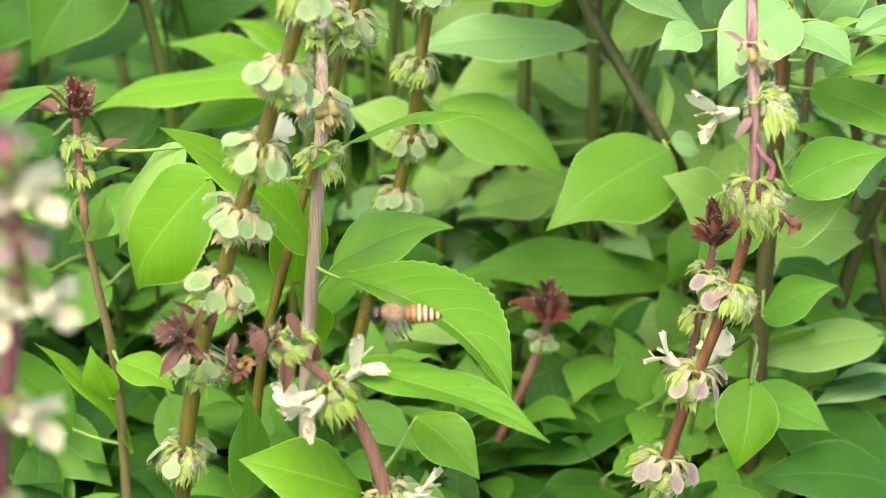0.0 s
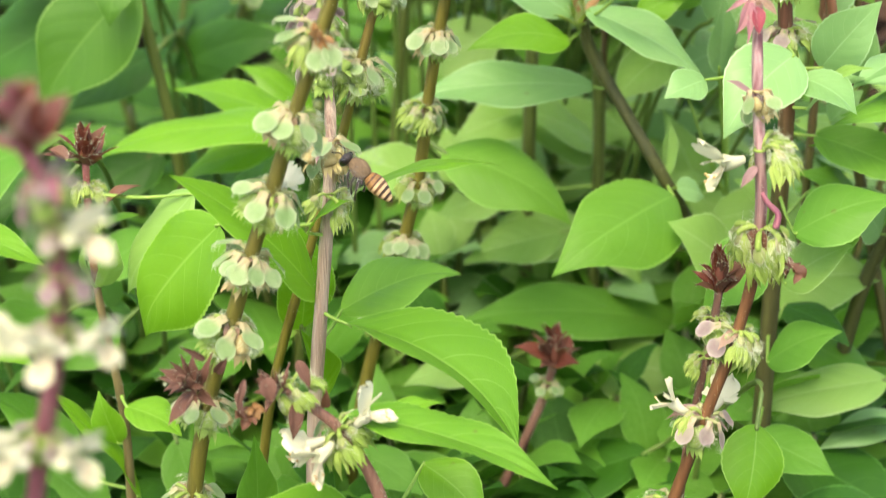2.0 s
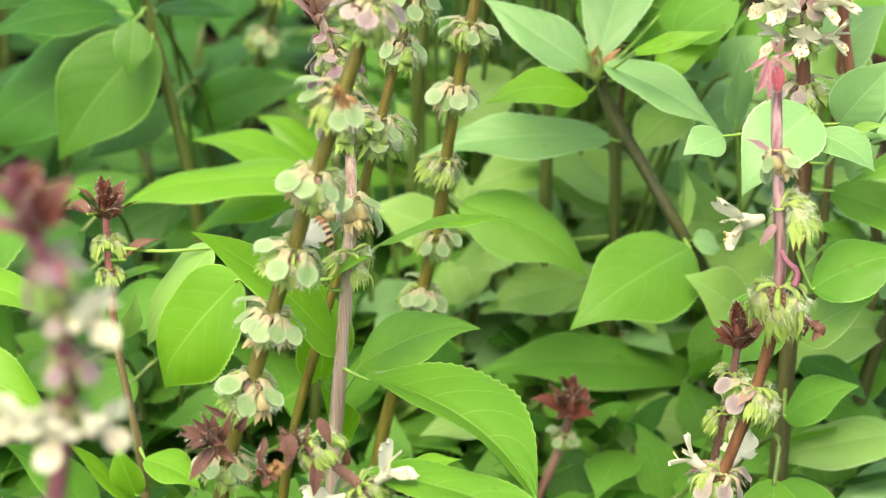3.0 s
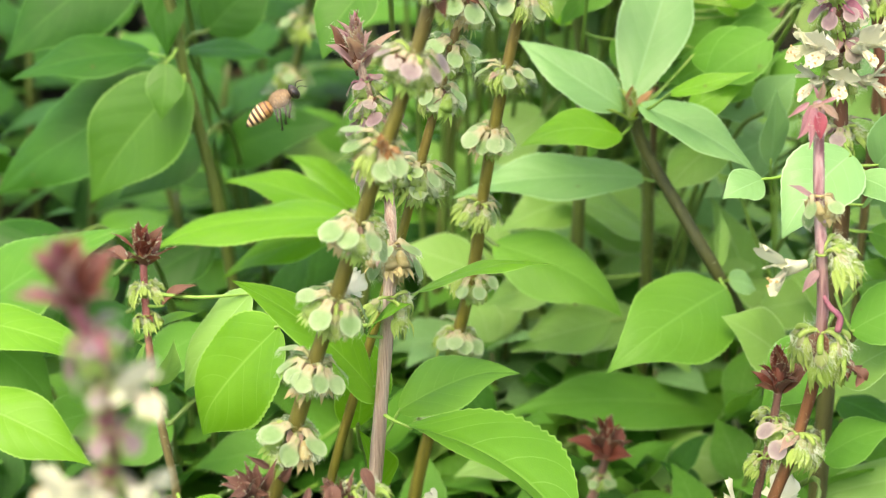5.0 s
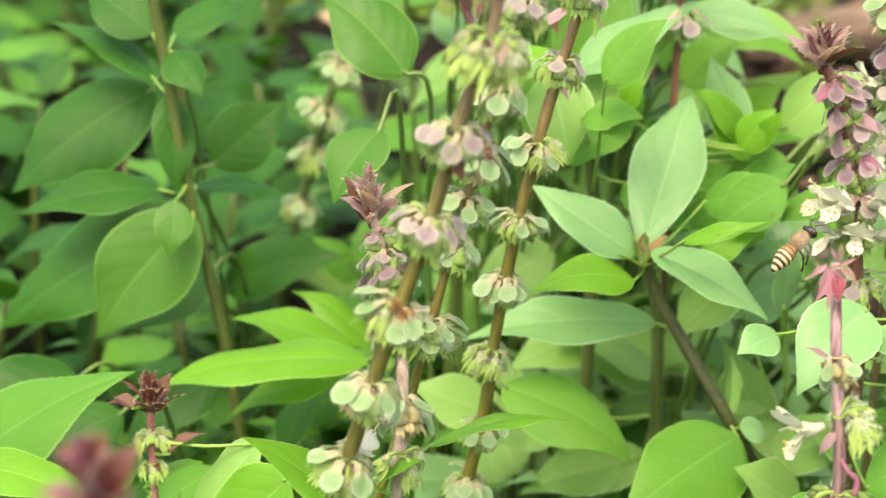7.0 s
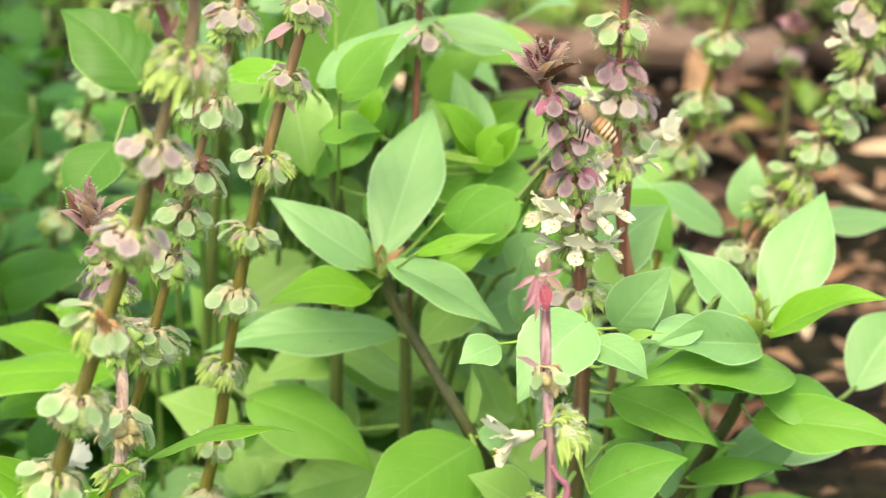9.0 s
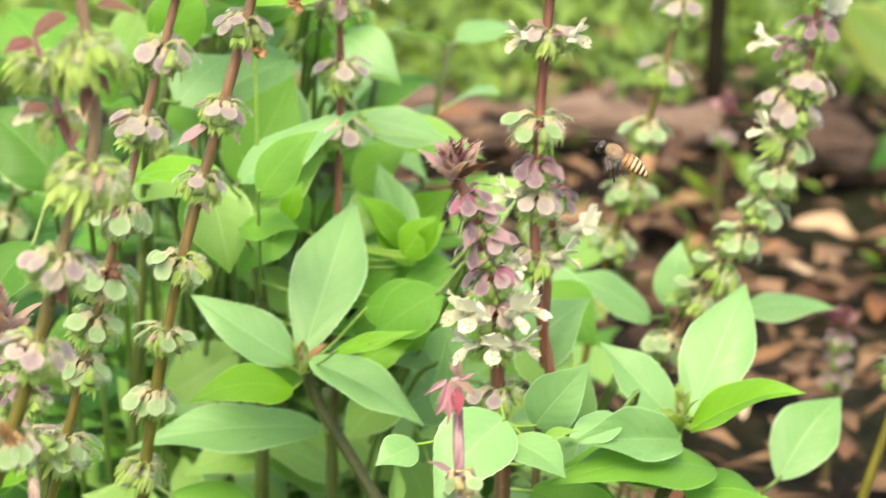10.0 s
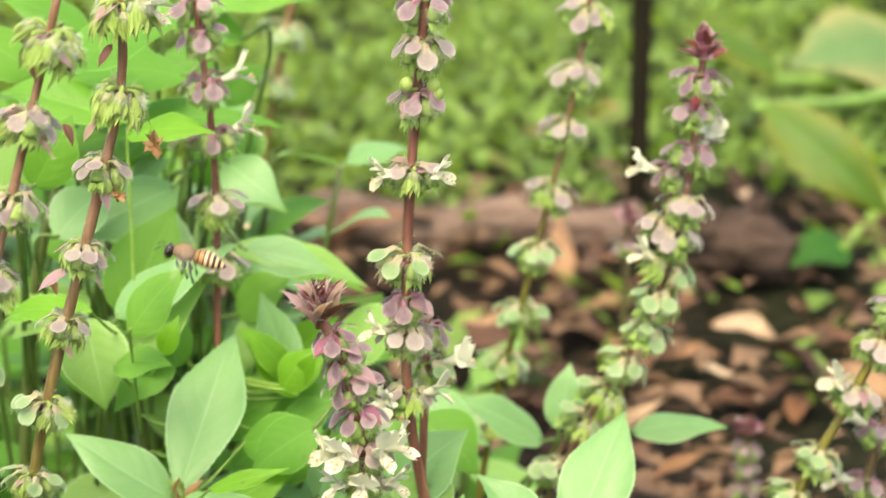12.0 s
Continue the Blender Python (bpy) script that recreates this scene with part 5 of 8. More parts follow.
far_bud = stalk("thin mauve basil shoot with a dark red-brown bud", [(0.0046, 0.3790, 0.0000), (0.0050, 0.3790, 0.0027), (0.0095, 0.3790, 0.0145), (0.0163, 0.3790, 0.0301), (0.0200, 0.3790, 0.0398), (0.0220, 0.3790, 0.0480)],
    0.00118, 0.00083, STEM_MAUVE, "basil stalks")
bud(far_bud, (0.0220, 0.3790, 0.0501), (0, 0, 1), 0.0073, "red", 4, "tight terminal bud of pointed bracts", 75, 10)
whorl(far_bud, (0.0208, 0.3790, 0.0432), (0.24, 0.00, 0.97), 0.6, "green", 0.1, 6, (), "", 0, 0.00087)

# leafy fork behind the stalks

fork_plant = stalk("leafy basil shoot on a dark forked stem", [(0.0750, 0.4550, 0.0000), (0.0631, 0.4204, 0.0383), (0.0533, 0.3920, 0.0696), (0.0461, 0.3900, 0.0828), (0.0362, 0.3980, 0.0998), (0.0302, 0.4000, 0.1086), (0.0285, 0.4000, 0.1162)],
    0.00160, 0.00125, STEM_DARK, "basil stalks")
bud(fork_plant, (0.0280, 0.3980, 0.1177), (0, 0, 1), 0.0059, "green", 3, "tiny green terminal bud", 60, 5)
leaf(fork_plant, (0.0281, 0.4000, 0.1191), (0.0407, 0.4300, 0.1433), 0.0149, (-0.14, -0.59, 0.80), 0.03, 0.18, LEAF_MINT_SHEEN, (0.0285, 0.4000, 0.1162), 0.95)
leaf(fork_plant, (0.0266, 0.4000, 0.1174), (0.0055, 0.4060, 0.1310), 0.0113, (0.35, -0.53, 0.77), 0.03, 0.2, LEAF_MINT_SHEEN, (0.0285, 0.4000, 0.1162), 0.8)
leaf(fork_plant, (0.0258, 0.3950, 0.1138), (0.0048, 0.3850, 0.1168), 0.0094, (0.28, -0.33, 0.90), 0.09, 0.1, LEAF_FRESH, (0.0289, 0.4000, 0.1145))
leaf(fork_plant, (0.0294, 0.3950, 0.1202), (0.0526, 0.3850, 0.1092), 0.0118, (0.26, -0.38, 0.89), 0.05, 0.2, LEAF_MINT_SHEEN, (0.0285, 0.4000, 0.1162))
leaf(fork_plant, (0.0313, 0.4100, 0.1153), (0.0496, 0.4150, 0.1145), 0.0045, (0.08, -0.13, 0.99), 0.03, 0.2, LEAF_MINT_SHEEN, (0.0288, 0.4000, 0.1148))
leaf(fork_plant, (0.0468, 0.3850, 0.0831), (0.0201, 0.3570, 0.0810), 0.0203, (0.24, -0.30, 0.92), 0.08, 0.08, LEAF_GREEN, (0.0461, 0.3900, 0.0828), 0.72)
leaf(fork_plant, (0.0479, 0.3900, 0.0825), (0.0545, 0.3920, 0.0792), 0.0067, (0.51, -0.43, 0.75), 0.05, 0.1, LEAF_MINT_SHEEN, None)
leaf(fork_plant, (0.0454, 0.3920, 0.0838), (0.0471, 0.4000, 0.0947), 0.0046, (0.74, -0.59, 0.32), 0.02, 0.3, LEAF_PALE, None)
leaf(fork_plant, (0.0319, 0.4100, 0.0974), (-0.0097, 0.4050, 0.0976), 0.0132, (0.04, -0.26, 0.96), 0.06, 0.1, LEAF_MINT_SHEEN, (0.0347, 0.3985, 0.1020))
leaf(fork_plant, (-0.0003, 0.4050, 0.0852), (0.0278, 0.3950, 0.0732), 0.0173, (0.23, -0.41, 0.88), 0.08, 0.1, LEAF_GREEN, None)

# upright leafy stem in the middle ground

mid_stem = stalk("upright green basil stem with broad dark leaves", [(0.0322, 0.4300, 0.0000), (0.0327, 0.4300, 0.0185), (0.0345, 0.4300, 0.0426), (0.0349, 0.4300, 0.0672), (0.0353, 0.4300, 0.0792), (0.0343, 0.4300, 0.0972)],
    0.00156, 0.00124, STEM_GREEN, "basil stalks")
leaf(mid_stem, (0.0540, 0.4200, 0.0333), (-0.0005, 0.4050, 0.0445), 0.0158, (0.28, -0.37, 0.89), 0.05, 0.1, LEAF_MATURE, (0.0634, 0.4212, 0.0373))
leaf(mid_stem, (0.0263, 0.4250, 0.0553), (0.0043, 0.4200, 0.0521), 0.0139, (-0.00, -0.53, 0.85), 0.06, 0.1, LEAF_PALE, (0.0347, 0.4300, 0.0552))
leaf(mid_stem, (0.0673, 0.3900, 0.0590), (0.0917, 0.3850, 0.0635), 0.0193, (-0.26, -0.49, 0.83), 0.06, 0.1, LEAF_PALE, (0.0555, 0.3982, 0.0627))
leaf(mid_stem, (0.0902, 0.3700, 0.0468), (0.0601, 0.3650, 0.0440), 0.0129, (-0.04, -0.30, 0.95), 0.07, 0.1, LEAF_PALE, None)
leaf(mid_stem, (0.0678, 0.3650, 0.0328), (0.0961, 0.3550, 0.0190), 0.0211, (0.28, -0.41, 0.87), 0.05, 0.1, LEAF_SHADED, None)
leaf(mid_stem, (0.0414, 0.3750, 0.0273), (0.0090, 0.3700, 0.0158), 0.0181, (-0.26, -0.35, 0.90), 0.06, 0.1, LEAF_SHADED, None)
leaf(mid_stem, (0.0393, 0.3850, 0.0268), (0.0182, 0.3800, 0.0220), 0.0099, (-0.14, -0.33, 0.93), 0.05, 0.1, LEAF_PALE, None)
leaf(mid_stem, (0.0736, 0.4000, 0.0925), (0.0940, 0.3900, 0.0921), 0.0081, (-0.02, -0.09, 1.00), 0.05, 0.1, LEAF_PALE, None)
leaf(mid_stem, (0.0788, 0.4000, 0.0849), (0.0960, 0.3900, 0.0812), 0.0106, (0.12, -0.15, 0.98), 0.05, 0.1, LEAF_MINT_SHEEN, None)
leaf(mid_stem, (0.0563, 0.4300, 0.0616), (0.0699, 0.4200, 0.0568), 0.0105, (0.05, -0.38, 0.92), 0.05, 0.1, LEAF_PALE, None)
leaf(mid_stem, (0.0117, 0.4000, 0.0363), (-0.0107, 0.3900, 0.0371), 0.0104, (0.19, -0.36, 0.92), 0.05, 0.1, LEAF_PALE, None)
leaf(mid_stem, (0.0140, 0.4000, 0.0156), (0.0275, 0.3900, 0.0020), 0.0140, (0.26, -0.64, 0.73), 0.05, 0.1, LEAF_MATURE, None)
leaf(mid_stem, (0.0348, 0.3600, 0.0178), (0.0155, 0.3500, 0.0197), 0.0121, (0.20, -0.20, 0.96), 0.05, 0.1, LEAF_SHADED, None)
leaf(mid_stem, (0.0378, 0.4500, 0.0652), (0.0110, 0.4400, 0.0816), 0.0147, (0.58, -0.31, 0.76), 0.05, 0.1, LEAF_PALE, None)
leaf(mid_stem, (0.0351, 0.4100, 0.0299), (0.0582, 0.4000, 0.0291), 0.0123, (-0.13, -0.37, 0.92), 0.05, 0.1, LEAF_PALE, None)
leaf(mid_stem, (0.0826, 0.4100, 0.0284), (0.0969, 0.4000, 0.0465), 0.0110, (-0.82, -0.17, 0.55), 0.05, 0.1, LEAF_MATURE, None)

# broad leaves hanging behind the left stalks

left_back = stalk("basil stem with broad arching fresh leaves", [(-0.0362, 0.4150, 0.0000), (-0.0355, 0.4150, 0.0231), (-0.0333, 0.4150, 0.0495), (-0.0293, 0.4150, 0.0659), (-0.0275, 0.4150, 0.0825), (-0.0272, 0.4150, 0.0934)],
    0.00136, 0.00109, STEM_GREEN, "basil stalks")
leaf(left_back, (-0.0295, 0.4120, 0.0887), (-0.0760, 0.4110, 0.0849), 0.0153, (-0.07, -0.24, 0.97), 0.08, 0.1, LEAF_FRESH, (-0.0273, 0.4150, 0.0886))
leaf(left_back, (-0.0324, 0.4250, 0.0844), (-0.0606, 0.4300, 0.0928), 0.0129, (0.21, -0.34, 0.92), 0.08, 0.1, LEAF_FRESH, (-0.0275, 0.4150, 0.0842))
leaf(left_back, (-0.0292, 0.4400, 0.0785), (-0.0471, 0.4470, 0.0908), 0.0094, (0.46, -0.29, 0.84), 0.05, 0.1, LEAF_FRESH, None)
leaf(left_back, (-0.0345, 0.4200, 0.0819), (-0.0624, 0.4200, 0.0728), 0.0095, (-0.30, -0.25, 0.92), 0.06, 0.1, LEAF_FRESH, (-0.0277, 0.4150, 0.0811))
leaf(left_back, (-0.0649, 0.4400, 0.0710), (-0.0865, 0.4300, 0.0607), 0.0135, (-0.12, -0.57, 0.81), 0.06, 0.1, LEAF_SHADED, None)
leaf(left_back, (-0.0457, 0.4000, 0.0380), (-0.0685, 0.4000, 0.0344), 0.0125, (-0.14, -0.43, 0.89), 0.06, 0.1, LEAF_MATURE, (-0.0343, 0.4150, 0.0371))
leaf(left_back, (-0.0465, 0.4000, 0.0264), (-0.0690, 0.4000, 0.0152), 0.0125, (-0.39, -0.47, 0.79), 0.06, 0.1, LEAF_SHADED, (-0.0353, 0.4150, 0.0255))
leaf(left_back, (-0.0589, 0.4000, 0.0134), (-0.0830, 0.4000, 0.0275), 0.0141, (0.45, -0.47, 0.76), 0.06, 0.1, LEAF_MATURE, None)
leaf(left_back, (-0.0282, 0.4000, 0.0375), (-0.0112, 0.4000, 0.0595), 0.0077, (-0.45, -0.82, 0.35), 0.06, 0.1, LEAF_MATURE, (-0.0342, 0.4150, 0.0380))
leaf(left_back, (-0.0228, 0.3700, 0.0271), (-0.0370, 0.3600, 0.0172), 0.0118, (-0.16, -0.56, 0.81), 0.06, 0.1, LEAF_MATURE, (-0.0213, 0.3720, 0.0269))
leaf(left_back, (-0.0196, 0.3600, 0.0389), (-0.0059, 0.3500, 0.0342), 0.0091, (0.01, -0.42, 0.91), 0.06, 0.1, LEAF_MATURE, (-0.0197, 0.3720, 0.0390))
leaf(left_back, (-0.0577, 0.3700, 0.0366), (-0.0509, 0.3600, 0.0205), 0.0108, (0.18, -0.80, 0.57), 0.06, 0.1, LEAF_MATURE, None)

# broad-leaved plant on the left

broad_plant = stalk("broad-leaved basil plant with a thick olive stem", [(-0.0550, 0.4350, 0.0000), (-0.0592, 0.4350, 0.0490), (-0.0626, 0.4350, 0.0890), (-0.0655, 0.4350, 0.1029), (-0.0676, 0.4350, 0.1151), (-0.0686, 0.4350, 0.1257), (-0.0704, 0.4350, 0.1400), (-0.0720, 0.4350, 0.1564), (-0.0732, 0.4350, 0.1663)],
    0.00140, 0.00119, STEM_GREEN, "basil stalks")
# these leaves stand in shade, which their darker materials carry as colour
leaf(broad_plant, (-0.0667, 0.4300, 0.1151), (-0.0898, 0.4250, 0.0884), 0.0209, (-0.35, -0.82, 0.46), 0.05, 0.1, LEAF_HALF_SHADED, (-0.0676, 0.4350, 0.1149))
leaf(broad_plant, (-0.0698, 0.4250, 0.1211), (-0.0712, 0.4180, 0.1106), 0.0080, (-0.11, -0.82, 0.56), 0.05, 0.1, LEAF_HALF_SHADED, (-0.0682, 0.4350, 0.1212))
leaf(broad_plant, (-0.0703, 0.4450, 0.1098), (-0.1161, 0.4400, 0.0855), 0.0235, (-0.32, -0.60, 0.73), 0.06, 0.1, LEAF_SHADED, (-0.0668, 0.4350, 0.1104))
leaf(broad_plant, (-0.0754, 0.4400, 0.1180), (-0.1062, 0.4350, 0.1147), 0.0145, (-0.06, -0.25, 0.97), 0.08, 0.1, LEAF_SHADED, (-0.0679, 0.4350, 0.1187))
leaf(broad_plant, (-0.0781, 0.4600, 0.1344), (-0.1105, 0.4500, 0.1136), 0.0214, (-0.23, -0.68, 0.69), 0.05, 0.1, LEAF_SHADED, None)
leaf(broad_plant, (-0.0678, 0.4450, 0.1163), (-0.0472, 0.4520, 0.1118), 0.0101, (0.28, -0.23, 0.93), 0.08, 0.1, LEAF_SHADED, (-0.0677, 0.4350, 0.1163))
leaf(broad_plant, (-0.0660, 0.4700, 0.1122), (-0.0491, 0.4750, 0.1261), 0.0162, (-0.14, -0.86, 0.49), 0.05, 0.1, LEAF_SHADED, None)
leaf(broad_plant, (-0.0716, 0.4400, 0.1396), (-0.0699, 0.4300, 0.1200), 0.0094, (0.34, -0.83, 0.45), 0.05, 0.1, LEAF_SHADED, (-0.0704, 0.4350, 0.1398))
leaf(broad_plant, (-0.0696, 0.4350, 0.1514), (-0.0622, 0.4250, 0.1447), 0.0092, (0.09, -0.51, 0.86), 0.05, 0.1, LEAF_SHADED, (-0.0715, 0.4350, 0.1512))
leaf(broad_plant, (-0.0764, 0.4500, 0.1409), (-0.0996, 0.4600, 0.1515), 0.0101, (0.23, -0.40, 0.89), 0.06, 0.1, LEAF_SHADED, (-0.0705, 0.4350, 0.1415))
leaf(broad_plant, (-0.0756, 0.4500, 0.1507), (-0.0912, 0.4600, 0.1597), 0.0127, (0.12, -0.56, 0.82), 0.06, 0.1, LEAF_SHADED, (-0.0714, 0.4350, 0.1511))
leaf(broad_plant, (-0.0707, 0.4500, 0.1506), (-0.0551, 0.4600, 0.1550), 0.0100, (0.06, -0.48, 0.88), 0.06, 0.1, LEAF_SHADED, (-0.0714, 0.4350, 0.1505))
leaf(broad_plant, (-0.0695, 0.4700, 0.0836), (-0.0895, 0.4600, 0.0737), 0.0156, (-0.11, -0.57, 0.81), 0.06, 0.1, LEAF_SHADED, None)
leaf(broad_plant, (-0.0691, 0.5000, 0.0672), (-0.0377, 0.4900, 0.0802), 0.0157, (-0.46, -0.62, 0.64), 0.06, 0.1, LEAF_SHADED, None)

# pale seed stalk behind the broad plant

back_spike = stalk("thin olive basil stalk with small green seed whorls", [(-0.0626, 0.5000, 0.0000), (-0.0591, 0.5000, 0.0342), (-0.0562, 0.5000, 0.0621), (-0.0535, 0.5000, 0.0732), (-0.0467, 0.5000, 0.0948), (-0.0415, 0.5000, 0.1157), (-0.0361, 0.5000, 0.1287)],
    0.00121, 0.00097, STEM_GREEN, "basil stalks")
whorl(back_spike, (-0.0369, 0.5000, 0.1267), (0.38, 0.00, 0.92), 1.05, "green", -1.0, 6, (), "", 0, 0.00102)
whorl(back_spike, (-0.0415, 0.5000, 0.1157), (0.24, 0.00, 0.97), 1.05, "green", -0.30, 6, (), "", 0, 0.00102)
whorl(back_spike, (-0.0443, 0.5000, 0.1044), (0.24, 0.00, 0.97), 1.05, "green", 0.40, 6, (), "", 0, 0.00102)
whorl(back_spike, (-0.0481, 0.5000, 0.0903), (0.30, 0.00, 0.95), 1.05, "green", 1.10, 6, (), "", 0, 0.00102)

# tall red-brown flowering stalks

flower_spike = stalk("dark red-brown basil stalk with a mauve flowering head", [(0.0625, 0.3620, 0.0000), (0.0634, 0.3620, 0.0497), (0.0642, 0.3620, 0.0904), (0.0650, 0.3620, 0.1093), (0.0649, 0.3620, 0.1117), (0.0635, 0.3620, 0.1296), (0.0625, 0.3620, 0.1503), (0.0599, 0.3620, 0.1615), (0.0549, 0.3620, 0.1715)],
    0.00180, 0.00092, STEM_PURPLE, "basil stalks")
bud(flower_spike, (0.0551, 0.3620, 0.1715), (0, 0, 1), 0.0068, "head", 6, "mauve and rust-red pointed flower head", 55, 5)
whorl(flower_spike, (0.0572, 0.3620, 0.1669), (-0.44, 0.00, 0.90), 0.85, "purple", 0.2, 6, (), "purple", 0, 0.00075)
whorl(flower_spike, (0.0592, 0.3620, 0.1628), (-0.44, 0.00, 0.90), 0.85, "purple", -1.2, 6, (), "purple", 0, 0.00075)
whorl(flower_spike, (0.0607, 0.3620, 0.1580), (-0.23, -0.00, 0.97), 0.95, "purple", 0.4, 6, (), "mauve", 0, 0.00075)
whorl(flower_spike, (0.0622, 0.3620, 0.1514), (-0.23, -0.00, 0.97), 1.0, "purple", -1.4, 6, (), "", 0, 0.00075)
whorl(flower_spike, (0.0628, 0.3620, 0.1444), (-0.05, 0.00, 1.00), 1.1, "mauve", -0.6, 6, (190, 230, -20, -60, 60), "mauve", 0, 0.00075)
whorl(flower_spike, (0.0636, 0.3620, 0.1278), (-0.08, 0.00, 1.00), 1.0, "mauve", -1.3, 6, (), "mauve", 0, 0.00075)
for at, way, length, kind, wide in (
        ((0.0578, 0.3606, 0.1660), (-0.75, -0.4, -0.45), 0.0050, "purple", 1), ((0.0585, 0.3606, 0.1655), (0.75, -0.4, -0.30), 0.0049, "mauve", 1),
        ((0.0596, 0.3606, 0.1610), (-0.55, -0.4, -0.65), 0.0052, "mauve", 1), ((0.0610, 0.3606, 0.1600), (0.80, -0.4, -0.35), 0.0053, "mauve", 1),
        ((0.0612, 0.3606, 0.1555), (-0.70, -0.4, -0.50), 0.0048, "mauve", 0), ((0.0626, 0.3606, 0.1525), (0.70, -0.4, -0.50), 0.0048, "purple", 1),
        ((0.0622, 0.3606, 0.1460), (-0.45, -0.5, -0.70), 0.0043, "mauve", 1), ((0.0636, 0.3606, 0.1455), (0.60, -0.5, -0.60), 0.0048, "mauve", 1)):
    bract_at(flower_spike, at, way, length, kind, wide)
whorl(flower_spike, (0.0632, 0.3620, 0.1385), (-0.05, 0.00, 1.00), 0.9, "mauve", -0.9, 5, (205, -35, -100), "", 0, 0.00075, 0.9)
leaf(flower_spike, (0.0705, 0.3600, 0.1208), (0.0798, 0.3550, 0.1356), 0.0105, (-0.63, -0.76, 0.14), 0.06, 0.15, LEAF_MINT_SHEEN, (0.0642, 0.3620, 0.1203))
leaf(flower_spike, (0.0684, 0.3600, 0.1126), (0.0765, 0.3500, 0.1232), 0.0070, (-0.69, 0.18, 0.70), 0.06, 0.15, LEAF_MINT_SHEEN, (0.0648, 0.3620, 0.1123))

red_stalk = stalk("tall red-brown basil stalk with mauve calyces and white flowers", [(0.1050, 0.3900, 0.0000), (0.0876, 0.3856, 0.0740), (0.0733, 0.3820, 0.1345), (0.0732, 0.3820, 0.1457), (0.0729, 0.3820, 0.1620), (0.0733, 0.3820, 0.1802), (0.0750, 0.3820, 0.2022), (0.0765, 0.3820, 0.2191), (0.0778, 0.3820, 0.2295)],
    0.00105, 0.00082, STEM_PURPLE, "basil stalks")
for z, x, kind, turn, flowers, bracts in (
        (0.2234, 0.0770, "purple", -1.57, (), "mauve"), (0.2157, 0.0762, "mauve", -0.77, (), "mauve"), (0.2061, 0.0754, "purple", -1.2, (), "mauve"),
        (0.1915, 0.0742, "mauve", -0.77, (-158, -35), "mauve"), (0.1746, 0.0732, "green", -1.57, (), "mauve"), (0.1662, 0.0730, "purple", -0.77, (), "mauve"),
        (0.1595, 0.0729, "mauve", -1.57, (-165,), ""), (0.1469, 0.0732, "mauve", -0.77, (-20, -140), "")):
    whorl(red_stalk, (x, 0.3820, z), (0.06, 0.00, 1.00), 1.02, kind, turn, 6, flowers, bracts, 0, 0.00086, 0.85)
for at, way, length, kind, wide in (
        ((0.0748, 0.3808, 0.2050), (-0.55, -0.4, -0.70), 0.0046, "mauve", 1), ((0.0760, 0.3808, 0.2060), (0.80, -0.4, -0.25), 0.0042, "mauve", 0),
        ((0.0748, 0.3808, 0.1912), (0.85, -0.3, 0.10), 0.0049, "mauve", 1), ((0.0736, 0.3808, 0.1925), (-0.80, -0.3, 0.30), 0.0042, "faded", 0),
        ((0.0738, 0.3806, 0.1740), (0.80, -0.4, -0.30), 0.0048, "mauve", 1), ((0.0726, 0.3806, 0.1735), (-0.75, -0.4, -0.45), 0.0043, "mauve", 0),
        ((0.0737, 0.3806, 0.1655), (0.75, -0.4, -0.40), 0.0053, "mauve", 1), ((0.0724, 0.3806, 0.1650), (-0.65, -0.4, -0.55), 0.0046, "mauve", 1)):
    bract_at(red_stalk, at, way, length, kind, wide)
for dx, dz in ((-0.0026, 0.0006), (0.0024, 0.0002), (0.0030, -0.0014)):
    bm = bmesh.new()
    bmesh.ops.create_uvsphere(bm, u_segments=12, v_segments=8, radius=0.00125, matrix=Matrix.Diagonal((1, 1, 1.15, 1)))
    tube(bm, [Vector((-0.8 * dx, 0.001, -0.0012)), Vector((-0.3 * dx, 0.0003, -0.001)), Vector((0, 0, -0.0008))], 0.00035, 6)
    knob = part("flower_bud", bm, TUBE_STRAW, red_stalk, "round yellow-green unopened flower bud")
    knob.location = Vector((0.0758 + dx, 0.3800, 0.2075 + dz)) - ORIGIN[red_stalk.name]

red_stalk_short = stalk("short red-brown basil side stalk in flower", [(0.0736, 0.3950, 0.0000), (0.0757, 0.3950, 0.0729), (0.0774, 0.3950, 0.1325), (0.0784, 0.3950, 0.1472), (0.0785, 0.3950, 0.1568)],
    0.00086, 0.00073, STEM_PURPLE, "basil stalks")
whorl(red_stalk_short, (0.0785, 0.3950, 0.1551), (0.02, 0.00, 1.00), 0.9, "purple", 0.1, 6, (), "mauve", 0, 0.00076)
whorl(red_stalk_short, (0.0784, 0.3950, 0.1472), (0.07, 0.00, 1.00), 1.0, "green", 0.3, 6, (0,), "", 0, 0.00076)

pale_stalk = stalk("thin olive basil stalk with faded mauve and green whorls", [(0.0922, 0.4870, 0.0000), (0.0990, 0.4870, 0.0539), (0.1045, 0.4870, 0.0981), (0.1115, 0.4870, 0.1204), (0.1175, 0.4870, 0.1465), (0.1239, 0.4870, 0.1747), (0.1269, 0.4870, 0.1952), (0.1281, 0.4870, 0.2046)],
    0.00083, 0.00066, STEM_OLIVE, "basil stalks")
whorl(pale_stalk, (0.1272, 0.4870, 0.1974), (0.12, 0.00, 0.99), 1.2, "mauve", -1.4, 6, (), "", 0, 0.00070)
whorl(pale_stalk, (0.1252, 0.4870, 0.1831), (0.15, 0.00, 0.99), 1.2, "mauve", -0.60, 6, (), "", 0, 0.00070)
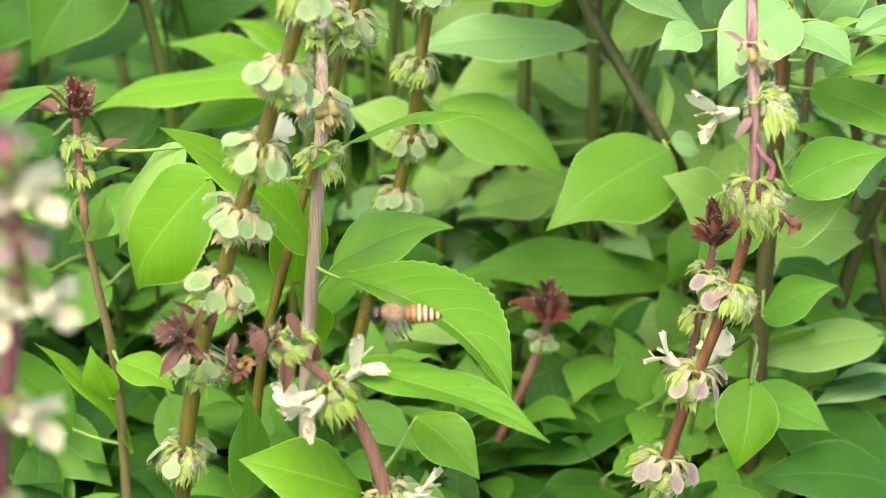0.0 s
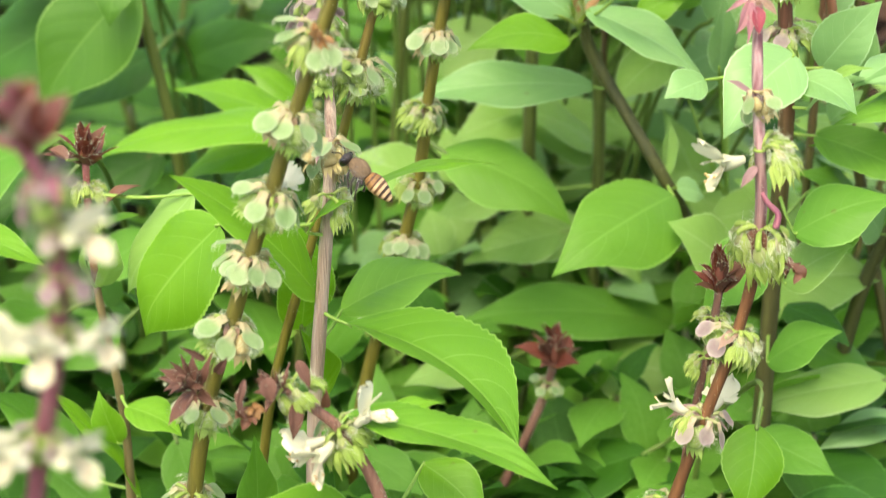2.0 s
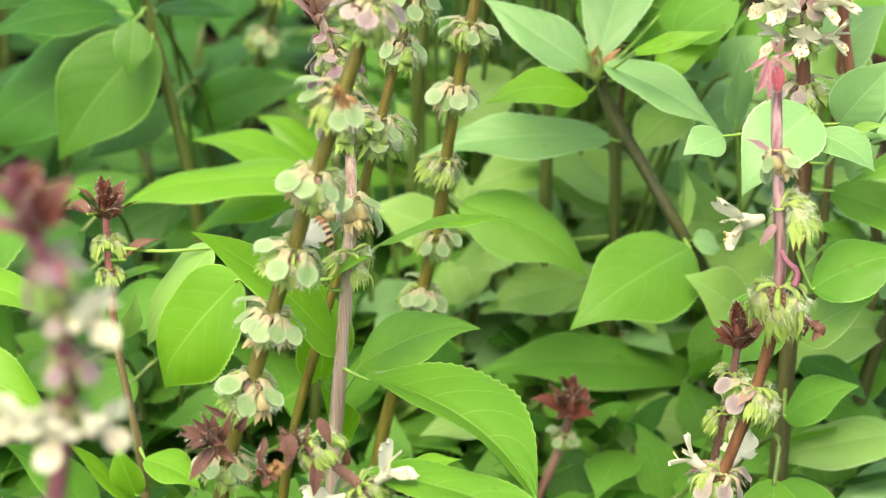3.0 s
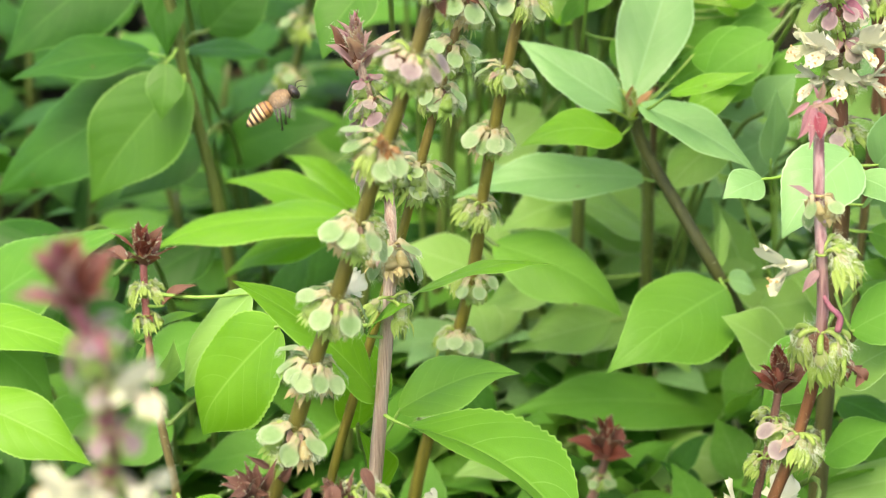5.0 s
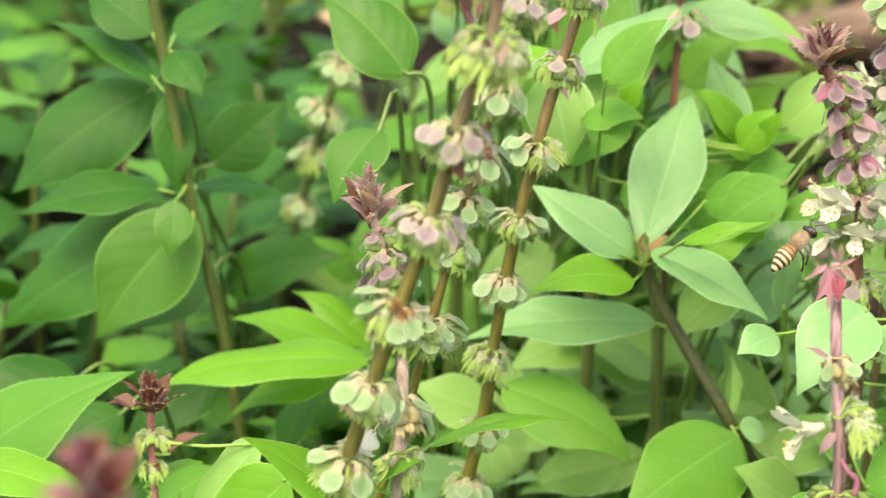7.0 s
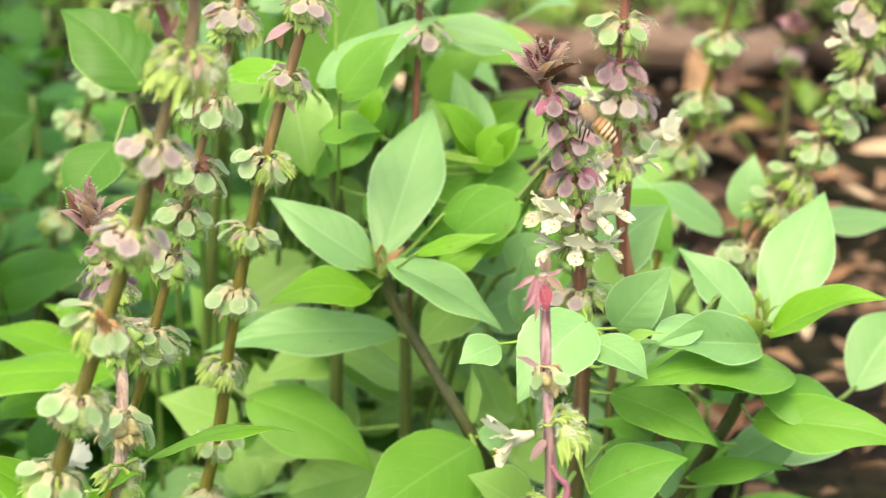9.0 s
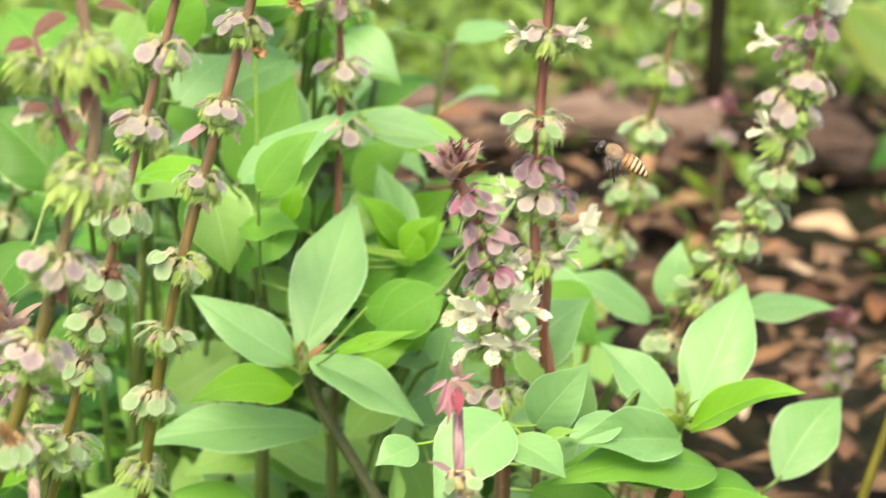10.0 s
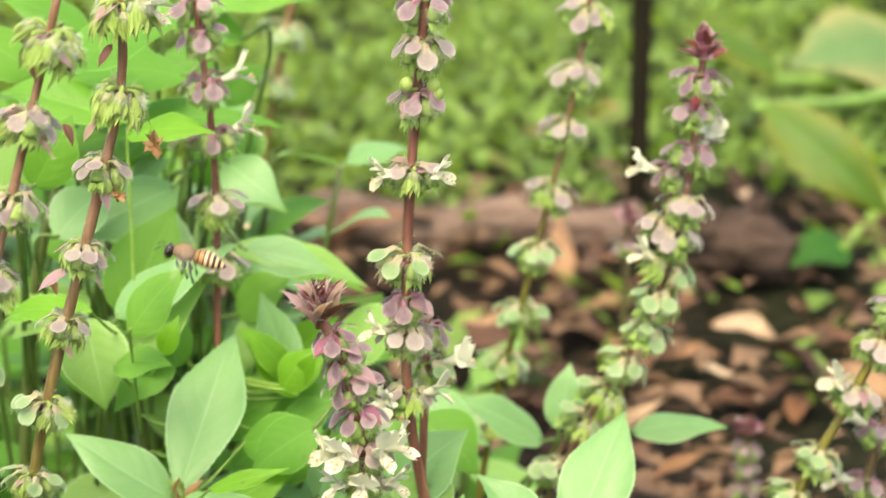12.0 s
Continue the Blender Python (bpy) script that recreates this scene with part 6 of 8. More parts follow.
whorl(pale_stalk, (0.1226, 0.4870, 0.1689), (0.22, 0.00, 0.97), 1.2, "mauve", -1.4, 6, (), "", 0, 0.00070)
whorl(pale_stalk, (0.1191, 0.4870, 0.1538), (0.22, 0.00, 0.97), 1.2, "mauve", -0.60, 6, (), "", 0, 0.00070)
whorl(pale_stalk, (0.1156, 0.4870, 0.1385), (0.22, 0.00, 0.97), 1.2, "green", -1.4, 6, (), "", 0, 0.00070)
whorl(pale_stalk, (0.1121, 0.4870, 0.1231), (0.22, 0.00, 0.97), 1.2, "green", -0.60, 6, (), "", 0, 0.00070)
whorl(pale_stalk, (0.1083, 0.4870, 0.1101), (0.30, 0.00, 0.96), 1.2, "green", -1.4, 6, (), "", 0, 0.00070)
whorl(pale_stalk, (0.1041, 0.4870, 0.0947), (0.12, -0.00, 0.99), 1.2, "green", -0.60, 6, (), "", 0, 0.00070)

bushy_spike = stalk("basil stalk with crowded green whorls and a magenta tip", [(0.0869, 0.4340, 0.0000), (0.0989, 0.4340, 0.0540), (0.1087, 0.4340, 0.0982), (0.1212, 0.4340, 0.1197), (0.1316, 0.4340, 0.1368), (0.1368, 0.4340, 0.1538), (0.1403, 0.4340, 0.1692), (0.1409, 0.4340, 0.1870), (0.1421, 0.4340, 0.1993)],
    0.00078, 0.00066, STEM_PURPLE, "basil stalks")
bud(bushy_spike, (0.1421, 0.4340, 0.1993), (0, 0, 1), 0.0058, "purple", 4, "purple pointed flower head", 70, 5)
whorl(bushy_spike, (0.1416, 0.4340, 0.1942), (0.10, 0.00, 0.99), 1.1, "purple", -1.5, 6, (), "mauve", 0, 0.00069)
whorl(bushy_spike, (0.1409, 0.4340, 0.1876), (0.10, 0.00, 0.99), 1.1, "purple", -0.7, 6, (), "mauve", 0, 0.00069)
whorl(bushy_spike, (0.1406, 0.4340, 0.1783), (0.03, 0.00, 1.00), 1.1, "purple", -1.5, 6, (40,), "mauve", 0, 0.00069)
whorl(bushy_spike, (0.1396, 0.4340, 0.1661), (0.22, 0.00, 0.98), 1.1, "mauve", -0.7, 6, (), "mauve", 0, 0.00069)
whorl(bushy_spike, (0.1380, 0.4340, 0.1594), (0.22, 0.00, 0.98), 1.1, "mauve", -1.5, 6, (), "mauve", 0, 0.00069)
whorl(bushy_spike, (0.1363, 0.4340, 0.1521), (0.29, 0.00, 0.96), 1.1, "green", -0.7, 6, (-170,), "", 0, 0.00069)
whorl(bushy_spike, (0.1340, 0.4340, 0.1447), (0.29, 0.00, 0.96), 1.1, "green", -1.5, 6, (), "", 0, 0.00069)
whorl(bushy_spike, (0.1318, 0.4340, 0.1373), (0.29, 0.00, 0.96), 1.1, "green", -0.7, 6, (), "", 0, 0.00069)
whorl(bushy_spike, (0.1273, 0.4340, 0.1298), (0.52, 0.00, 0.85), 1.1, "green", -1.5, 6, (), "", 0, 0.00069)
whorl(bushy_spike, (0.1228, 0.4340, 0.1224), (0.52, 0.00, 0.85), 1.1, "green", -0.7, 6, (), "", 0, 0.00069)
whorl(bushy_spike, (0.1186, 0.4340, 0.1153), (0.50, 0.00, 0.86), 1.1, "green", -1.5, 6, (), "", 0, 0.00069)
whorl(bushy_spike, (0.1125, 0.4340, 0.1048), (0.50, 0.00, 0.86), 1.1, "green", -0.7, 6, (), "", 0, 0.00069)

twin_spike = stalk("short mauve side spike with a cream flower", [(0.0828, 0.4370, 0.0000), (0.0955, 0.4370, 0.0532), (0.1059, 0.4370, 0.0967), (0.1186, 0.4370, 0.1165), (0.1289, 0.4370, 0.1318), (0.1337, 0.4370, 0.1436), (0.1350, 0.4370, 0.1594), (0.1358, 0.4370, 0.1659), (0.1368, 0.4370, 0.1736)],
    0.00065, 0.00055, STEM_PURPLE, "basil stalks")
whorl(twin_spike, (0.1366, 0.4370, 0.1724), (0.13, 0.00, 0.99), 0.9, "purple", 0, 6, (180,), "mauve", 0, 0.00058)
whorl(twin_spike, (0.1352, 0.4370, 0.1614), (0.12, 0.00, 0.99), 0.95, "mauve", 0.5, 6, (), "mauve", 0, 0.00058)

edge_stalk = stalk("leaning tan basil stalk with mauve whorls", [(0.1403, 0.4200, 0.0000), (0.1521, 0.4200, 0.0544), (0.1618, 0.4200, 0.0990), (0.1671, 0.4200, 0.1083), (0.1740, 0.4200, 0.1215), (0.1811, 0.4200, 0.1385), (0.1849, 0.4200, 0.1475)],
    0.00115, 0.00098, STEM_OLIVE, "basil stalks")
whorl(edge_stalk, (0.1838, 0.4200, 0.1450), (0.39, 0.00, 0.92), 1.05, "purple", -1.2, 6, (), "mauve", 0, 0.00103)
whorl(edge_stalk, (0.1804, 0.4200, 0.1368), (0.39, 0.00, 0.92), 1.05, "mauve", -0.5, 6, (), "mauve", 0, 0.00103)
whorl(edge_stalk, (0.1758, 0.4200, 0.1259), (0.39, 0.00, 0.92), 1.05, "mauve", 0.20, 6, (200,), "mauve", 0, 0.00103)
whorl(edge_stalk, (0.1685, 0.4200, 0.1110), (0.46, -0.00, 0.89), 1.05, "green", 0.90, 6, (), "", 0, 0.00103)
whorl(edge_stalk, (0.1634, 0.4200, 0.1018), (0.49, 0.00, 0.87), 1.05, "green", 1.60, 6, (), "", 0, 0.00103)

edge_spike = stalk("dark red basil spike at the bed's edge", [(0.1731, 0.4300, 0.0000), (0.1777, 0.4300, 0.0511), (0.1815, 0.4300, 0.0929), (0.1830, 0.4300, 0.1000), (0.1856, 0.4300, 0.1111), (0.1890, 0.4300, 0.1192)],
    0.00120, 0.00102, STEM_PURPLE, "basil stalks")
whorl(edge_spike, (0.1857, 0.4300, 0.1113), (0.38, 0.00, 0.92), 1.0, "purple", 0, 6, (160,), "mauve", 0, 0.00107)
whorl(edge_spike, (0.1828, 0.4300, 0.0989), (0.21, 0.00, 0.98), 1.0, "purple", 0.6, 6, (190,), "mauve", 0, 0.00107)

white_spike = stalk("basil stalk with mauve calyces and white flowers", [(0.0338, 0.4300, 0.0000), (0.0355, 0.4300, 0.0779), (0.0369, 0.4300, 0.1417), (0.0378, 0.4300, 0.1596), (0.0381, 0.4300, 0.1758), (0.0376, 0.4300, 0.1940), (0.0356, 0.4300, 0.2072), (0.0351, 0.4300, 0.2211)],
    0.00074, 0.00063, STEM_PURPLE, "basil stalks")
whorl(white_spike, (0.0353, 0.4300, 0.2143), (-0.04, 0.00, 1.00), 1.05, "purple", -1.5, 6, (), "mauve", 0, 0.00066)
whorl(white_spike, (0.0356, 0.4300, 0.2079), (-0.04, 0.00, 1.00), 1.05, "purple", -0.7, 6, (), "mauve", 0, 0.00066)
whorl(white_spike, (0.0371, 0.4300, 0.1974), (-0.15, 0.00, 0.99), 1.05, "purple", -1.5, 6, (10,), "mauve", 0, 0.00066)
whorl(white_spike, (0.0378, 0.4300, 0.1865), (-0.02, 0.00, 1.00), 1.05, "purple", -0.7, 6, (190, -10), "mauve", 0, 0.00066)
whorl(white_spike, (0.0380, 0.4300, 0.1720), (0.02, 0.00, 1.00), 1.05, "mauve", -1.5, 6, (), "mauve", 0, 0.00066)
whorl(white_spike, (0.0378, 0.4300, 0.1591), (0.05, 0.00, 1.00), 1.05, "mauve", -0.7, 6, (), "mauve", 0, 0.00066)

far_spike = stalk("thin olive basil stalk among the far leaves", [(0.0355, 0.6000, 0.0000), (0.0461, 0.6000, 0.0809), (0.0547, 0.6000, 0.1470), (0.0601, 0.6000, 0.1636), (0.0629, 0.6000, 0.1784)],
    0.00131, 0.00105, STEM_OLIVE, "basil stalks")
whorl(far_spike, (0.0611, 0.6000, 0.1686), (0.19, 0.00, 0.98), 1.2, "green", 0, 6, (), "", 0, 0.00110)
whorl(far_spike, (0.0569, 0.6000, 0.1538), (0.31, 0.00, 0.95), 1.2, "green", 0.7, 6, (), "", 0, 0.00110)

magenta_spike = stalk("small magenta basil spike over dry leaves", [(0.1900, 0.5600, 0.0000), (0.1903, 0.5600, 0.0182), (0.1906, 0.5600, 0.0332), (0.1912, 0.5600, 0.0460), (0.1913, 0.5600, 0.0551)],
    0.00104, 0.00083, STEM_PURPLE, "basil stalks")
bud(magenta_spike, (0.1914, 0.5600, 0.0533), (0, 0, 1), 0.0058, "purple", 4, "tight terminal bud of pointed bracts", 78, 10)
whorl(magenta_spike, (0.1913, 0.5600, 0.0479), (0.01, 0.00, 1.00), 0.8, "purple", 0, 6, (), "", 0, 0.00087)
whorl(magenta_spike, (0.1911, 0.5600, 0.0424), (0.05, 0.00, 1.00), 0.8, "purple", 1, 6, (), "", 0, 0.00087)
whorl(magenta_spike, (0.1907, 0.5600, 0.0351), (0.05, 0.00, 1.00), 0.8, "purple", 2, 6, (), "", 0, 0.00087)

magenta_shoot = stalk("small magenta basil shoot by the log", [(0.1606, 0.6000, 0.0000), (0.1611, 0.6000, 0.0454), (0.1616, 0.6000, 0.0826), (0.1620, 0.6000, 0.0990), (0.1621, 0.6000, 0.1071)],
    0.00107, 0.00085, STEM_PURPLE, "basil stalks")
bud(magenta_shoot, (0.1622, 0.6000, 0.1062), (0, 0, 1), 0.0055, "purple", 4, "tight terminal bud of pointed bracts", 78, 10)
whorl(magenta_shoot, (0.1620, 0.6000, 0.0990), (0.03, 0.00, 1.00), 0.8, "purple", 0, 6, (), "", 0, 0.00090)

# pale leafy shoot

pale_shoot = stalk("pale green leafy basil shoot", [(0.0790, 0.3900, 0.0000), (0.0830, 0.3880, 0.0350), (0.0865, 0.3850, 0.0600), (0.0904, 0.3830, 0.0735), (0.0954, 0.3800, 0.0840), (0.0999, 0.3780, 0.0946), (0.1013, 0.3765, 0.1026), (0.1018, 0.3760, 0.1125)],
    0.00150, 0.00115, STEM_DARK, "basil stalks")
bud(pale_shoot, (0.1013, 0.3720, 0.1157), (0, 0, 1), 0.0063, "green", 3, "tiny reddish green terminal bud", 60, 5)
leaf(pale_shoot, (0.1051, 0.3800, 0.1118), (0.1200, 0.4000, 0.1325), 0.0147, (-0.12, -0.67, 0.73), 0.04, 0.15, LEAF_MINT_SHEEN, (0.1022, 0.3760, 0.1114), 0.95)
leaf(pale_shoot, (0.1011, 0.3800, 0.1118), (0.0878, 0.3900, 0.1248), 0.0112, (0.26, -0.62, 0.74), 0.04, 0.25, LEAF_MINT_SHEEN, (0.1021, 0.3760, 0.1119))
leaf(pale_shoot, (0.1030, 0.3700, 0.1137), (0.1219, 0.3600, 0.1272), 0.0111, (-0.61, -0.10, 0.78), 0.06, 0.25, LEAF_FRESH, (0.1020, 0.3760, 0.1127))
leaf(pale_shoot, (0.1004, 0.3680, 0.1126), (0.0757, 0.3500, 0.1222), 0.0112, (0.42, -0.42, 0.80), 0.06, 0.30, LEAF_MINT_SHEEN, (0.1020, 0.3760, 0.1120), 0.85)
leaf(pale_shoot, (0.1075, 0.3680, 0.1062), (0.0716, 0.3460, 0.1172), 0.0135, (0.22, -0.46, 0.86), 0.05, 0.14, LEAF_GREEN, (0.1014, 0.3760, 0.1040), 0.75)
leaf(pale_shoot, (0.1000, 0.3720, 0.1050), (0.0790, 0.3620, 0.1105), 0.0110, (0.32, -0.11, 0.94), 0.07, 0.1, LEAF_GREEN, (0.1023, 0.3760, 0.1050))
leaf(pale_shoot, (0.1018, 0.3700, 0.1027), (0.1199, 0.3600, 0.0986), 0.0126, (0.06, -0.29, 0.96), 0.07, 0.1, LEAF_MATURE, (0.1013, 0.3760, 0.1027))
leaf(pale_shoot, (0.0959, 0.3750, 0.0875), (0.0705, 0.3650, 0.1035), 0.0125, (0.58, -0.23, 0.78), 0.07, 0.1, LEAF_MATURE, (0.0991, 0.3760, 0.0864))
leaf(pale_shoot, (0.1265, 0.3900, 0.0803), (0.0985, 0.3800, 0.0806), 0.0120, (0.0, -0.45, 0.89), 0.07, 0.12, LEAF_MINT_SHEEN, (0.1330, 0.3950, 0.0780))
leaf(pale_shoot, (0.1298, 0.4000, 0.0861), (0.1473, 0.4150, 0.0990), 0.0142, (-0.06, -0.61, 0.79), 0.03, 0.2, LEAF_MINT_SHEEN, None, 0.9)
leaf(pale_shoot, (0.1348, 0.4600, 0.0999), (0.1582, 0.4600, 0.0998), 0.0099, (0.00, -0.37, 0.93), 0.05, 0.1, LEAF_MINT_SHEEN, None)
leaf(pale_shoot, (0.1170, 0.4600, 0.1016), (0.1201, 0.4650, 0.1168), 0.0095, (-0.45, -0.82, 0.36), 0.05, 0.1, LEAF_MINT_SHEEN, None)
leaf(pale_shoot, (0.1129, 0.4600, 0.0989), (0.0907, 0.4550, 0.1136), 0.0116, (0.54, -0.56, 0.63), 0.06, 0.1, LEAF_MINT_SHEEN, None)

for base, tip, width, normal, skin in (
        ((0.0610, 0.4300, 0.1085), (0.0430, 0.4200, 0.1085), 0.0140, (0.1, -0.6, 0.8), LEAF_MINT_SHEEN),
        ((0.0573, 0.4000, 0.1040), (0.0578, 0.4000, 0.1215), 0.0085, (0.5, -0.85, 0.2), LEAF_MINT_SHEEN),
        ((0.0500, 0.4200, 0.1012), (0.0365, 0.4100, 0.0935), 0.0125, (-0.1, -0.6, 0.8), LEAF_PALE),
        ((0.0640, 0.4350, 0.0960), (0.0470, 0.4300, 0.0900), 0.0140, (0.1, -0.6, 0.8), LEAF_MINT_SHEEN)):
    leaf(fork_plant, base, tip, width, normal, 0.06, 0.12, skin, (0.0640, 0.4250, 0.0620))

# leafy plants behind the flower spikes

lush_plant = stalk("lush leafy basil plant with pale glossy leaves", [(0.0173, 0.4300, 0.0000), (0.0185, 0.4300, 0.0503), (0.0195, 0.4300, 0.0914), (0.0209, 0.4300, 0.1160), (0.0205, 0.4300, 0.1202), (0.0166, 0.4300, 0.1388), (0.0212, 0.4300, 0.1463)],
    0.00150, 0.00120, STEM_GREEN, "basil stalks")
leaf(lush_plant, (0.0162, 0.4260, 0.1482), (0.0426, 0.4300, 0.1622), 0.0120, (-0.50, -0.42, 0.75), 0.04, 0.25, LEAF_MINT_SHEEN, (0.0190, 0.4300, 0.1430), 0.7)
leaf(lush_plant, (0.0219, 0.4600, 0.1401), (0.0259, 0.4700, 0.1618), 0.0170, (0.09, -0.91, 0.40), 0.05, 0.15, LEAF_MINT_SHEEN, None)
leaf(lush_plant, (0.0385, 0.4800, 0.1640), (0.0546, 0.4750, 0.1534), 0.0118, (0.20, -0.74, 0.65), 0.05, 0.15, LEAF_PALE, None)
leaf(lush_plant, (0.0418, 0.4800, 0.1437), (0.0734, 0.4750, 0.1331), 0.0109, (0.23, -0.40, 0.89), 0.06, 0.15, LEAF_GREEN, None)
leaf(lush_plant, (0.0528, 0.4400, 0.1254), (0.0469, 0.4500, 0.1435), 0.0101, (-0.19, -0.88, 0.43), 0.05, 0.15, LEAF_MINT_SHEEN, (0.0365, 0.4300, 0.1258))
leaf(lush_plant, (0.0534, 0.4300, 0.1264), (0.0411, 0.4300, 0.1429), 0.0086, (0.60, -0.66, 0.45), 0.05, 0.15, LEAF_FRESH, (0.0366, 0.4300, 0.1268))
leaf(lush_plant, (0.0534, 0.4300, 0.1280), (0.0603, 0.4300, 0.1367), 0.0049, (-0.47, -0.80, 0.38), 0.05, 0.15, LEAF_FRESH, (0.0366, 0.4300, 0.1284))
leaf(lush_plant, (0.0103, 0.4200, 0.1498), (0.0139, 0.4100, 0.1334), 0.0141, (0.07, -0.84, 0.53), 0.05, 0.15, LEAF_PALE, (0.0198, 0.4300, 0.1440))
leaf(lush_plant, (0.0265, 0.4300, 0.1382), (0.0147, 0.4200, 0.1289), 0.0111, (-0.00, -0.68, 0.74), 0.05, 0.15, LEAF_MATURE, (0.0190, 0.4300, 0.1427))
leaf(lush_plant, (0.0131, 0.4700, 0.1762), (0.0557, 0.4700, 0.1773), 0.0128, (-0.02, -0.37, 0.93), 0.06, 0.15, LEAF_MATURE, None)
leaf(lush_plant, (0.0407, 0.4700, 0.1681), (0.0531, 0.4600, 0.1601), 0.0114, (-0.01, -0.63, 0.78), 0.06, 0.15, LEAF_MINT_SHEEN, None)
leaf(lush_plant, (0.0410, 0.4500, 0.1538), (0.0717, 0.4500, 0.1436), 0.0093, (0.28, -0.46, 0.84), 0.06, 0.15, LEAF_PALE, None)
leaf(lush_plant, (0.0161, 0.4500, 0.1390), (0.0289, 0.4600, 0.1616), 0.0177, (-0.12, -0.88, 0.46), 0.06, 0.15, LEAF_GREEN, None)
leaf(lush_plant, (0.0377, 0.4200, 0.1143), (0.0572, 0.4200, 0.1241), 0.0100, (-0.36, -0.59, 0.72), 0.06, 0.15, LEAF_MATURE, (0.0209, 0.4300, 0.1153))
leaf(lush_plant, (0.0500, 0.4200, 0.1217), (0.0621, 0.4200, 0.1291), 0.0085, (-0.41, -0.61, 0.68), 0.06, 0.15, LEAF_MATURE, (0.0365, 0.4300, 0.1220))
leaf(lush_plant, (0.0031, 0.4500, 0.1581), (0.0154, 0.4600, 0.1662), 0.0128, (0.04, -0.66, 0.75), 0.06, 0.15, LEAF_MINT_SHEEN, None)
leaf(lush_plant, (-0.0002, 0.4600, 0.1925), (-0.0163, 0.4600, 0.2018), 0.0138, (0.39, -0.61, 0.69), 0.06, 0.15, LEAF_GREEN, None)
leaf(lush_plant, (0.0330, 0.5000, 0.1965), (0.0652, 0.5000, 0.1983), 0.0130, (-0.05, -0.32, 0.95), 0.06, 0.15, LEAF_GREEN, None)
leaf(lush_plant, (0.0597, 0.4200, 0.1134), (0.0792, 0.4200, 0.1232), 0.0130, (-0.36, -0.59, 0.72), 0.06, 0.15, LEAF_MATURE, None)
leaf(lush_plant, (0.0564, 0.4100, 0.1114), (0.0636, 0.4100, 0.1202), 0.0092, (-0.53, -0.73, 0.43), 0.06, 0.15, LEAF_MINT_SHEEN, None)
leaf(lush_plant, (0.0767, 0.4000, 0.1215), (0.0790, 0.3900, 0.1107), 0.0130, (0.05, -0.73, 0.68), 0.06, 0.15, LEAF_PALE, (0.0771, 0.3950, 0.1215))

# soft near spike

near_spike = stalk("purple basil flower spike with white flowers", [(-0.0621, 0.2000, 0.0000), (-0.0555, 0.2000, 0.0705), (-0.0501, 0.2000, 0.1282), (-0.0482, 0.2000, 0.1368), (-0.0452, 0.2000, 0.1487), (-0.0430, 0.2000, 0.1587), (-0.0421, 0.2000, 0.1690), (-0.0428, 0.2000, 0.1737), (-0.0446, 0.2000, 0.1802)],
    0.00115, 0.00098, STEM_WINE, "basil stalks")
bud(near_spike, (-0.0447, 0.2000, 0.1809), (0, 0, 1), 0.0060, "purple", 4, "dark mauve flower head", 60, 5)
whorl(near_spike, (-0.0433, 0.2000, 0.1753), (-0.27, 0.00, 0.96), 0.72, "purple", 0.5, 6, (), "purple", 0, 0.00084)
whorl(near_spike, (-0.0423, 0.2000, 0.1703), (-0.15, 0.00, 0.99), 0.55, "mauve", 0.9, 4, (-48,), "mauve", 0, 0.00096, 0.85)
whorl(near_spike, (-0.0425, 0.2000, 0.1642), (0.09, 0.00, 1.00), 0.66, "purple", 0.2, 5, (), "purple", 0, 0.00084)
whorl(near_spike, (-0.0432, 0.2000, 0.1579), (0.22, 0.00, 0.98), 0.5, "mauve", -0.4, 4, (-150, -40, -95), "mauve", 0, 0.00096, 0.85)
whorl(near_spike, (-0.0464, 0.2000, 0.1441), (0.24, 0.00, 0.97), 0.6, "mauve", -0.4, 5, (-160, -120, -45), "green", 0, 0.00096, 0.85)
whorl(near_spike, (-0.0496, 0.2000, 0.1306), (0.22, 0.00, 0.97), 0.75, "green", -0.4, 6, (), "", 0, 0.00084)

# broad leaves round the right-hand stalks
leaf(right_stalk, (0.0640, 0.3480, 0.1240), (0.0737, 0.3400, 0.1200), 0.0100, (0.20, -0.55, 0.80), 0.08, 0.15, LEAF_MINT_SHEEN, (0.0639, 0.3620, 0.1241), 0.95, -0.5)
leaf(right_stalk, (0.0690, 0.3510, 0.1215), (0.0772, 0.3460, 0.1262), 0.0042, (-0.35, -0.14, 0.93), 0.06, 0.2, LEAF_PALE, (0.0640, 0.3620, 0.1232))
leaf(flower_spike, (0.0865, 0.3600, 0.1220), (0.0743, 0.3500, 0.1212), 0.0070, (0.19, -0.30, 0.94), 0.06, 0.1, LEAF_MINT_SHEEN, None)
leaf(flower_spike, (0.0951, 0.4000, 0.0652), (0.0729, 0.3900, 0.0868), 0.0119, (0.73, -0.30, 0.62), 0.06, 0.1, LEAF_MATURE, (0.0901, 0.3862, 0.0632))
leaf(mid_stem, (0.0605, 0.4300, 0.0521), (0.0504, 0.4400, 0.0791), 0.0123, (0.10, -0.92, 0.38), 0.05, 0.1, LEAF_PALE, (0.0621, 0.4176, 0.0414))
leaf(mid_stem, (0.0826, 0.4200, 0.0564), (0.0639, 0.4100, 0.0755), 0.0129, (0.75, -0.42, 0.52), 0.05, 0.1, LEAF_PALE, None)
leaf(flower_spike, (0.0954, 0.3750, 0.0351), (0.0759, 0.3650, 0.0339), 0.0098, (0.14, -0.37, 0.92), 0.06, 0.1, LEAF_MINT_SHEEN, (0.0901, 0.3760, 0.0358))
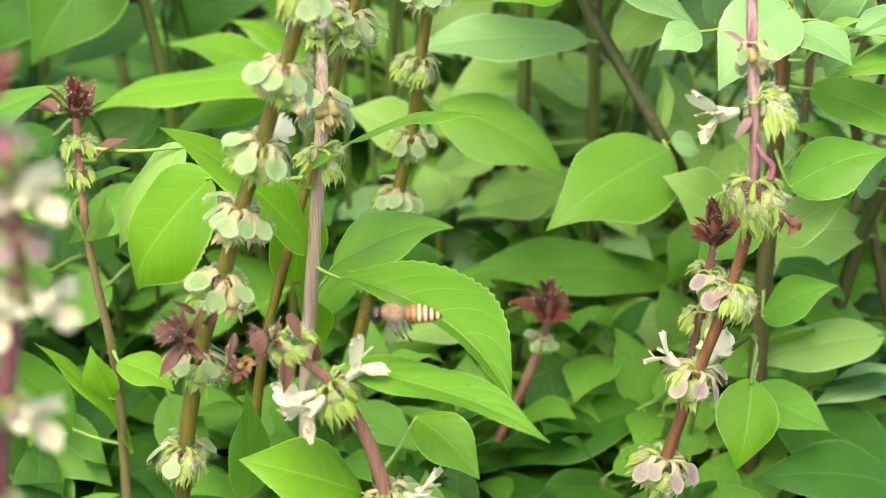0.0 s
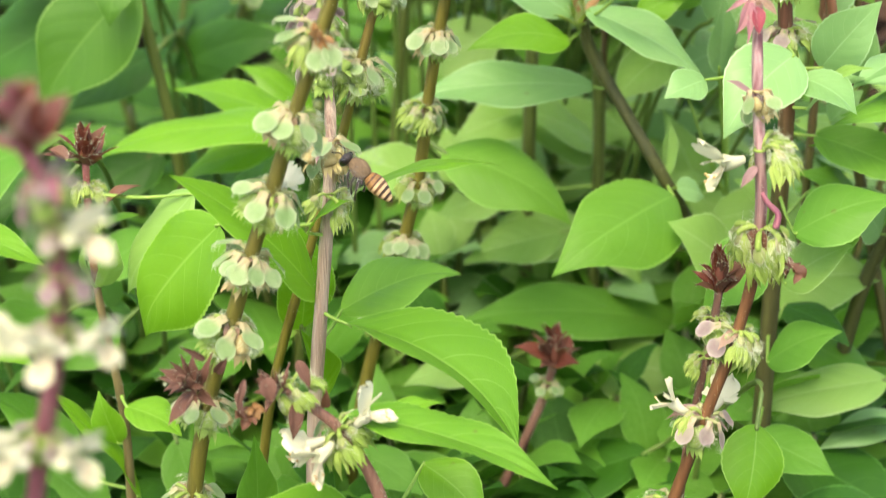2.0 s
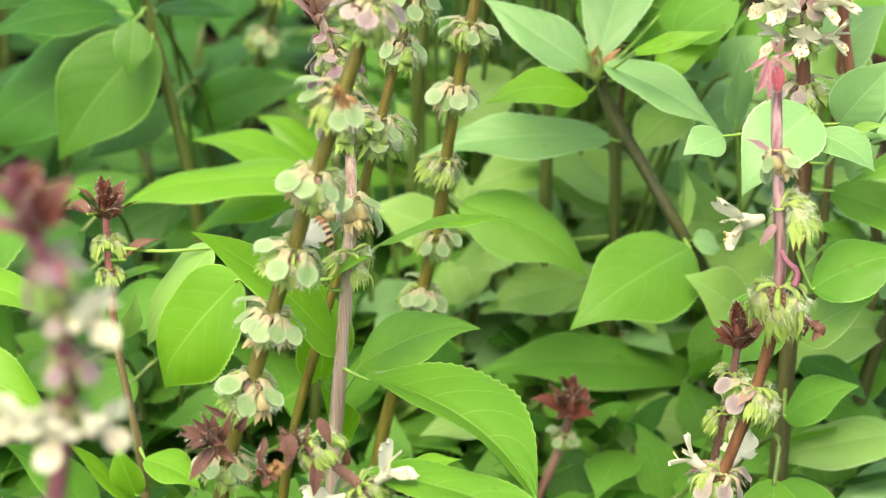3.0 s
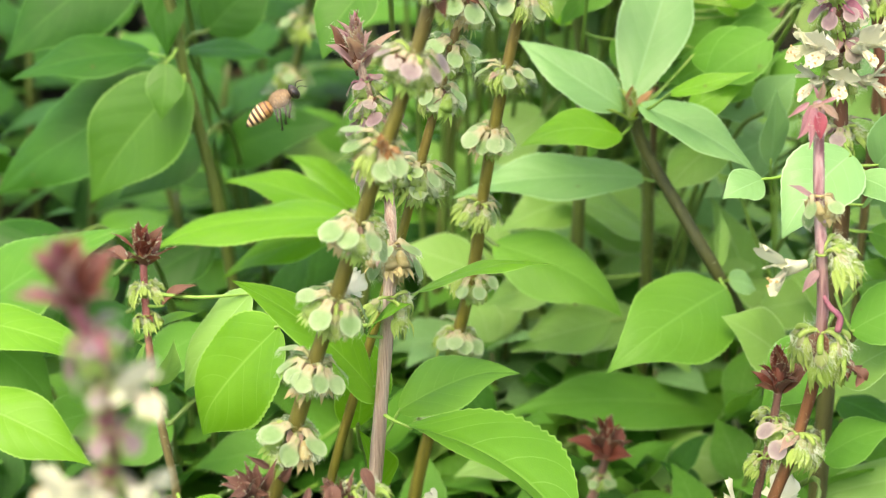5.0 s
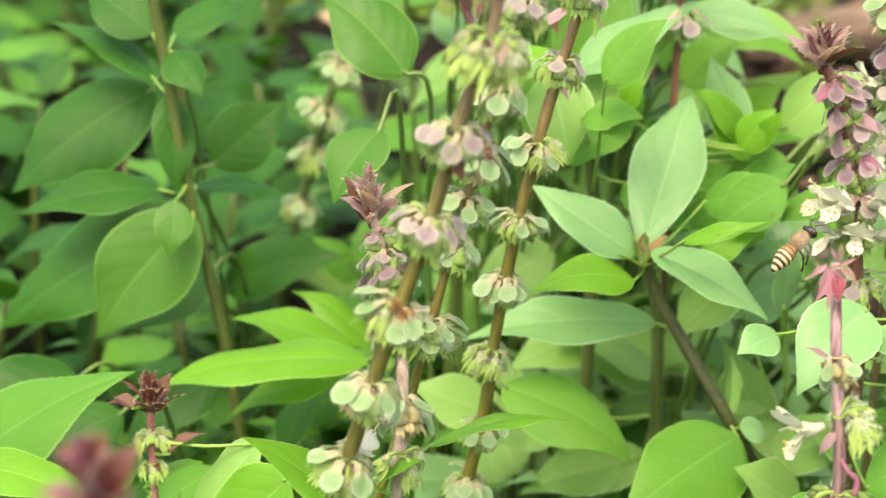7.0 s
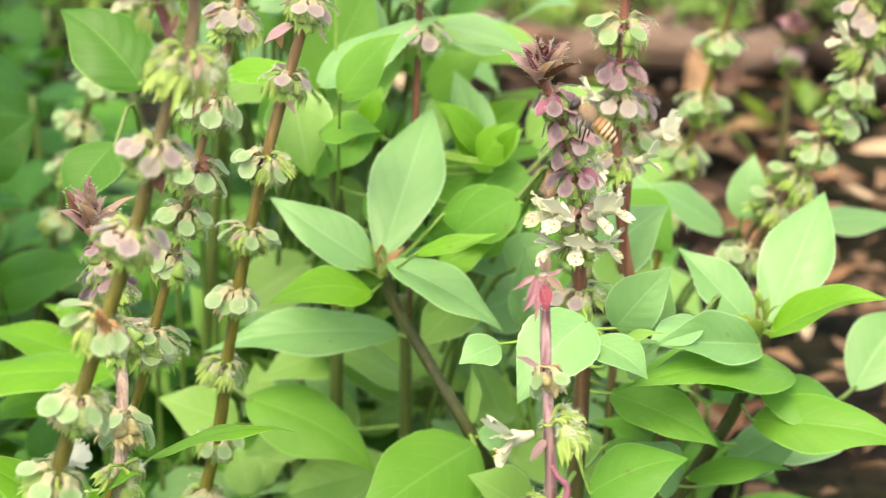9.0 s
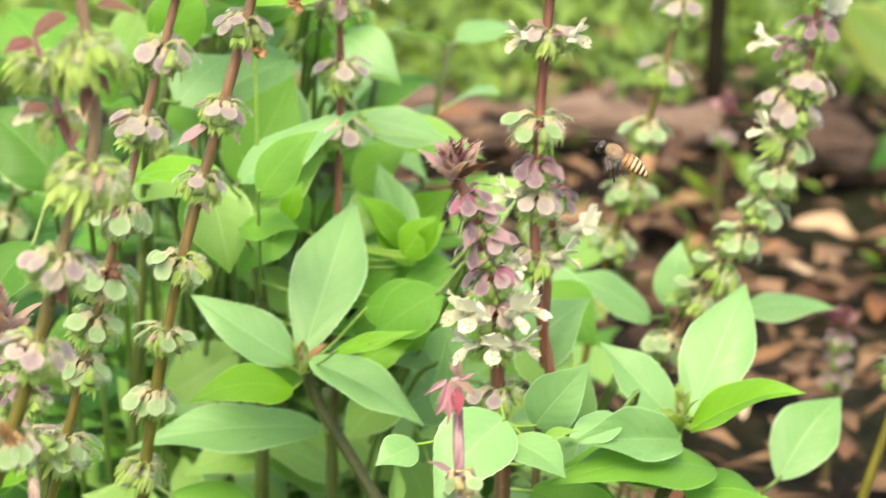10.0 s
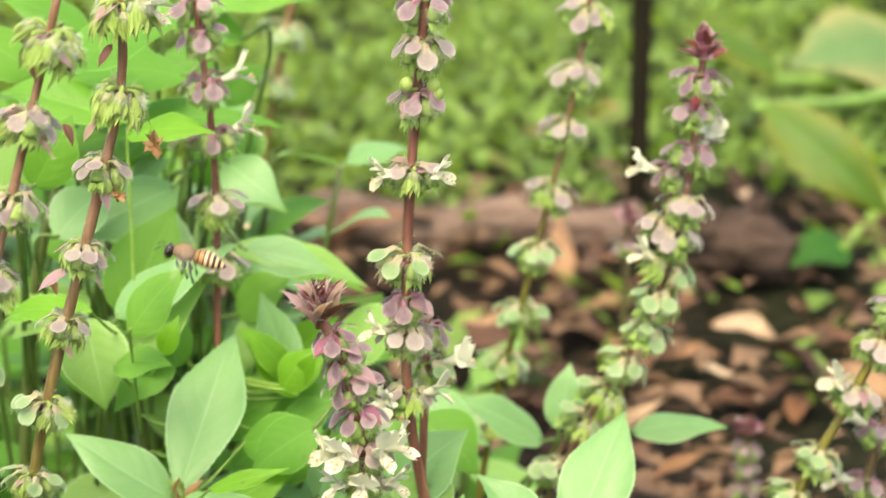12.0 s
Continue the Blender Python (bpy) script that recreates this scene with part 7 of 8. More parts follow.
leaf(flower_spike, (0.0746, 0.3900, 0.0457), (0.0925, 0.3800, 0.0398), 0.0130, (0.08, -0.40, 0.91), 0.06, 0.1, LEAF_MATURE, (0.0749, 0.3950, 0.0457))
leaf(flower_spike, (0.0900, 0.3450, 0.0264), (0.0587, 0.3350, 0.0355), 0.0152, (0.36, -0.34, 0.87), 0.06, 0.1, LEAF_SHADED, None)
leaf(flower_spike, (0.0690, 0.3750, 0.0622), (0.0813, 0.3650, 0.0582), 0.0107, (0.02, -0.35, 0.94), 0.06, 0.1, LEAF_SHADED, (0.0636, 0.3620, 0.0623))
leaf(flower_spike, (0.0721, 0.3750, 0.0877), (0.0873, 0.3700, 0.0822), 0.0111, (0.17, -0.44, 0.88), 0.06, 0.1, LEAF_MATURE, (0.0641, 0.3620, 0.0878))
leaf(mid_stem, (0.0364, 0.4300, 0.0528), (0.0447, 0.4200, 0.0431), 0.0083, (0.16, -0.61, 0.77), 0.05, 0.1, LEAF_PALE, (0.0347, 0.4300, 0.0528))
leaf(mid_stem, (0.0299, 0.4300, 0.0383), (0.0115, 0.4300, 0.0433), 0.0136, (0.22, -0.55, 0.81), 0.05, 0.1, LEAF_PALE, (0.0342, 0.4300, 0.0380))
leaf(mid_stem, (0.0432, 0.4000, 0.0266), (0.0280, 0.4000, 0.0358), 0.0115, (0.42, -0.58, 0.70), 0.05, 0.1, LEAF_PALE, None)
leaf(mid_stem, (0.0250, 0.4600, 0.0700), (0.0454, 0.4600, 0.0635), 0.0140, (0.25, -0.55, 0.80), 0.05, 0.1, LEAF_PALE, None)
leaf(mid_stem, (0.0157, 0.4300, 0.0649), (-0.0025, 0.4300, 0.0583), 0.0116, (-0.28, -0.59, 0.76), 0.05, 0.1, LEAF_PALE, (0.0349, 0.4300, 0.0646))
leaf(left_stem, (-0.0934, 0.4200, 0.0816), (-0.1178, 0.4100, 0.0791), 0.0162, (0.10, -0.47, 0.88), 0.06, 0.1, LEAF_SHADED, None)
leaf(left_stem, (-0.0807, 0.4000, 0.0833), (-0.0998, 0.3900, 0.0771), 0.0137, (-0.01, -0.51, 0.86), 0.06, 0.1, LEAF_SHADED, None)
leaf(left_stem, (-0.0601, 0.3900, 0.0748), (-0.0770, 0.3800, 0.0676), 0.0133, (-0.04, -0.54, 0.84), 0.06, 0.1, LEAF_MATURE, None)
leaf(left_stem, (-0.0752, 0.3800, 0.0845), (-0.0922, 0.3700, 0.0799), 0.0143, (0.01, -0.43, 0.90), 0.06, 0.1, LEAF_SHADED, None)
leaf(left_stem, (-0.0790, 0.3700, 0.0667), (-0.0941, 0.3600, 0.0675), 0.0118, (0.24, -0.29, 0.93), 0.06, 0.1, LEAF_MATURE, None)
leaf(left_stem, (-0.0841, 0.3600, 0.0382), (-0.0677, 0.3500, 0.0279), 0.0130, (0.19, -0.54, 0.82), 0.06, 0.1, LEAF_MATURE, None)
leaf(right_stalk, (0.0705, 0.3620, 0.1060), (0.0908, 0.3520, 0.0998), 0.0108, (0.18, -0.42, 0.88), 0.06, 0.15, LEAF_GREEN, (0.0648, 0.3620, 0.1070))
leaf(right_stalk, (0.0645, 0.3450, 0.0939), (0.0830, 0.3450, 0.1012), 0.0136, (-0.32, -0.51, 0.80), 0.06, 0.1, LEAF_MATURE, (0.0643, 0.3620, 0.0939))
leaf(right_stalk, (0.0641, 0.3500, 0.0807), (0.0754, 0.3450, 0.0913), 0.0102, (-0.72, -0.36, 0.60), 0.06, 0.1, LEAF_PALE, (0.0640, 0.3620, 0.0807))
leaf(right_stalk, (0.0612, 0.3500, 0.1168), (0.0536, 0.3500, 0.1268), 0.0113, (0.56, -0.71, 0.43), 0.06, 0.1, LEAF_PALE, (0.0645, 0.3620, 0.1170))
leaf(right_stalk, (0.0617, 0.3500, 0.0634), (0.0745, 0.3450, 0.0733), 0.0105, (-0.66, -0.36, 0.66), 0.06, 0.1, LEAF_MATURE, (0.0637, 0.3620, 0.0634))
leaf(right_stalk, (0.0603, 0.3500, 0.0468), (0.0744, 0.3400, 0.0435), 0.0116, (-0.04, -0.36, 0.93), 0.06, 0.1, LEAF_MATURE, (0.0634, 0.3620, 0.0467))

# lush leaves behind the white-flowered stalk

lush_back = stalk("thick olive basil stem among lush pale leaves", [(-0.0176, 0.4600, 0.0000), (-0.0108, 0.4600, 0.0749), (-0.0052, 0.4600, 0.1362), (-0.0016, 0.4600, 0.1523), (0.0037, 0.4600, 0.1666), (0.0072, 0.4600, 0.1782)],
    0.00124, 0.00112, STEM_GREEN, "basil stalks")
leaf(lush_back, (0.0326, 0.4700, 0.1883), (-0.0119, 0.4700, 0.1927), 0.0160, (0.09, -0.44, 0.89), 0.06, 0.12, LEAF_MATURE, None)
leaf(lush_back, (0.0320, 0.4900, 0.1736), (-0.0033, 0.4800, 0.1661), 0.0188, (-0.02, -0.55, 0.84), 0.06, 0.12, LEAF_GREEN, None)
leaf(lush_back, (0.0461, 0.5000, 0.1892), (0.0211, 0.5000, 0.1975), 0.0134, (0.25, -0.59, 0.77), 0.06, 0.12, LEAF_GREEN, None)
leaf(lush_back, (0.0289, 0.4700, 0.1625), (0.0047, 0.4600, 0.1540), 0.0169, (-0.02, -0.62, 0.78), 0.06, 0.12, LEAF_MINT_SHEEN, None)
leaf(lush_back, (-0.0194, 0.4100, 0.1536), (-0.0362, 0.4200, 0.1681), 0.0165, (0.40, -0.65, 0.65), 0.06, 0.16, LEAF_HALF_SHADED, None)
leaf(lush_back, (-0.0093, 0.4300, 0.1711), (-0.0315, 0.4400, 0.1828), 0.0140, (0.30, -0.60, 0.75), 0.06, 0.16, LEAF_MATURE, None)
leaf(lush_back, (0.0127, 0.4000, 0.1587), (-0.0069, 0.4100, 0.1551), 0.0062, (0.00, -0.45, 0.90), 0.06, 0.16, LEAF_FRESH, (0.0190, 0.4300, 0.1420))
leaf(lush_back, (0.0189, 0.4400, 0.1865), (-0.0078, 0.4500, 0.1927), 0.0135, (0.20, -0.50, 0.85), 0.06, 0.16, LEAF_GREEN, None)
leaf(lush_back, (0.0203, 0.4300, 0.1862), (0.0388, 0.4200, 0.1893), 0.0080, (0.00, -0.45, 0.90), 0.06, 0.16, LEAF_FRESH, (0.0200, 0.4300, 0.1440))
leaf(lush_back, (0.0079, 0.4500, 0.1972), (0.0334, 0.4500, 0.2062), 0.0150, (-0.30, -0.60, 0.75), 0.06, 0.16, LEAF_MATURE, None)
leaf(lush_back, (0.0007, 0.4300, 0.1760), (0.0097, 0.4300, 0.1913), 0.0120, (0.30, -0.80, 0.40), 0.06, 0.16, LEAF_GREEN, None)
leaf(lush_back, (-0.0048, 0.4200, 0.1513), (0.0109, 0.4100, 0.1570), 0.0075, (0.00, -0.45, 0.90), 0.06, 0.16, LEAF_FRESH, None)
leaf(lush_back, (0.0199, 0.4000, 0.1541), (0.0316, 0.4000, 0.1678), 0.0110, (-0.50, -0.70, 0.50), 0.06, 0.16, LEAF_GREEN, (0.0200, 0.4300, 0.1190))
leaf(lush_back, (-0.0247, 0.4000, 0.1453), (-0.0343, 0.3900, 0.1341), 0.0130, (-0.30, -0.70, 0.60), 0.06, 0.16, LEAF_HALF_SHADED, None)
leaf(lush_back, (0.0184, 0.4250, 0.1389), (0.0356, 0.4300, 0.1536), 0.0125, (-0.50, -0.70, 0.50), 0.06, 0.16, LEAF_PALE, (0.0195, 0.4300, 0.1300))
leaf(lush_back, (0.0161, 0.4100, 0.1434), (0.0279, 0.4000, 0.1468), 0.0080, (0.00, -0.50, 0.86), 0.06, 0.16, LEAF_GREEN, (0.0195, 0.4300, 0.1300))
leaf(lush_back, (0.0255, 0.4200, 0.1412), (0.0292, 0.4200, 0.1499), 0.0050, (-0.20, -0.90, 0.30), 0.06, 0.16, LEAF_FRESH, (0.0195, 0.4300, 0.1290))
leaf(lush_back, (0.0114, 0.4800, 0.1963), (-0.0081, 0.4800, 0.2059), 0.0126, (0.35, -0.61, 0.71), 0.06, 0.12, LEAF_MATURE, None)
leaf(lush_back, (0.0077, 0.4600, 0.1411), (-0.0083, 0.4500, 0.1348), 0.0155, (-0.01, -0.52, 0.85), 0.06, 0.12, LEAF_PALE, (-0.0035, 0.4600, 0.1436))
leaf(lush_back, (0.0418, 0.4600, 0.1340), (0.0550, 0.4600, 0.1444), 0.0115, (-0.44, -0.71, 0.55), 0.06, 0.12, LEAF_GREEN, None)
leaf(lush_back, (0.0301, 0.4400, 0.1315), (0.0208, 0.4400, 0.1425), 0.0109, (0.43, -0.83, 0.36), 0.06, 0.12, LEAF_MATURE, (0.0367, 0.4300, 0.1313))
leaf(lush_back, (0.0518, 0.4600, 0.1223), (0.0651, 0.4600, 0.1328), 0.0101, (-0.44, -0.71, 0.55), 0.06, 0.12, LEAF_FRESH, None)
leaf(lush_back, (0.0357, 0.4300, 0.1194), (0.0506, 0.4300, 0.1266), 0.0125, (-0.32, -0.67, 0.67), 0.06, 0.12, LEAF_MATURE, None)
leaf(lush_back, (0.0722, 0.4000, 0.1153), (0.0875, 0.4000, 0.1297), 0.0153, (-0.47, -0.73, 0.50), 0.06, 0.12, LEAF_MINT_SHEEN, (0.0769, 0.3950, 0.1152))
leaf(lush_back, (0.0259, 0.4200, 0.1253), (0.0398, 0.4100, 0.1186), 0.0105, (-0.07, -0.62, 0.78), 0.06, 0.12, LEAF_MATURE, (0.0197, 0.4300, 0.1240))
bud(tall_c, (0.0272, 0.3720, 0.2008), (0, 0, 1), 0.0027, "amber", 3, "withered orange petals", 40, 5)
bud(tall_c, (0.0203, 0.3720, 0.1916), (0, 0, 1), 0.0025, "amber", 3, "withered orange petals", 40, 5)
bud(tall_a, (-0.0197, 0.2950, 0.1549), (0, 0, 1), 0.0018, "amber", 3, "withered orange petals", 40, 5)

# pale leaves that close the gaps of the middle ground
leaf(mid_stem, (0.0388, 0.4600, 0.0586), (0.0127, 0.4550, 0.0736), 0.0172, (0.49, -0.58, 0.66), 0.06, 0.1, LEAF_PALE, None)
leaf(mid_stem, (0.0411, 0.4700, 0.0666), (0.0538, 0.4600, 0.0567), 0.0163, (0.11, -0.62, 0.77), 0.06, 0.1, LEAF_PALE, None)
leaf(mid_stem, (0.0332, 0.4300, 0.0542), (0.0031, 0.4200, 0.0510), 0.0152, (0.11, -0.58, 0.81), 0.06, 0.1, LEAF_PALE, None)
leaf(mid_stem, (0.0598, 0.4200, 0.0597), (0.0786, 0.4150, 0.0654), 0.0131, (-0.37, -0.54, 0.76), 0.06, 0.1, LEAF_PALE, (0.0594, 0.4096, 0.0502))
leaf(mid_stem, (0.0141, 0.4800, 0.0847), (-0.0069, 0.4750, 0.0738), 0.0153, (-0.20, -0.68, 0.70), 0.06, 0.1, LEAF_PALE, None)
leaf(mid_stem, (0.0581, 0.3750, 0.0712), (0.0439, 0.3700, 0.0846), 0.0143, (0.66, -0.56, 0.50), 0.06, 0.1, LEAF_PALE, (0.0638, 0.3620, 0.0711))
leaf(mid_stem, (0.0653, 0.4400, 0.0934), (0.0471, 0.4400, 0.1056), 0.0131, (0.43, -0.64, 0.64), 0.06, 0.1, LEAF_PALE, None)
leaf(mid_stem, (0.0739, 0.4600, 0.0903), (0.0641, 0.4600, 0.1033), 0.0132, (0.54, -0.74, 0.41), 0.06, 0.1, LEAF_PALE, None)
leaf(mid_stem, (-0.0056, 0.4800, 0.0623), (-0.0151, 0.4800, 0.0794), 0.0122, (0.53, -0.79, 0.29), 0.06, 0.1, LEAF_PALE, None)
leaf(mid_stem, (0.0229, 0.4500, 0.0757), (0.0015, 0.4400, 0.0723), 0.0131, (0.13, -0.56, 0.82), 0.06, 0.1, LEAF_PALE, None)
leaf(mid_stem, (0.0612, 0.4400, 0.0680), (0.0471, 0.4300, 0.0647), 0.0126, (0.18, -0.52, 0.84), 0.06, 0.1, LEAF_PALE, None)
leaf(mid_stem, (0.0301, 0.4900, 0.0923), (0.0147, 0.4900, 0.1016), 0.0128, (0.40, -0.63, 0.66), 0.06, 0.1, LEAF_PALE, None)
leaf(mid_stem, (-0.0030, 0.4200, 0.0711), (-0.0203, 0.4200, 0.0785), 0.0130, (0.31, -0.61, 0.73), 0.06, 0.1, LEAF_PALE, None)
leaf(lush_back, (0.0643, 0.4500, 0.1257), (0.0817, 0.4500, 0.1386), 0.0133, (-0.41, -0.72, 0.56), 0.06, 0.12, LEAF_PALE, None)
leaf(lush_back, (0.0503, 0.4200, 0.1321), (0.0572, 0.4200, 0.1414), 0.0088, (-0.47, -0.81, 0.35), 0.06, 0.12, LEAF_FRESH, (0.0367, 0.4300, 0.1324))
leaf(lush_back, (0.0413, 0.4400, 0.1160), (0.0536, 0.4400, 0.1283), 0.0108, (-0.46, -0.76, 0.46), 0.06, 0.12, LEAF_MATURE, (0.0363, 0.4300, 0.1161))
leaf(lush_back, (0.0562, 0.4000, 0.1321), (0.0422, 0.4000, 0.1222), 0.0127, (-0.40, -0.72, 0.57), 0.06, 0.12, LEAF_MATURE, None)
leaf(lush_back, (0.0785, 0.4200, 0.1240), (0.0912, 0.4100, 0.1147), 0.0171, (0.01, -0.68, 0.74), 0.06, 0.12, LEAF_GREEN, None)
leaf(lush_back, (0.0770, 0.4500, 0.1181), (0.0979, 0.4400, 0.1073), 0.0131, (0.05, -0.69, 0.73), 0.06, 0.12, LEAF_MINT_SHEEN, None)
leaf(lush_back, (0.0397, 0.4000, 0.1166), (0.0514, 0.4000, 0.1217), 0.0078, (-0.29, -0.68, 0.68), 0.06, 0.12, LEAF_FRESH, (0.0289, 0.4000, 0.1143))
leaf(lush_back, (0.0461, 0.4200, 0.1126), (0.0620, 0.4200, 0.1217), 0.0121, (-0.35, -0.69, 0.63), 0.06, 0.12, LEAF_MATURE, (0.0363, 0.4300, 0.1128))
leaf(lush_back, (0.0495, 0.4600, 0.1336), (0.0425, 0.4500, 0.1241), 0.0104, (-0.04, -0.67, 0.74), 0.06, 0.12, LEAF_PALE, None)
leaf(lush_back, (0.0616, 0.4300, 0.1260), (0.0479, 0.4300, 0.1187), 0.0110, (-0.34, -0.69, 0.64), 0.06, 0.12, LEAF_MATURE, None)

# more leaves of the lush plants
leaf(lush_back, (0.0084, 0.5000, 0.1797), (-0.0173, 0.4960, 0.1862), 0.0108, (0.28, -0.63, 0.73), 0.06, 0.12, LEAF_GREEN, None)
leaf(lush_back, (0.0159, 0.5100, 0.1734), (-0.0051, 0.5060, 0.1828), 0.0095, (0.41, -0.63, 0.66), 0.06, 0.12, LEAF_MATURE, None)
leaf(lush_back, (0.0282, 0.4900, 0.1720), (0.0145, 0.4860, 0.1612), 0.0128, (-0.26, -0.75, 0.61), 0.06, 0.12, LEAF_GREEN, None)
leaf(lush_back, (-0.0011, 0.4700, 0.1483), (0.0149, 0.4660, 0.1591), 0.0146, (-0.54, -0.63, 0.56), 0.06, 0.12, LEAF_GREEN, (-0.0024, 0.4600, 0.1486))
leaf(lush_back, (0.0436, 0.4500, 0.1536), (0.0633, 0.4460, 0.1485), 0.0087, (0.06, -0.66, 0.75), 0.06, 0.12, LEAF_MINT_SHEEN, None)
leaf(lush_back, (-0.0057, 0.5000, 0.1662), (-0.0124, 0.4960, 0.1521), 0.0110, (-0.26, -0.89, 0.38), 0.06, 0.12, LEAF_PALE, None)
leaf(lush_back, (-0.0125, 0.5000, 0.1451), (-0.0208, 0.4960, 0.1552), 0.0125, (0.69, -0.65, 0.31), 0.06, 0.12, LEAF_GREEN, None)
leaf(lush_back, (0.0123, 0.4800, 0.1651), (0.0262, 0.4760, 0.1719), 0.0072, (-0.48, -0.60, 0.64), 0.06, 0.12, LEAF_MATURE, None)
leaf(lush_back, (0.0185, 0.4800, 0.1601), (0.0283, 0.4760, 0.1675), 0.0075, (-0.63, -0.57, 0.52), 0.06, 0.12, LEAF_MINT_SHEEN, None)
leaf(lush_back, (0.0323, 0.4900, 0.1587), (0.0438, 0.4860, 0.1671), 0.0122, (-0.60, -0.60, 0.53), 0.06, 0.12, LEAF_MATURE, None)
leaf(lush_back, (-0.0175, 0.5100, 0.1723), (-0.0082, 0.5060, 0.1646), 0.0122, (0.19, -0.76, 0.62), 0.06, 0.12, LEAF_GREEN, None)
leaf(lush_back, (0.0052, 0.5000, 0.1694), (-0.0106, 0.4960, 0.1778), 0.0109, (0.49, -0.62, 0.62), 0.06, 0.12, LEAF_MATURE, None)
leaf(lush_back, (0.0256, 0.5200, 0.1785), (0.0082, 0.5160, 0.1863), 0.0113, (0.44, -0.62, 0.66), 0.06, 0.12, LEAF_GREEN, None)
leaf(lush_back, (0.0389, 0.5200, 0.1802), (0.0235, 0.5160, 0.1759), 0.0125, (-0.04, -0.65, 0.76), 0.06, 0.12, LEAF_MATURE, None)
leaf(lush_back, (0.0407, 0.5200, 0.1693), (0.0521, 0.5160, 0.1787), 0.0111, (-0.62, -0.61, 0.49), 0.06, 0.12, LEAF_MATURE, None)
leaf(lush_back, (0.0058, 0.4200, 0.1488), (0.0137, 0.4160, 0.1307), 0.0117, (0.25, -0.92, 0.31), 0.06, 0.12, LEAF_GREEN, (0.0181, 0.4300, 0.1413))
leaf(lush_back, (0.0146, 0.4500, 0.1201), (0.0268, 0.4460, 0.1320), 0.0113, (-0.63, -0.65, 0.42), 0.06, 0.12, LEAF_FRESH, None)
leaf(lush_back, (0.0205, 0.4400, 0.1340), (0.0167, 0.4360, 0.1507), 0.0056, (0.35, -0.92, -0.14), 0.06, 0.12, LEAF_FRESH, (0.0177, 0.4300, 0.1334))
leaf(lush_back, (0.0198, 0.4700, 0.1279), (0.0340, 0.4660, 0.1393), 0.0133, (-0.58, -0.64, 0.50), 0.06, 0.12, LEAF_MINT_SHEEN, None)
leaf(lush_back, (0.0521, 0.4300, 0.1312), (0.0424, 0.4260, 0.1443), 0.0077, (0.65, -0.71, 0.27), 0.06, 0.12, LEAF_FRESH, (0.0367, 0.4300, 0.1315))
leaf(lush_back, (0.0534, 0.4200, 0.1326), (0.0582, 0.4160, 0.1423), 0.0051, (-0.73, -0.67, 0.09), 0.06, 0.12, LEAF_FRESH, (0.0367, 0.4300, 0.1330))
leaf(lush_back, (0.0533, 0.4500, 0.1098), (0.0505, 0.4460, 0.1357), 0.0083, (0.14, -0.98, -0.14), 0.06, 0.12, LEAF_PALE, None)
leaf(lush_back, (0.0415, 0.4100, 0.1246), (0.0584, 0.4060, 0.1287), 0.0122, (-0.32, -0.60, 0.73), 0.06, 0.12, LEAF_MATURE, (0.0285, 0.4000, 0.1162))
leaf(lush_back, (0.0341, 0.3850, 0.1263), (0.0502, 0.3810, 0.1322), 0.0038, (-0.40, -0.60, 0.69), 0.06, 0.12, LEAF_FRESH, (0.0285, 0.4000, 0.1162))
leaf(lush_back, (-0.0108, 0.4700, 0.1370), (-0.0017, 0.4660, 0.1353), 0.0090, (-0.12, -0.60, 0.79), 0.06, 0.12, LEAF_FRESH, (-0.0052, 0.4600, 0.1362))
leaf(lush_back, (-0.0001, 0.4800, 0.1314), (-0.0085, 0.4760, 0.1389), 0.0123, (0.68, -0.57, 0.46), 0.06, 0.12, LEAF_GREEN, None)
leaf(pale_shoot, (0.1023, 0.3720, 0.1008), (0.0761, 0.3670, 0.1088), 0.0156, (0.32, -0.25, 0.91), 0.07, 0.15, LEAF_MATURE, (0.1012, 0.3760, 0.1009))
leaf(pale_shoot, (0.0998, 0.3660, 0.0972), (0.1275, 0.3520, 0.0996), 0.0128, (-0.10, -0.40, 0.91), 0.07, 0.20, LEAF_GREEN, (0.1000, 0.3780, 0.0950), 0.8)
leaf(pale_shoot, (0.0744, 0.3720, 0.1001), (0.0934, 0.3670, 0.0926), 0.0106, (0.22, -0.46, 0.86), 0.07, 0.15, LEAF_MATURE, (0.0809, 0.3839, 0.1024))
leaf(pale_shoot, (0.0974, 0.3780, 0.0795), (0.1166, 0.3730, 0.0933), 0.0131, (-0.59, -0.47, 0.65), 0.07, 0.15, LEAF_MINT_SHEEN, (0.0968, 0.3760, 0.0797))
leaf(pale_shoot, (0.0881, 0.3700, 0.0825), (0.1082, 0.3650, 0.0876), 0.0073, (-0.30, -0.28, 0.91), 0.07, 0.15, LEAF_MATURE, (0.0968, 0.3760, 0.0796))
leaf(pale_shoot, (0.0810, 0.3860, 0.1070), (0.0839, 0.3810, 0.1241), 0.0102, (-0.29, -0.93, -0.22), 0.07, 0.15, LEAF_MINT_SHEEN, (0.0799, 0.3837, 0.1066))
leaf(pale_shoot, (0.0770, 0.3800, 0.1007), (0.0819, 0.3750, 0.1097), 0.0083, (-0.89, -0.36, 0.28), 0.07, 0.15, LEAF_MINT_SHEEN, (0.0810, 0.3839, 0.1019))
leaf(pale_shoot, (0.0818, 0.3780, 0.1095), (0.0847, 0.3730, 0.1160), 0.0045, (-0.80, 0.24, 0.54), 0.07, 0.15, LEAF_FRESH, None)
leaf(pale_shoot, (0.0865, 0.3700, 0.0806), (0.0770, 0.3650, 0.0939), 0.0108, (0.77, -0.54, 0.35), 0.07, 0.15, LEAF_MINT_SHEEN, (0.0960, 0.3760, 0.0774))
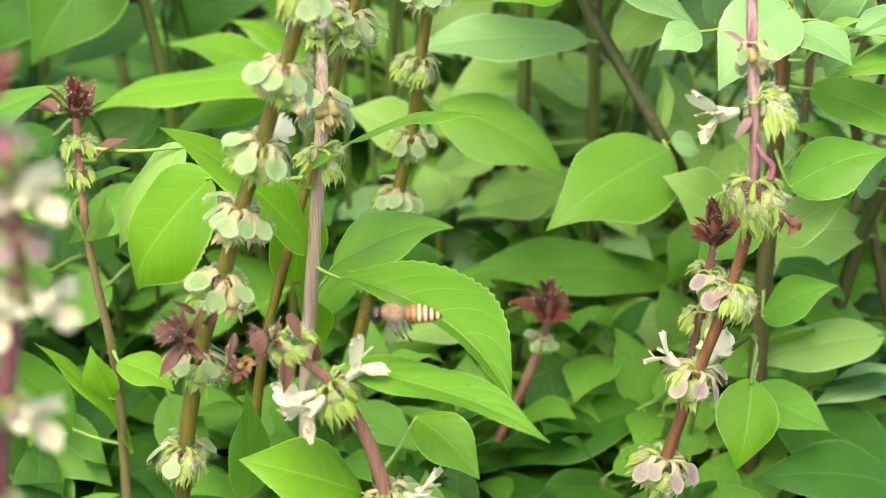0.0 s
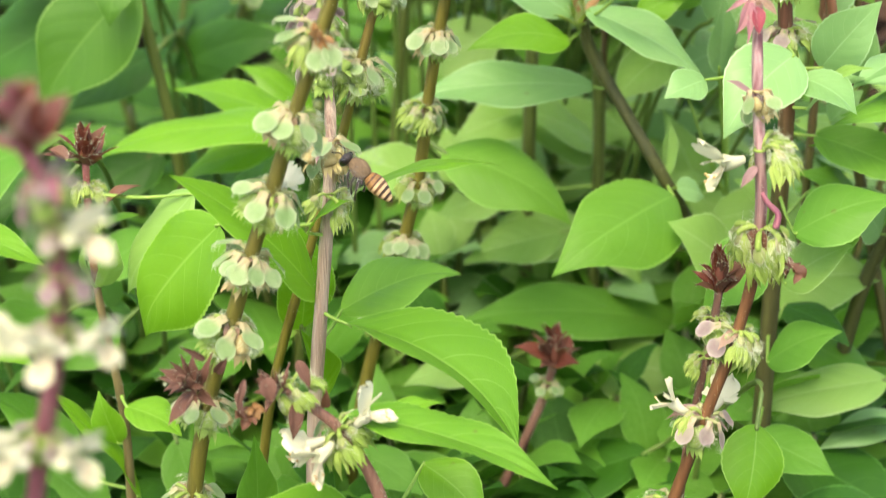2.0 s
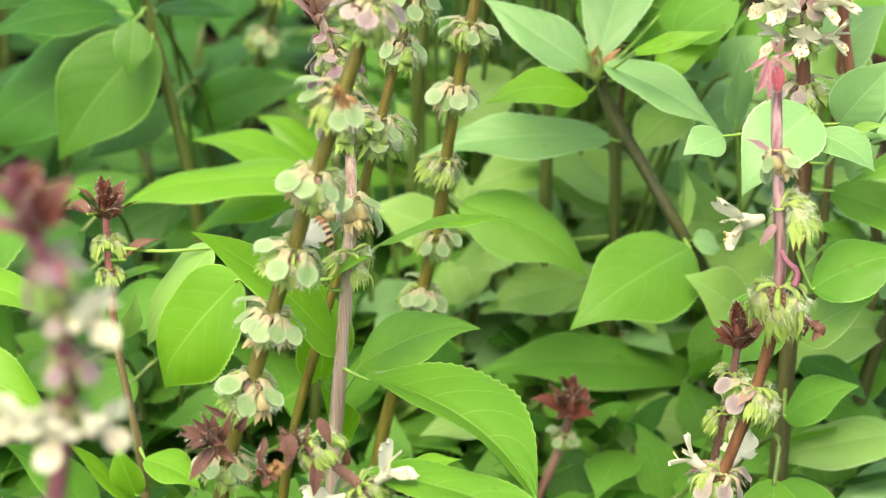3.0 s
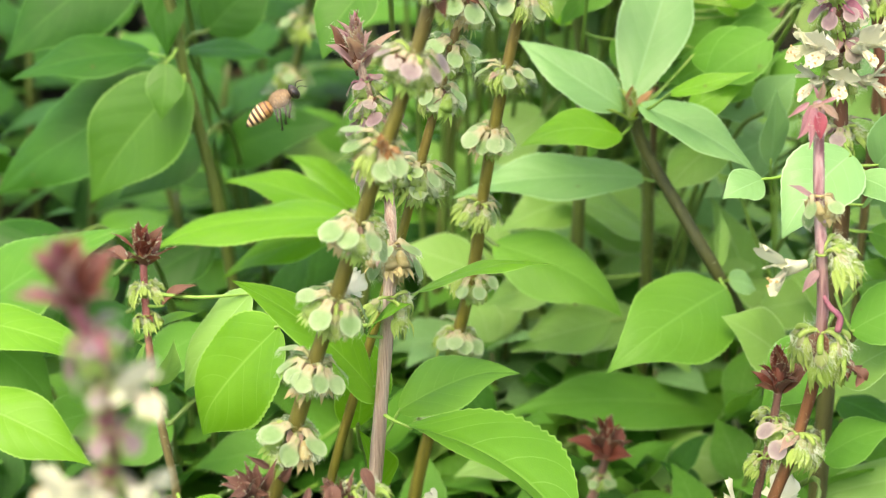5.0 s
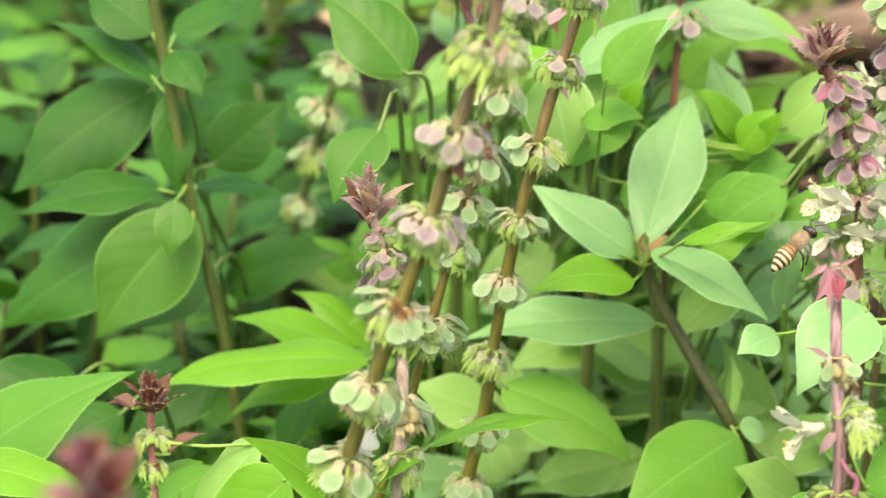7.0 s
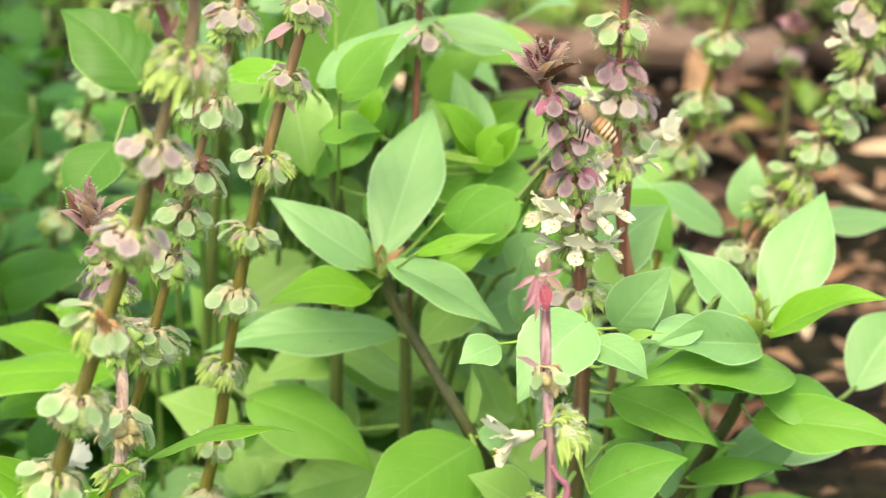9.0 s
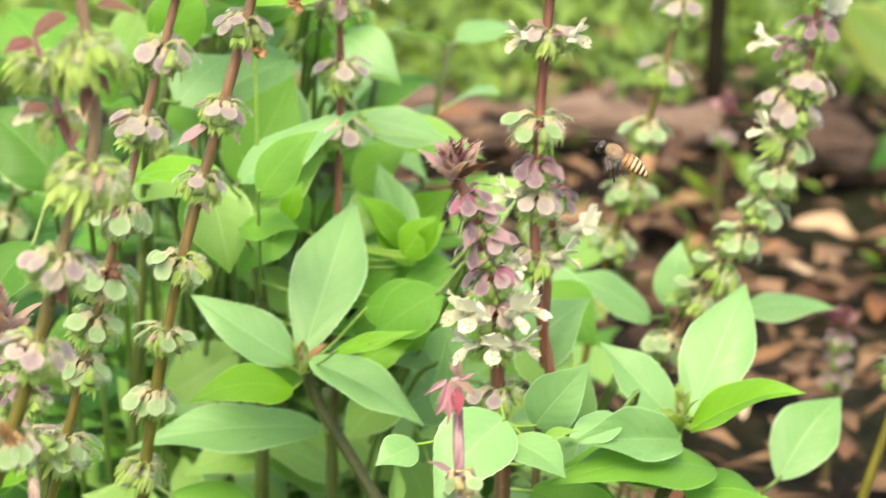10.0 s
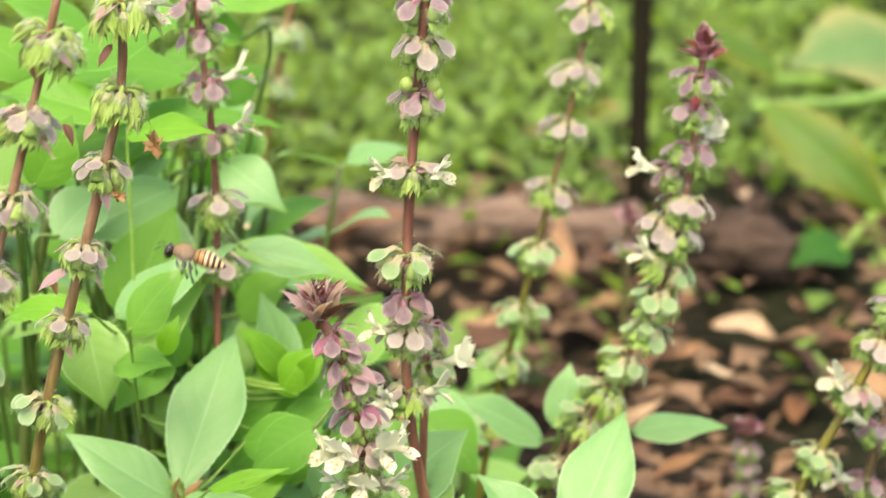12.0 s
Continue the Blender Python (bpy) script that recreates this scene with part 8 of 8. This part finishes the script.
leaf(pale_shoot, (0.0741, 0.3650, 0.0813), (0.0817, 0.3600, 0.0939), 0.0115, (-0.80, -0.54, 0.27), 0.07, 0.15, LEAF_MATURE, (0.0640, 0.3620, 0.0815))
leaf(left_stem, (-0.1042, 0.3520, 0.0808), (-0.0788, 0.3450, 0.0698), 0.0130, (0.26, -0.41, 0.87), 0.07, 0.12, LEAF_FRESH, None)
leaf(left_stem, (-0.1066, 0.3800, 0.0791), (-0.0909, 0.3720, 0.0679), 0.0124, (0.29, -0.53, 0.79), 0.07, 0.12, LEAF_MATURE, None)
leaf(left_stem, (-0.0683, 0.3750, 0.0608), (-0.0819, 0.3680, 0.0547), 0.0108, (-0.11, -0.52, 0.85), 0.07, 0.12, LEAF_MATURE, None)
bud(bushy_spike, (0.1392, 0.4280, 0.1889), (0, 0, 1), 0.0024, "magenta", 3, "small magenta opening bud", 35, 5)

# ---- leafy basil that fills the bed behind ----
FILL = {}
# "deep" is the leaf with shade in its colour
for key, m in (("mature", LEAF_MATURE), ("deep", LEAF_SHADED), ("pale", LEAF_PALE), ("fresh", LEAF_FRESH), ("mint_sheen", LEAF_MINT_SHEEN)):
    FILL[key] = []
    for i in range(3):
        bm = bmesh.new()
        blade(bm, (0.12, 0, 0), (1, 0, -0.12), 0.46 + 0.06 * i, (0, 0, 1), 0.07, 0.12, 0.75, 12, 6, 0.02, 0.02, 70 + i)
        tube(bm, [Vector((0, 0, -0.02)), Vector((0.07, 0, 0.01)), Vector((0.14, 0, 0.012))], 0.014, 5)
        FILL[key].append(mesh_of("bed_leaf", bm, (m,)))


def bed_plant(x, y, h, seed, tones=("deep", "mature"), big=0.042):
    """A leafy basil plant: square stem with crossed pairs of drooping leaves, larger below."""
    r = random.Random(seed)
    z0 = soil_z(x, y) - 0.003
    lx, ly = r.uniform(-.18, .18), r.uniform(-.12, .12)
    plant = thing("basil_plant", "leafy green basil plant in the bed", "basil plant", (x, y, z0), "leafy basil plants")
    line = [Vector((lx * h * u * u, ly * h * u * u, h * u)) for u in (0, .25, .5, .75, 1)]
    bm = bmesh.new()
    tube(bm, smooth_line(line, 3), lambda u: 0.0016 - 0.0008 * u, 6)
    part("stem", bm, STEM_GREEN, plant)
    levels = max(4, int(h / 0.017))
    a0 = r.uniform(0, 6.28)
    for k in range(1, levels + 1):
        u = k / levels
        p = Vector((lx * h * u * u, ly * h * u * u, h * u))
        for side in (0, math.pi):
            s = big * (1.0 - 0.45 * u ** 3) * r.uniform(0.75, 1.2)
            m = Matrix.Translation(p) @ Matrix.Rotation(a0 + side + (k % 2) * 1.57 + r.uniform(-.35, .35), 4, "Z") @ Matrix.Rotation(radians(r.uniform(-38, 22) - 25 * (u > .9)), 4, "Y") @ Matrix.Rotation(radians(r.uniform(-20, 20)), 4, "X") @ Matrix.Scale(s, 4)
            shared("leaf", FILL[tones[r.randrange(len(tones))]][r.randrange(3)], plant, m)
    return plant


placed = []
tries = 0
while len(placed) < 150 and tries < 4000:
    tries += 1
    x, y = rg.uniform(-0.5, 0.12), rg.uniform(0.47, 1.0)
    if x > 0.02 and y > 0.62 or (x > -0.12 and y > 0.8):
        continue
    if any((x - a) ** 2 + (y - b) ** 2 < 0.031 ** 2 for a, b in placed):
        continue
    placed.append((x, y))
    # left plants get mostly deep leaves, shade coloured in
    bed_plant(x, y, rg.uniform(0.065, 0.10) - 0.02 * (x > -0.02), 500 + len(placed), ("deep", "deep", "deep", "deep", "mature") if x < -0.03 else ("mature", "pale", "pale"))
# low growth under the front stalks
low = 0
while low < 135:
    x, y = rg.uniform(-0.13, 0.16), rg.uniform(0.31, 0.48)
    if x > 0.05 + 0.35 * (y - 0.28) or x < -0.095 - 0.35 * (y - 0.28):
        continue
    low += 1
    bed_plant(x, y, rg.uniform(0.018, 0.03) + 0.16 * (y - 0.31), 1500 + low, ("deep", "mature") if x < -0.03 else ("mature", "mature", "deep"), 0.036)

# fuller plants in the middle of the bed
full = 0
while full < 46:
    x, y = rg.uniform(-0.06, 0.12), rg.uniform(0.435, 0.54)
    if x > 0.04 + 0.4 * (y - 0.36):
        continue
    full += 1
    # right of the middle: pale leaves and leaves with sky sheen in their colour
    bed_plant(x, y, rg.uniform(0.045, 0.066) + 0.1 * (y - 0.43), 2500 + full, ("mint_sheen", "pale", "mint_sheen") if x > -0.01 else ("mature", "deep"), 0.04)
bright = 0
while bright < 26:
    x, y = rg.uniform(-0.005, 0.10), rg.uniform(0.425, 0.475)
    if x > 0.04 + 0.5 * (y - 0.36):
        continue
    bright += 1
    bed_plant(x, y, rg.uniform(0.038, 0.056), 3500 + bright, ("pale", "mint_sheen", "mint_sheen"), 0.028)
tall = 0
while tall < 15:
    x, y = rg.uniform(0.0, 0.055), rg.uniform(0.50, 0.57)
    tall += 1
    bed_plant(x, y, rg.uniform(0.12, 0.165), 4500 + tall, ("mint_sheen", "pale", "mature"), 0.038)

# ---- the bee ----
def simple(name, a, b, rough=0.5, spec=0.4, scale=1500.0):
    return plain_material(name, a, b, scale, rough, 0.3, 0.0002, spec=spec)


BEE_DARK = simple("bee_dark", (0.012, 0.009, 0.007), (0.035, 0.026, 0.018), 0.45)
BEE_AMBER = simple("bee_amber", (0.17, 0.085, 0.022), (0.32, 0.18, 0.06), 0.5)
BEE_BAND = simple("bee_band", (0.012, 0.008, 0.006), (0.045, 0.024, 0.012), 0.5)
BEE_RING = simple("bee_ring", (0.05, 0.022, 0.008), (0.13, 0.06, 0.02), 0.5)
BEE_CREAM = simple("bee_cream", (0.42, 0.29, 0.13), (0.58, 0.43, 0.24), 0.6)
BEE_FUR = simple("bee_fur", (0.085, 0.056, 0.03), (0.26, 0.18, 0.095), 0.9)
BEE_EYE = simple("bee_eye", (0.008, 0.006, 0.005), (0.015, 0.012, 0.01), 0.15, 0.6)


def wing_material():
    m, nt, out = mat_new("bee_wing")
    p = node(nt, "ShaderNodeBsdfPrincipled", Roughness=0.25)
    p.inputs["Base Color"].default_value = (0.5, 0.46, 0.4, 1)
    coord = nt.nodes.new("ShaderNodeTexCoord").outputs["Object"]
    v = node(nt, "ShaderNodeTexVoronoi", Scale=900.0)
    v.feature = "DISTANCE_TO_EDGE"
    nt.links.new(coord, v.inputs["Vector"])
    edge = maths(nt, "LESS_THAN", v.outputs["Distance"], 0.06)
    nt.links.new(maths(nt, "MULTIPLY_ADD", edge, 0.09, 0.035), p.inputs["Alpha"])
    nt.links.new(p.outputs[0], out.inputs[0])
    return m


WING = wing_material()


def lathe(bm, rings, sides=14, mats=None, belly=-1):
    """Rings of (x, z centre, half width, half height) along x."""
    made = []
    for x, zc, w, h in rings:
        made.append([bm.verts.new((x, w * math.cos(6.2832 * k / sides), zc + h * math.sin(6.2832 * k / sides))) for k in range(sides)])
    for i, (a, b) in enumerate(zip(made, made[1:])):
        for k in range(sides):
            f = bm.faces.new((a[k], b[k], b[(k + 1) % sides], a[(k + 1) % sides]))
            f.material_index = belly if belly >= 0 and math.sin(6.2832 * (k + 0.5) / sides) < -0.45 else mats[i] if mats else 0
    bm.faces.new(made[0])
    bm.faces.new(made[-1][::-1])


def build_bee():
    bee = thing("bee", "striped amber and black honey bee in flight", "bee", (0, 0, 0))
    mm = 0.00093
    # abdomen: amber front, dark and cream bands, dark tip; tail towards -x
    rings, mats = [], []
    n = 36
    for i in range(n + 1):
        u = i / n
        r = 1.9 * (math.sin(math.pi * min(1, (0.06 + 0.94 * u)) ** 0.8) ** 0.6) * (1 - 0.25 * u)
        seg = (u * 6) % 1
        r *= 1 + 0.035 * (seg > 0.75) - 0.02 * (seg < 0.15)
        rings.append(((-0.6 - 6.2 * u) * mm, (0.1 - 0.9 * u * u) * mm, max(r, 0.12) * mm, max(r, 0.12) * 0.95 * mm))
        if i < n:
            mats.append((0 if seg < 0.65 else 3) if u < 0.33 else (2 if seg < 0.36 else 1 if u > 0.5 else 3) if u < 0.92 else 1)
    bm = bmesh.new()
    lathe(bm, rings, 16, mats, 0)
    part("abdomen", bm, (BEE_AMBER, BEE_BAND, BEE_CREAM, BEE_RING), bee, "tapered abdomen banded dark and cream")
    rnd = random.Random(3)
    bm = bmesh.new()
    lathe(bm, [((-0.7 + 4.2 * u) * mm, 0.35 * mm, 1.68 * mm * math.sin(math.pi * (0.08 + 0.84 * u)) ** 0.6, 1.62 * mm * math.sin(math.pi * (0.08 + 0.84 * u)) ** 0.6) for u in [k / 10 for k in range(11)]])
    fur = []
    for _ in range(500):
        a, u = rnd.uniform(0, 6.28), rnd.random()
        r = 1.6 * mm * math.sin(math.pi * (0.08 + 0.84 * u)) ** 0.6
        p = Vector(((-0.7 + 4.2 * u) * mm, r * math.cos(a), 0.35 * mm + r * math.sin(a)))
        fur.append((p, (0.3 * (u - 0.5), math.cos(a), math.sin(a))))
    hairs(bm, rnd, fur, 0.55 * mm, 0.035 * mm, 0)
    part("thorax", bm, BEE_FUR, bee, "furry brown thorax")
    bm = bmesh.new()
    lathe(bm, [((3.5 + 1.7 * u) * mm, (0.0 - 0.3 * u) * mm, 1.55 * mm * math.sin(math.pi * (0.1 + 0.8 * u)) ** 0.6, 1.5 * mm * math.sin(math.pi * (0.1 + 0.8 * u)) ** 0.6) for u in [k / 8 for k in range(9)]])
    head = part("head", bm, BEE_DARK, bee)
    for side in (1, -1):
        bm = bmesh.new()
        bmesh.ops.create_uvsphere(bm, u_segments=12, v_segments=8, radius=1.0, matrix=Matrix.Translation((4.35 * mm, side * 1.15 * mm, 0.1 * mm)) @ Matrix.Diagonal((0.6 * mm, 0.5 * mm, 0.95 * mm, 1)))
        part("eye", bm, BEE_EYE, head)
        bm = bmesh.new()
        tube(bm, smooth_line([Vector((5.1, side * 0.4, 0.3)) * mm, Vector((5.8, side * 0.9, 0.9)) * mm, Vector((7.0, side * 1.4, 0.2)) * mm], 4), 0.09 * mm, 5)
        part("antenna", bm, BEE_DARK, head)
        for x, reach, drop in ((2.6, 1.6, 2.6), (1.4, 2.0, 3.1), (0.2, 1.8, 3.9)):
            bm = bmesh.new()
            knee = Vector((x - 0.4, side * reach, -1.6)) * mm
            tube(bm, smooth_line([Vector((x, side * 0.6, -1.0)) * mm, knee, Vector((x - 1.3, side * (reach + 0.1), -drop)) * mm, Vector((x - 1.7, side * reach * 0.9, -drop - 0.9)) * mm], 4),
                 lambda u: (0.13 + 0.12 * math.sin(u * 5.5) ** 2) * mm, 6)
            part("leg", bm, BEE_DARK, bee)
    wings = []
    for side in (1, -1):
        for nm, x, span, chord, back_off in (("forewing", 1.9, 7.6, 2.7, -0.16), ("hindwing", 0.8, 5.0, 2.0, -0.45)):
            bm = bmesh.new()
            blade(bm, (0, 0, 0), (span * back_off * mm, side * span * mm, 0), chord * mm, (0, 0, 1), 0.03, 0.02, 1.25, 10, 4, 0, 0.01, 4)
            w = part(nm, bm, WING, bee, "clear veined wing")
            w.location = Vector((x, side * 0.9, 1.7)) * mm
            wings.append((w, side))
    return bee, wings


def build_beetle(at):
    """A small black beetle clinging to a stem, head up."""
    beetle = thing("beetle", "tiny black beetle clinging to an olive stem", "beetle", at)
    k = 0.0009
    bm = bmesh.new()
    bmesh.ops.create_uvsphere(bm, u_segments=14, v_segments=10, radius=k, matrix=Matrix.Diagonal((0.62, 0.45, 1.0, 1)))
    part("body", bm, BEE_DARK, beetle)
    bm = bmesh.new()
    bmesh.ops.create_uvsphere(bm, u_segments=12, v_segments=8, radius=0.42 * k, matrix=Matrix.Translation((0.05 * k, 0, 1.15 * k)) @ Matrix.Diagonal((1.0, 0.8, 0.8, 1)))
    part("head", bm, BEE_EYE, beetle)
    for side in (1, -1):
        for z in (-0.5, 0.1, 0.7):
            bm = bmesh.new()
            tube(bm, smooth_line([Vector((side * 0.4, 0.1, z)) * k, Vector((side * 0.95, 0.0, z + 0.15)) * k, Vector((side * 1.2, 0.45, z - 0.1)) * k], 3), 0.07 * k, 5)
            part("leg", bm, BEE_DARK, beetle)
    return beetle


build_beetle((-0.0063, 0.3352, 0.1614))
BEE, WINGS = build_bee()


def motions():
    """The bee's flight, and its beating wings."""
    walk(BEE, [
        (0, pose(-0.0066, 0.2850, 0.1032, -7, -0, 180)),
        (0.2, pose(-0.0061, 0.2850, 0.1026, -7, 3, -178)),
        (0.4, pose(-0.0053, 0.2851, 0.1055, -7, -14, 172)),
        (0.6, pose(-0.0003, 0.2881, 0.1107, -7, -19, 169)),
        (0.8, pose(0.0030, 0.2921, 0.1169, -7, -19, 169)),
        (1, pose(-0.0005, 0.2981, 0.1196, -7, -19, 169)),
        (1.2, pose(-0.0048, 0.3022, 0.1226, -8, -30, 162)),
        (1.4, pose(-0.0110, 0.3062, 0.1220, -8, -36, 158)),
        (1.6, pose(-0.0164, 0.3083, 0.1188, -8, -44, 150)),
        (1.8, pose(-0.0170, 0.3083, 0.1208, -8, -42, 153)),
        (2, pose(-0.0135, 0.3102, 0.1242, -8, -36, 158)),
        (2.2, pose(-0.0145, 0.3103, 0.1260, -8, -40, 155)),
        (2.4, pose(-0.0192, 0.3120, 0.1240, -6, -44, 128)),
        (2.6, pose(-0.0208, 0.3134, 0.1236, -4, -42, 116)),
        (2.8, pose(-0.0216, 0.3136, 0.1240, -4, -42, 118)),
        (3.0, pose(-0.0258, 0.3138, 0.1258, -8, -42, 138)),
        (3.2, pose(-0.0300, 0.3150, 0.1252, -8, -34, 146)),
        (3.5, pose(-0.0312, 0.3180, 0.1262, -4, -44, 100)),
        (4, pose(-0.0354, 0.3303, 0.1324, 8, -57, 48)),
        (4.8, pose(-0.0375, 0.3422, 0.1369, 8, -34, 19)),
        (4.9, pose(-0.0386, 0.3453, 0.1393, 8, -42, 26)),
        (5, pose(-0.0399, 0.3452, 0.1423, 8, -28, 15)),
        (5.2, pose(-0.0410, 0.3451, 0.1449, 8, -21, 11)),
        (5.4, pose(-0.0426, 0.3452, 0.1481, 8, -23, 12)),
        (5.5, pose(-0.0426, 0.3451, 0.1478, 7, -14, 7)),
        (5.6, pose(-0.0395, 0.3471, 0.1464, 7, -7, 4)),
        (5.7, pose(-0.0359, 0.3500, 0.1464, 7, -6, 3)),
        (5.8, pose(-0.0303, 0.3530, 0.1466, 7, -3, 2)),
        (6, pose(-0.0170, 0.3550, 0.1502, 7, 4, -2)),
        (6.1, pose(-0.0072, 0.3521, 0.1486, 7, 3, 8)),
        (6.2, pose(0.0044, 0.3523, 0.1469, 7, -3, 18)),
        (6.3, pose(0.0157, 0.3524, 0.1448, 6, -11, 30)),
        (6.4, pose(0.0263, 0.3545, 0.1416, 6, -15, 37)),
        (6.5, pose(0.0336, 0.3555, 0.1406, 6, -16, 38)),
        (6.6, pose(0.0387, 0.3545, 0.1408, 6, -16, 38)),
        (6.7, pose(0.0425, 0.3524, 0.1400, 6, -19, 36)),
        (7.5, pose(0.0537, 0.3484, 0.1414, 7, -36, 34)),
        (8.3, pose(0.0556, 0.3503, 0.1466, 9, -55, 34)),
        (8.5, pose(0.0602, 0.3503, 0.1534, 3, -67, 75)),
        (8.7, pose(0.0623, 0.3503, 0.1592, -9, -40, 155)),
        (8.9, pose(0.0620, 0.3502, 0.1626, -8, -36, 158)),
        (9.1, pose(0.0668, 0.3552, 0.1678, -9, -36, 158)),
        (9.3, pose(0.0766, 0.3682, 0.1674, -8, -20, 167)),
        (9.5, pose(0.0792, 0.3702, 0.1599, -8, -18, 167)),
        (9.7, pose(0.0816, 0.3702, 0.1630, -8, -16, 168)),
        (9.9, pose(0.0846, 0.3702, 0.1690, -8, -29, 162)),
        (10.1, pose(0.0880, 0.3702, 0.1714, -8, -23, 165)),
        (10.3, pose(0.0815, 0.3742, 0.1747, -8, -20, 166)),
        (10.5, pose(0.0782, 0.3763, 0.1775, -9, -45, 151)),
        (10.7, pose(0.0806, 0.3763, 0.1824, -9, -41, 155)),
        (10.9, pose(0.0775, 0.3743, 0.1842, -10, -46, 151)),
        (11, pose(0.0748, 0.3722, 0.1875, -9, -37, 158)),
        (11.1, pose(0.0691, 0.3702, 0.1909, -8, -19, 167)),
        (11.3, pose(0.0552, 0.3682, 0.1945, -8, -14, 169)),
        (11.6, pose(0.0392, 0.3652, 0.1906, -8, -14, 169)),
        (12, pose(0.0331, 0.3602, 0.1836, -8, -13, 169)),
    ])
    walk(near_spike, [(t, pose(-0.0621, 0.2000, 0, rx, ry, 0)) for t, rx, ry in (
        (0, 1.11, -0.98), (0.5, 1.06, -0.96), (1, 0.37, -0.53), (1.5, -0.00, 0.00), (2, -0.03, -0.11), (2.5, 0.42, -0.43), (3, 1.05, -0.81), (5, 1.41, -1.38), (5.5, 2.15, -1.28), (6, 1.43, -1.11), (12, 1.43, -1.11))])
    for wing, side in WINGS:
        at = wing.location.copy()
        walk(wing, [(k / 30, pose(at.x, at.y, at.z, side * (48 if k % 2 else -22), 0, side * (6 if k % 2 else -8))) for k in range(361)])


motions()
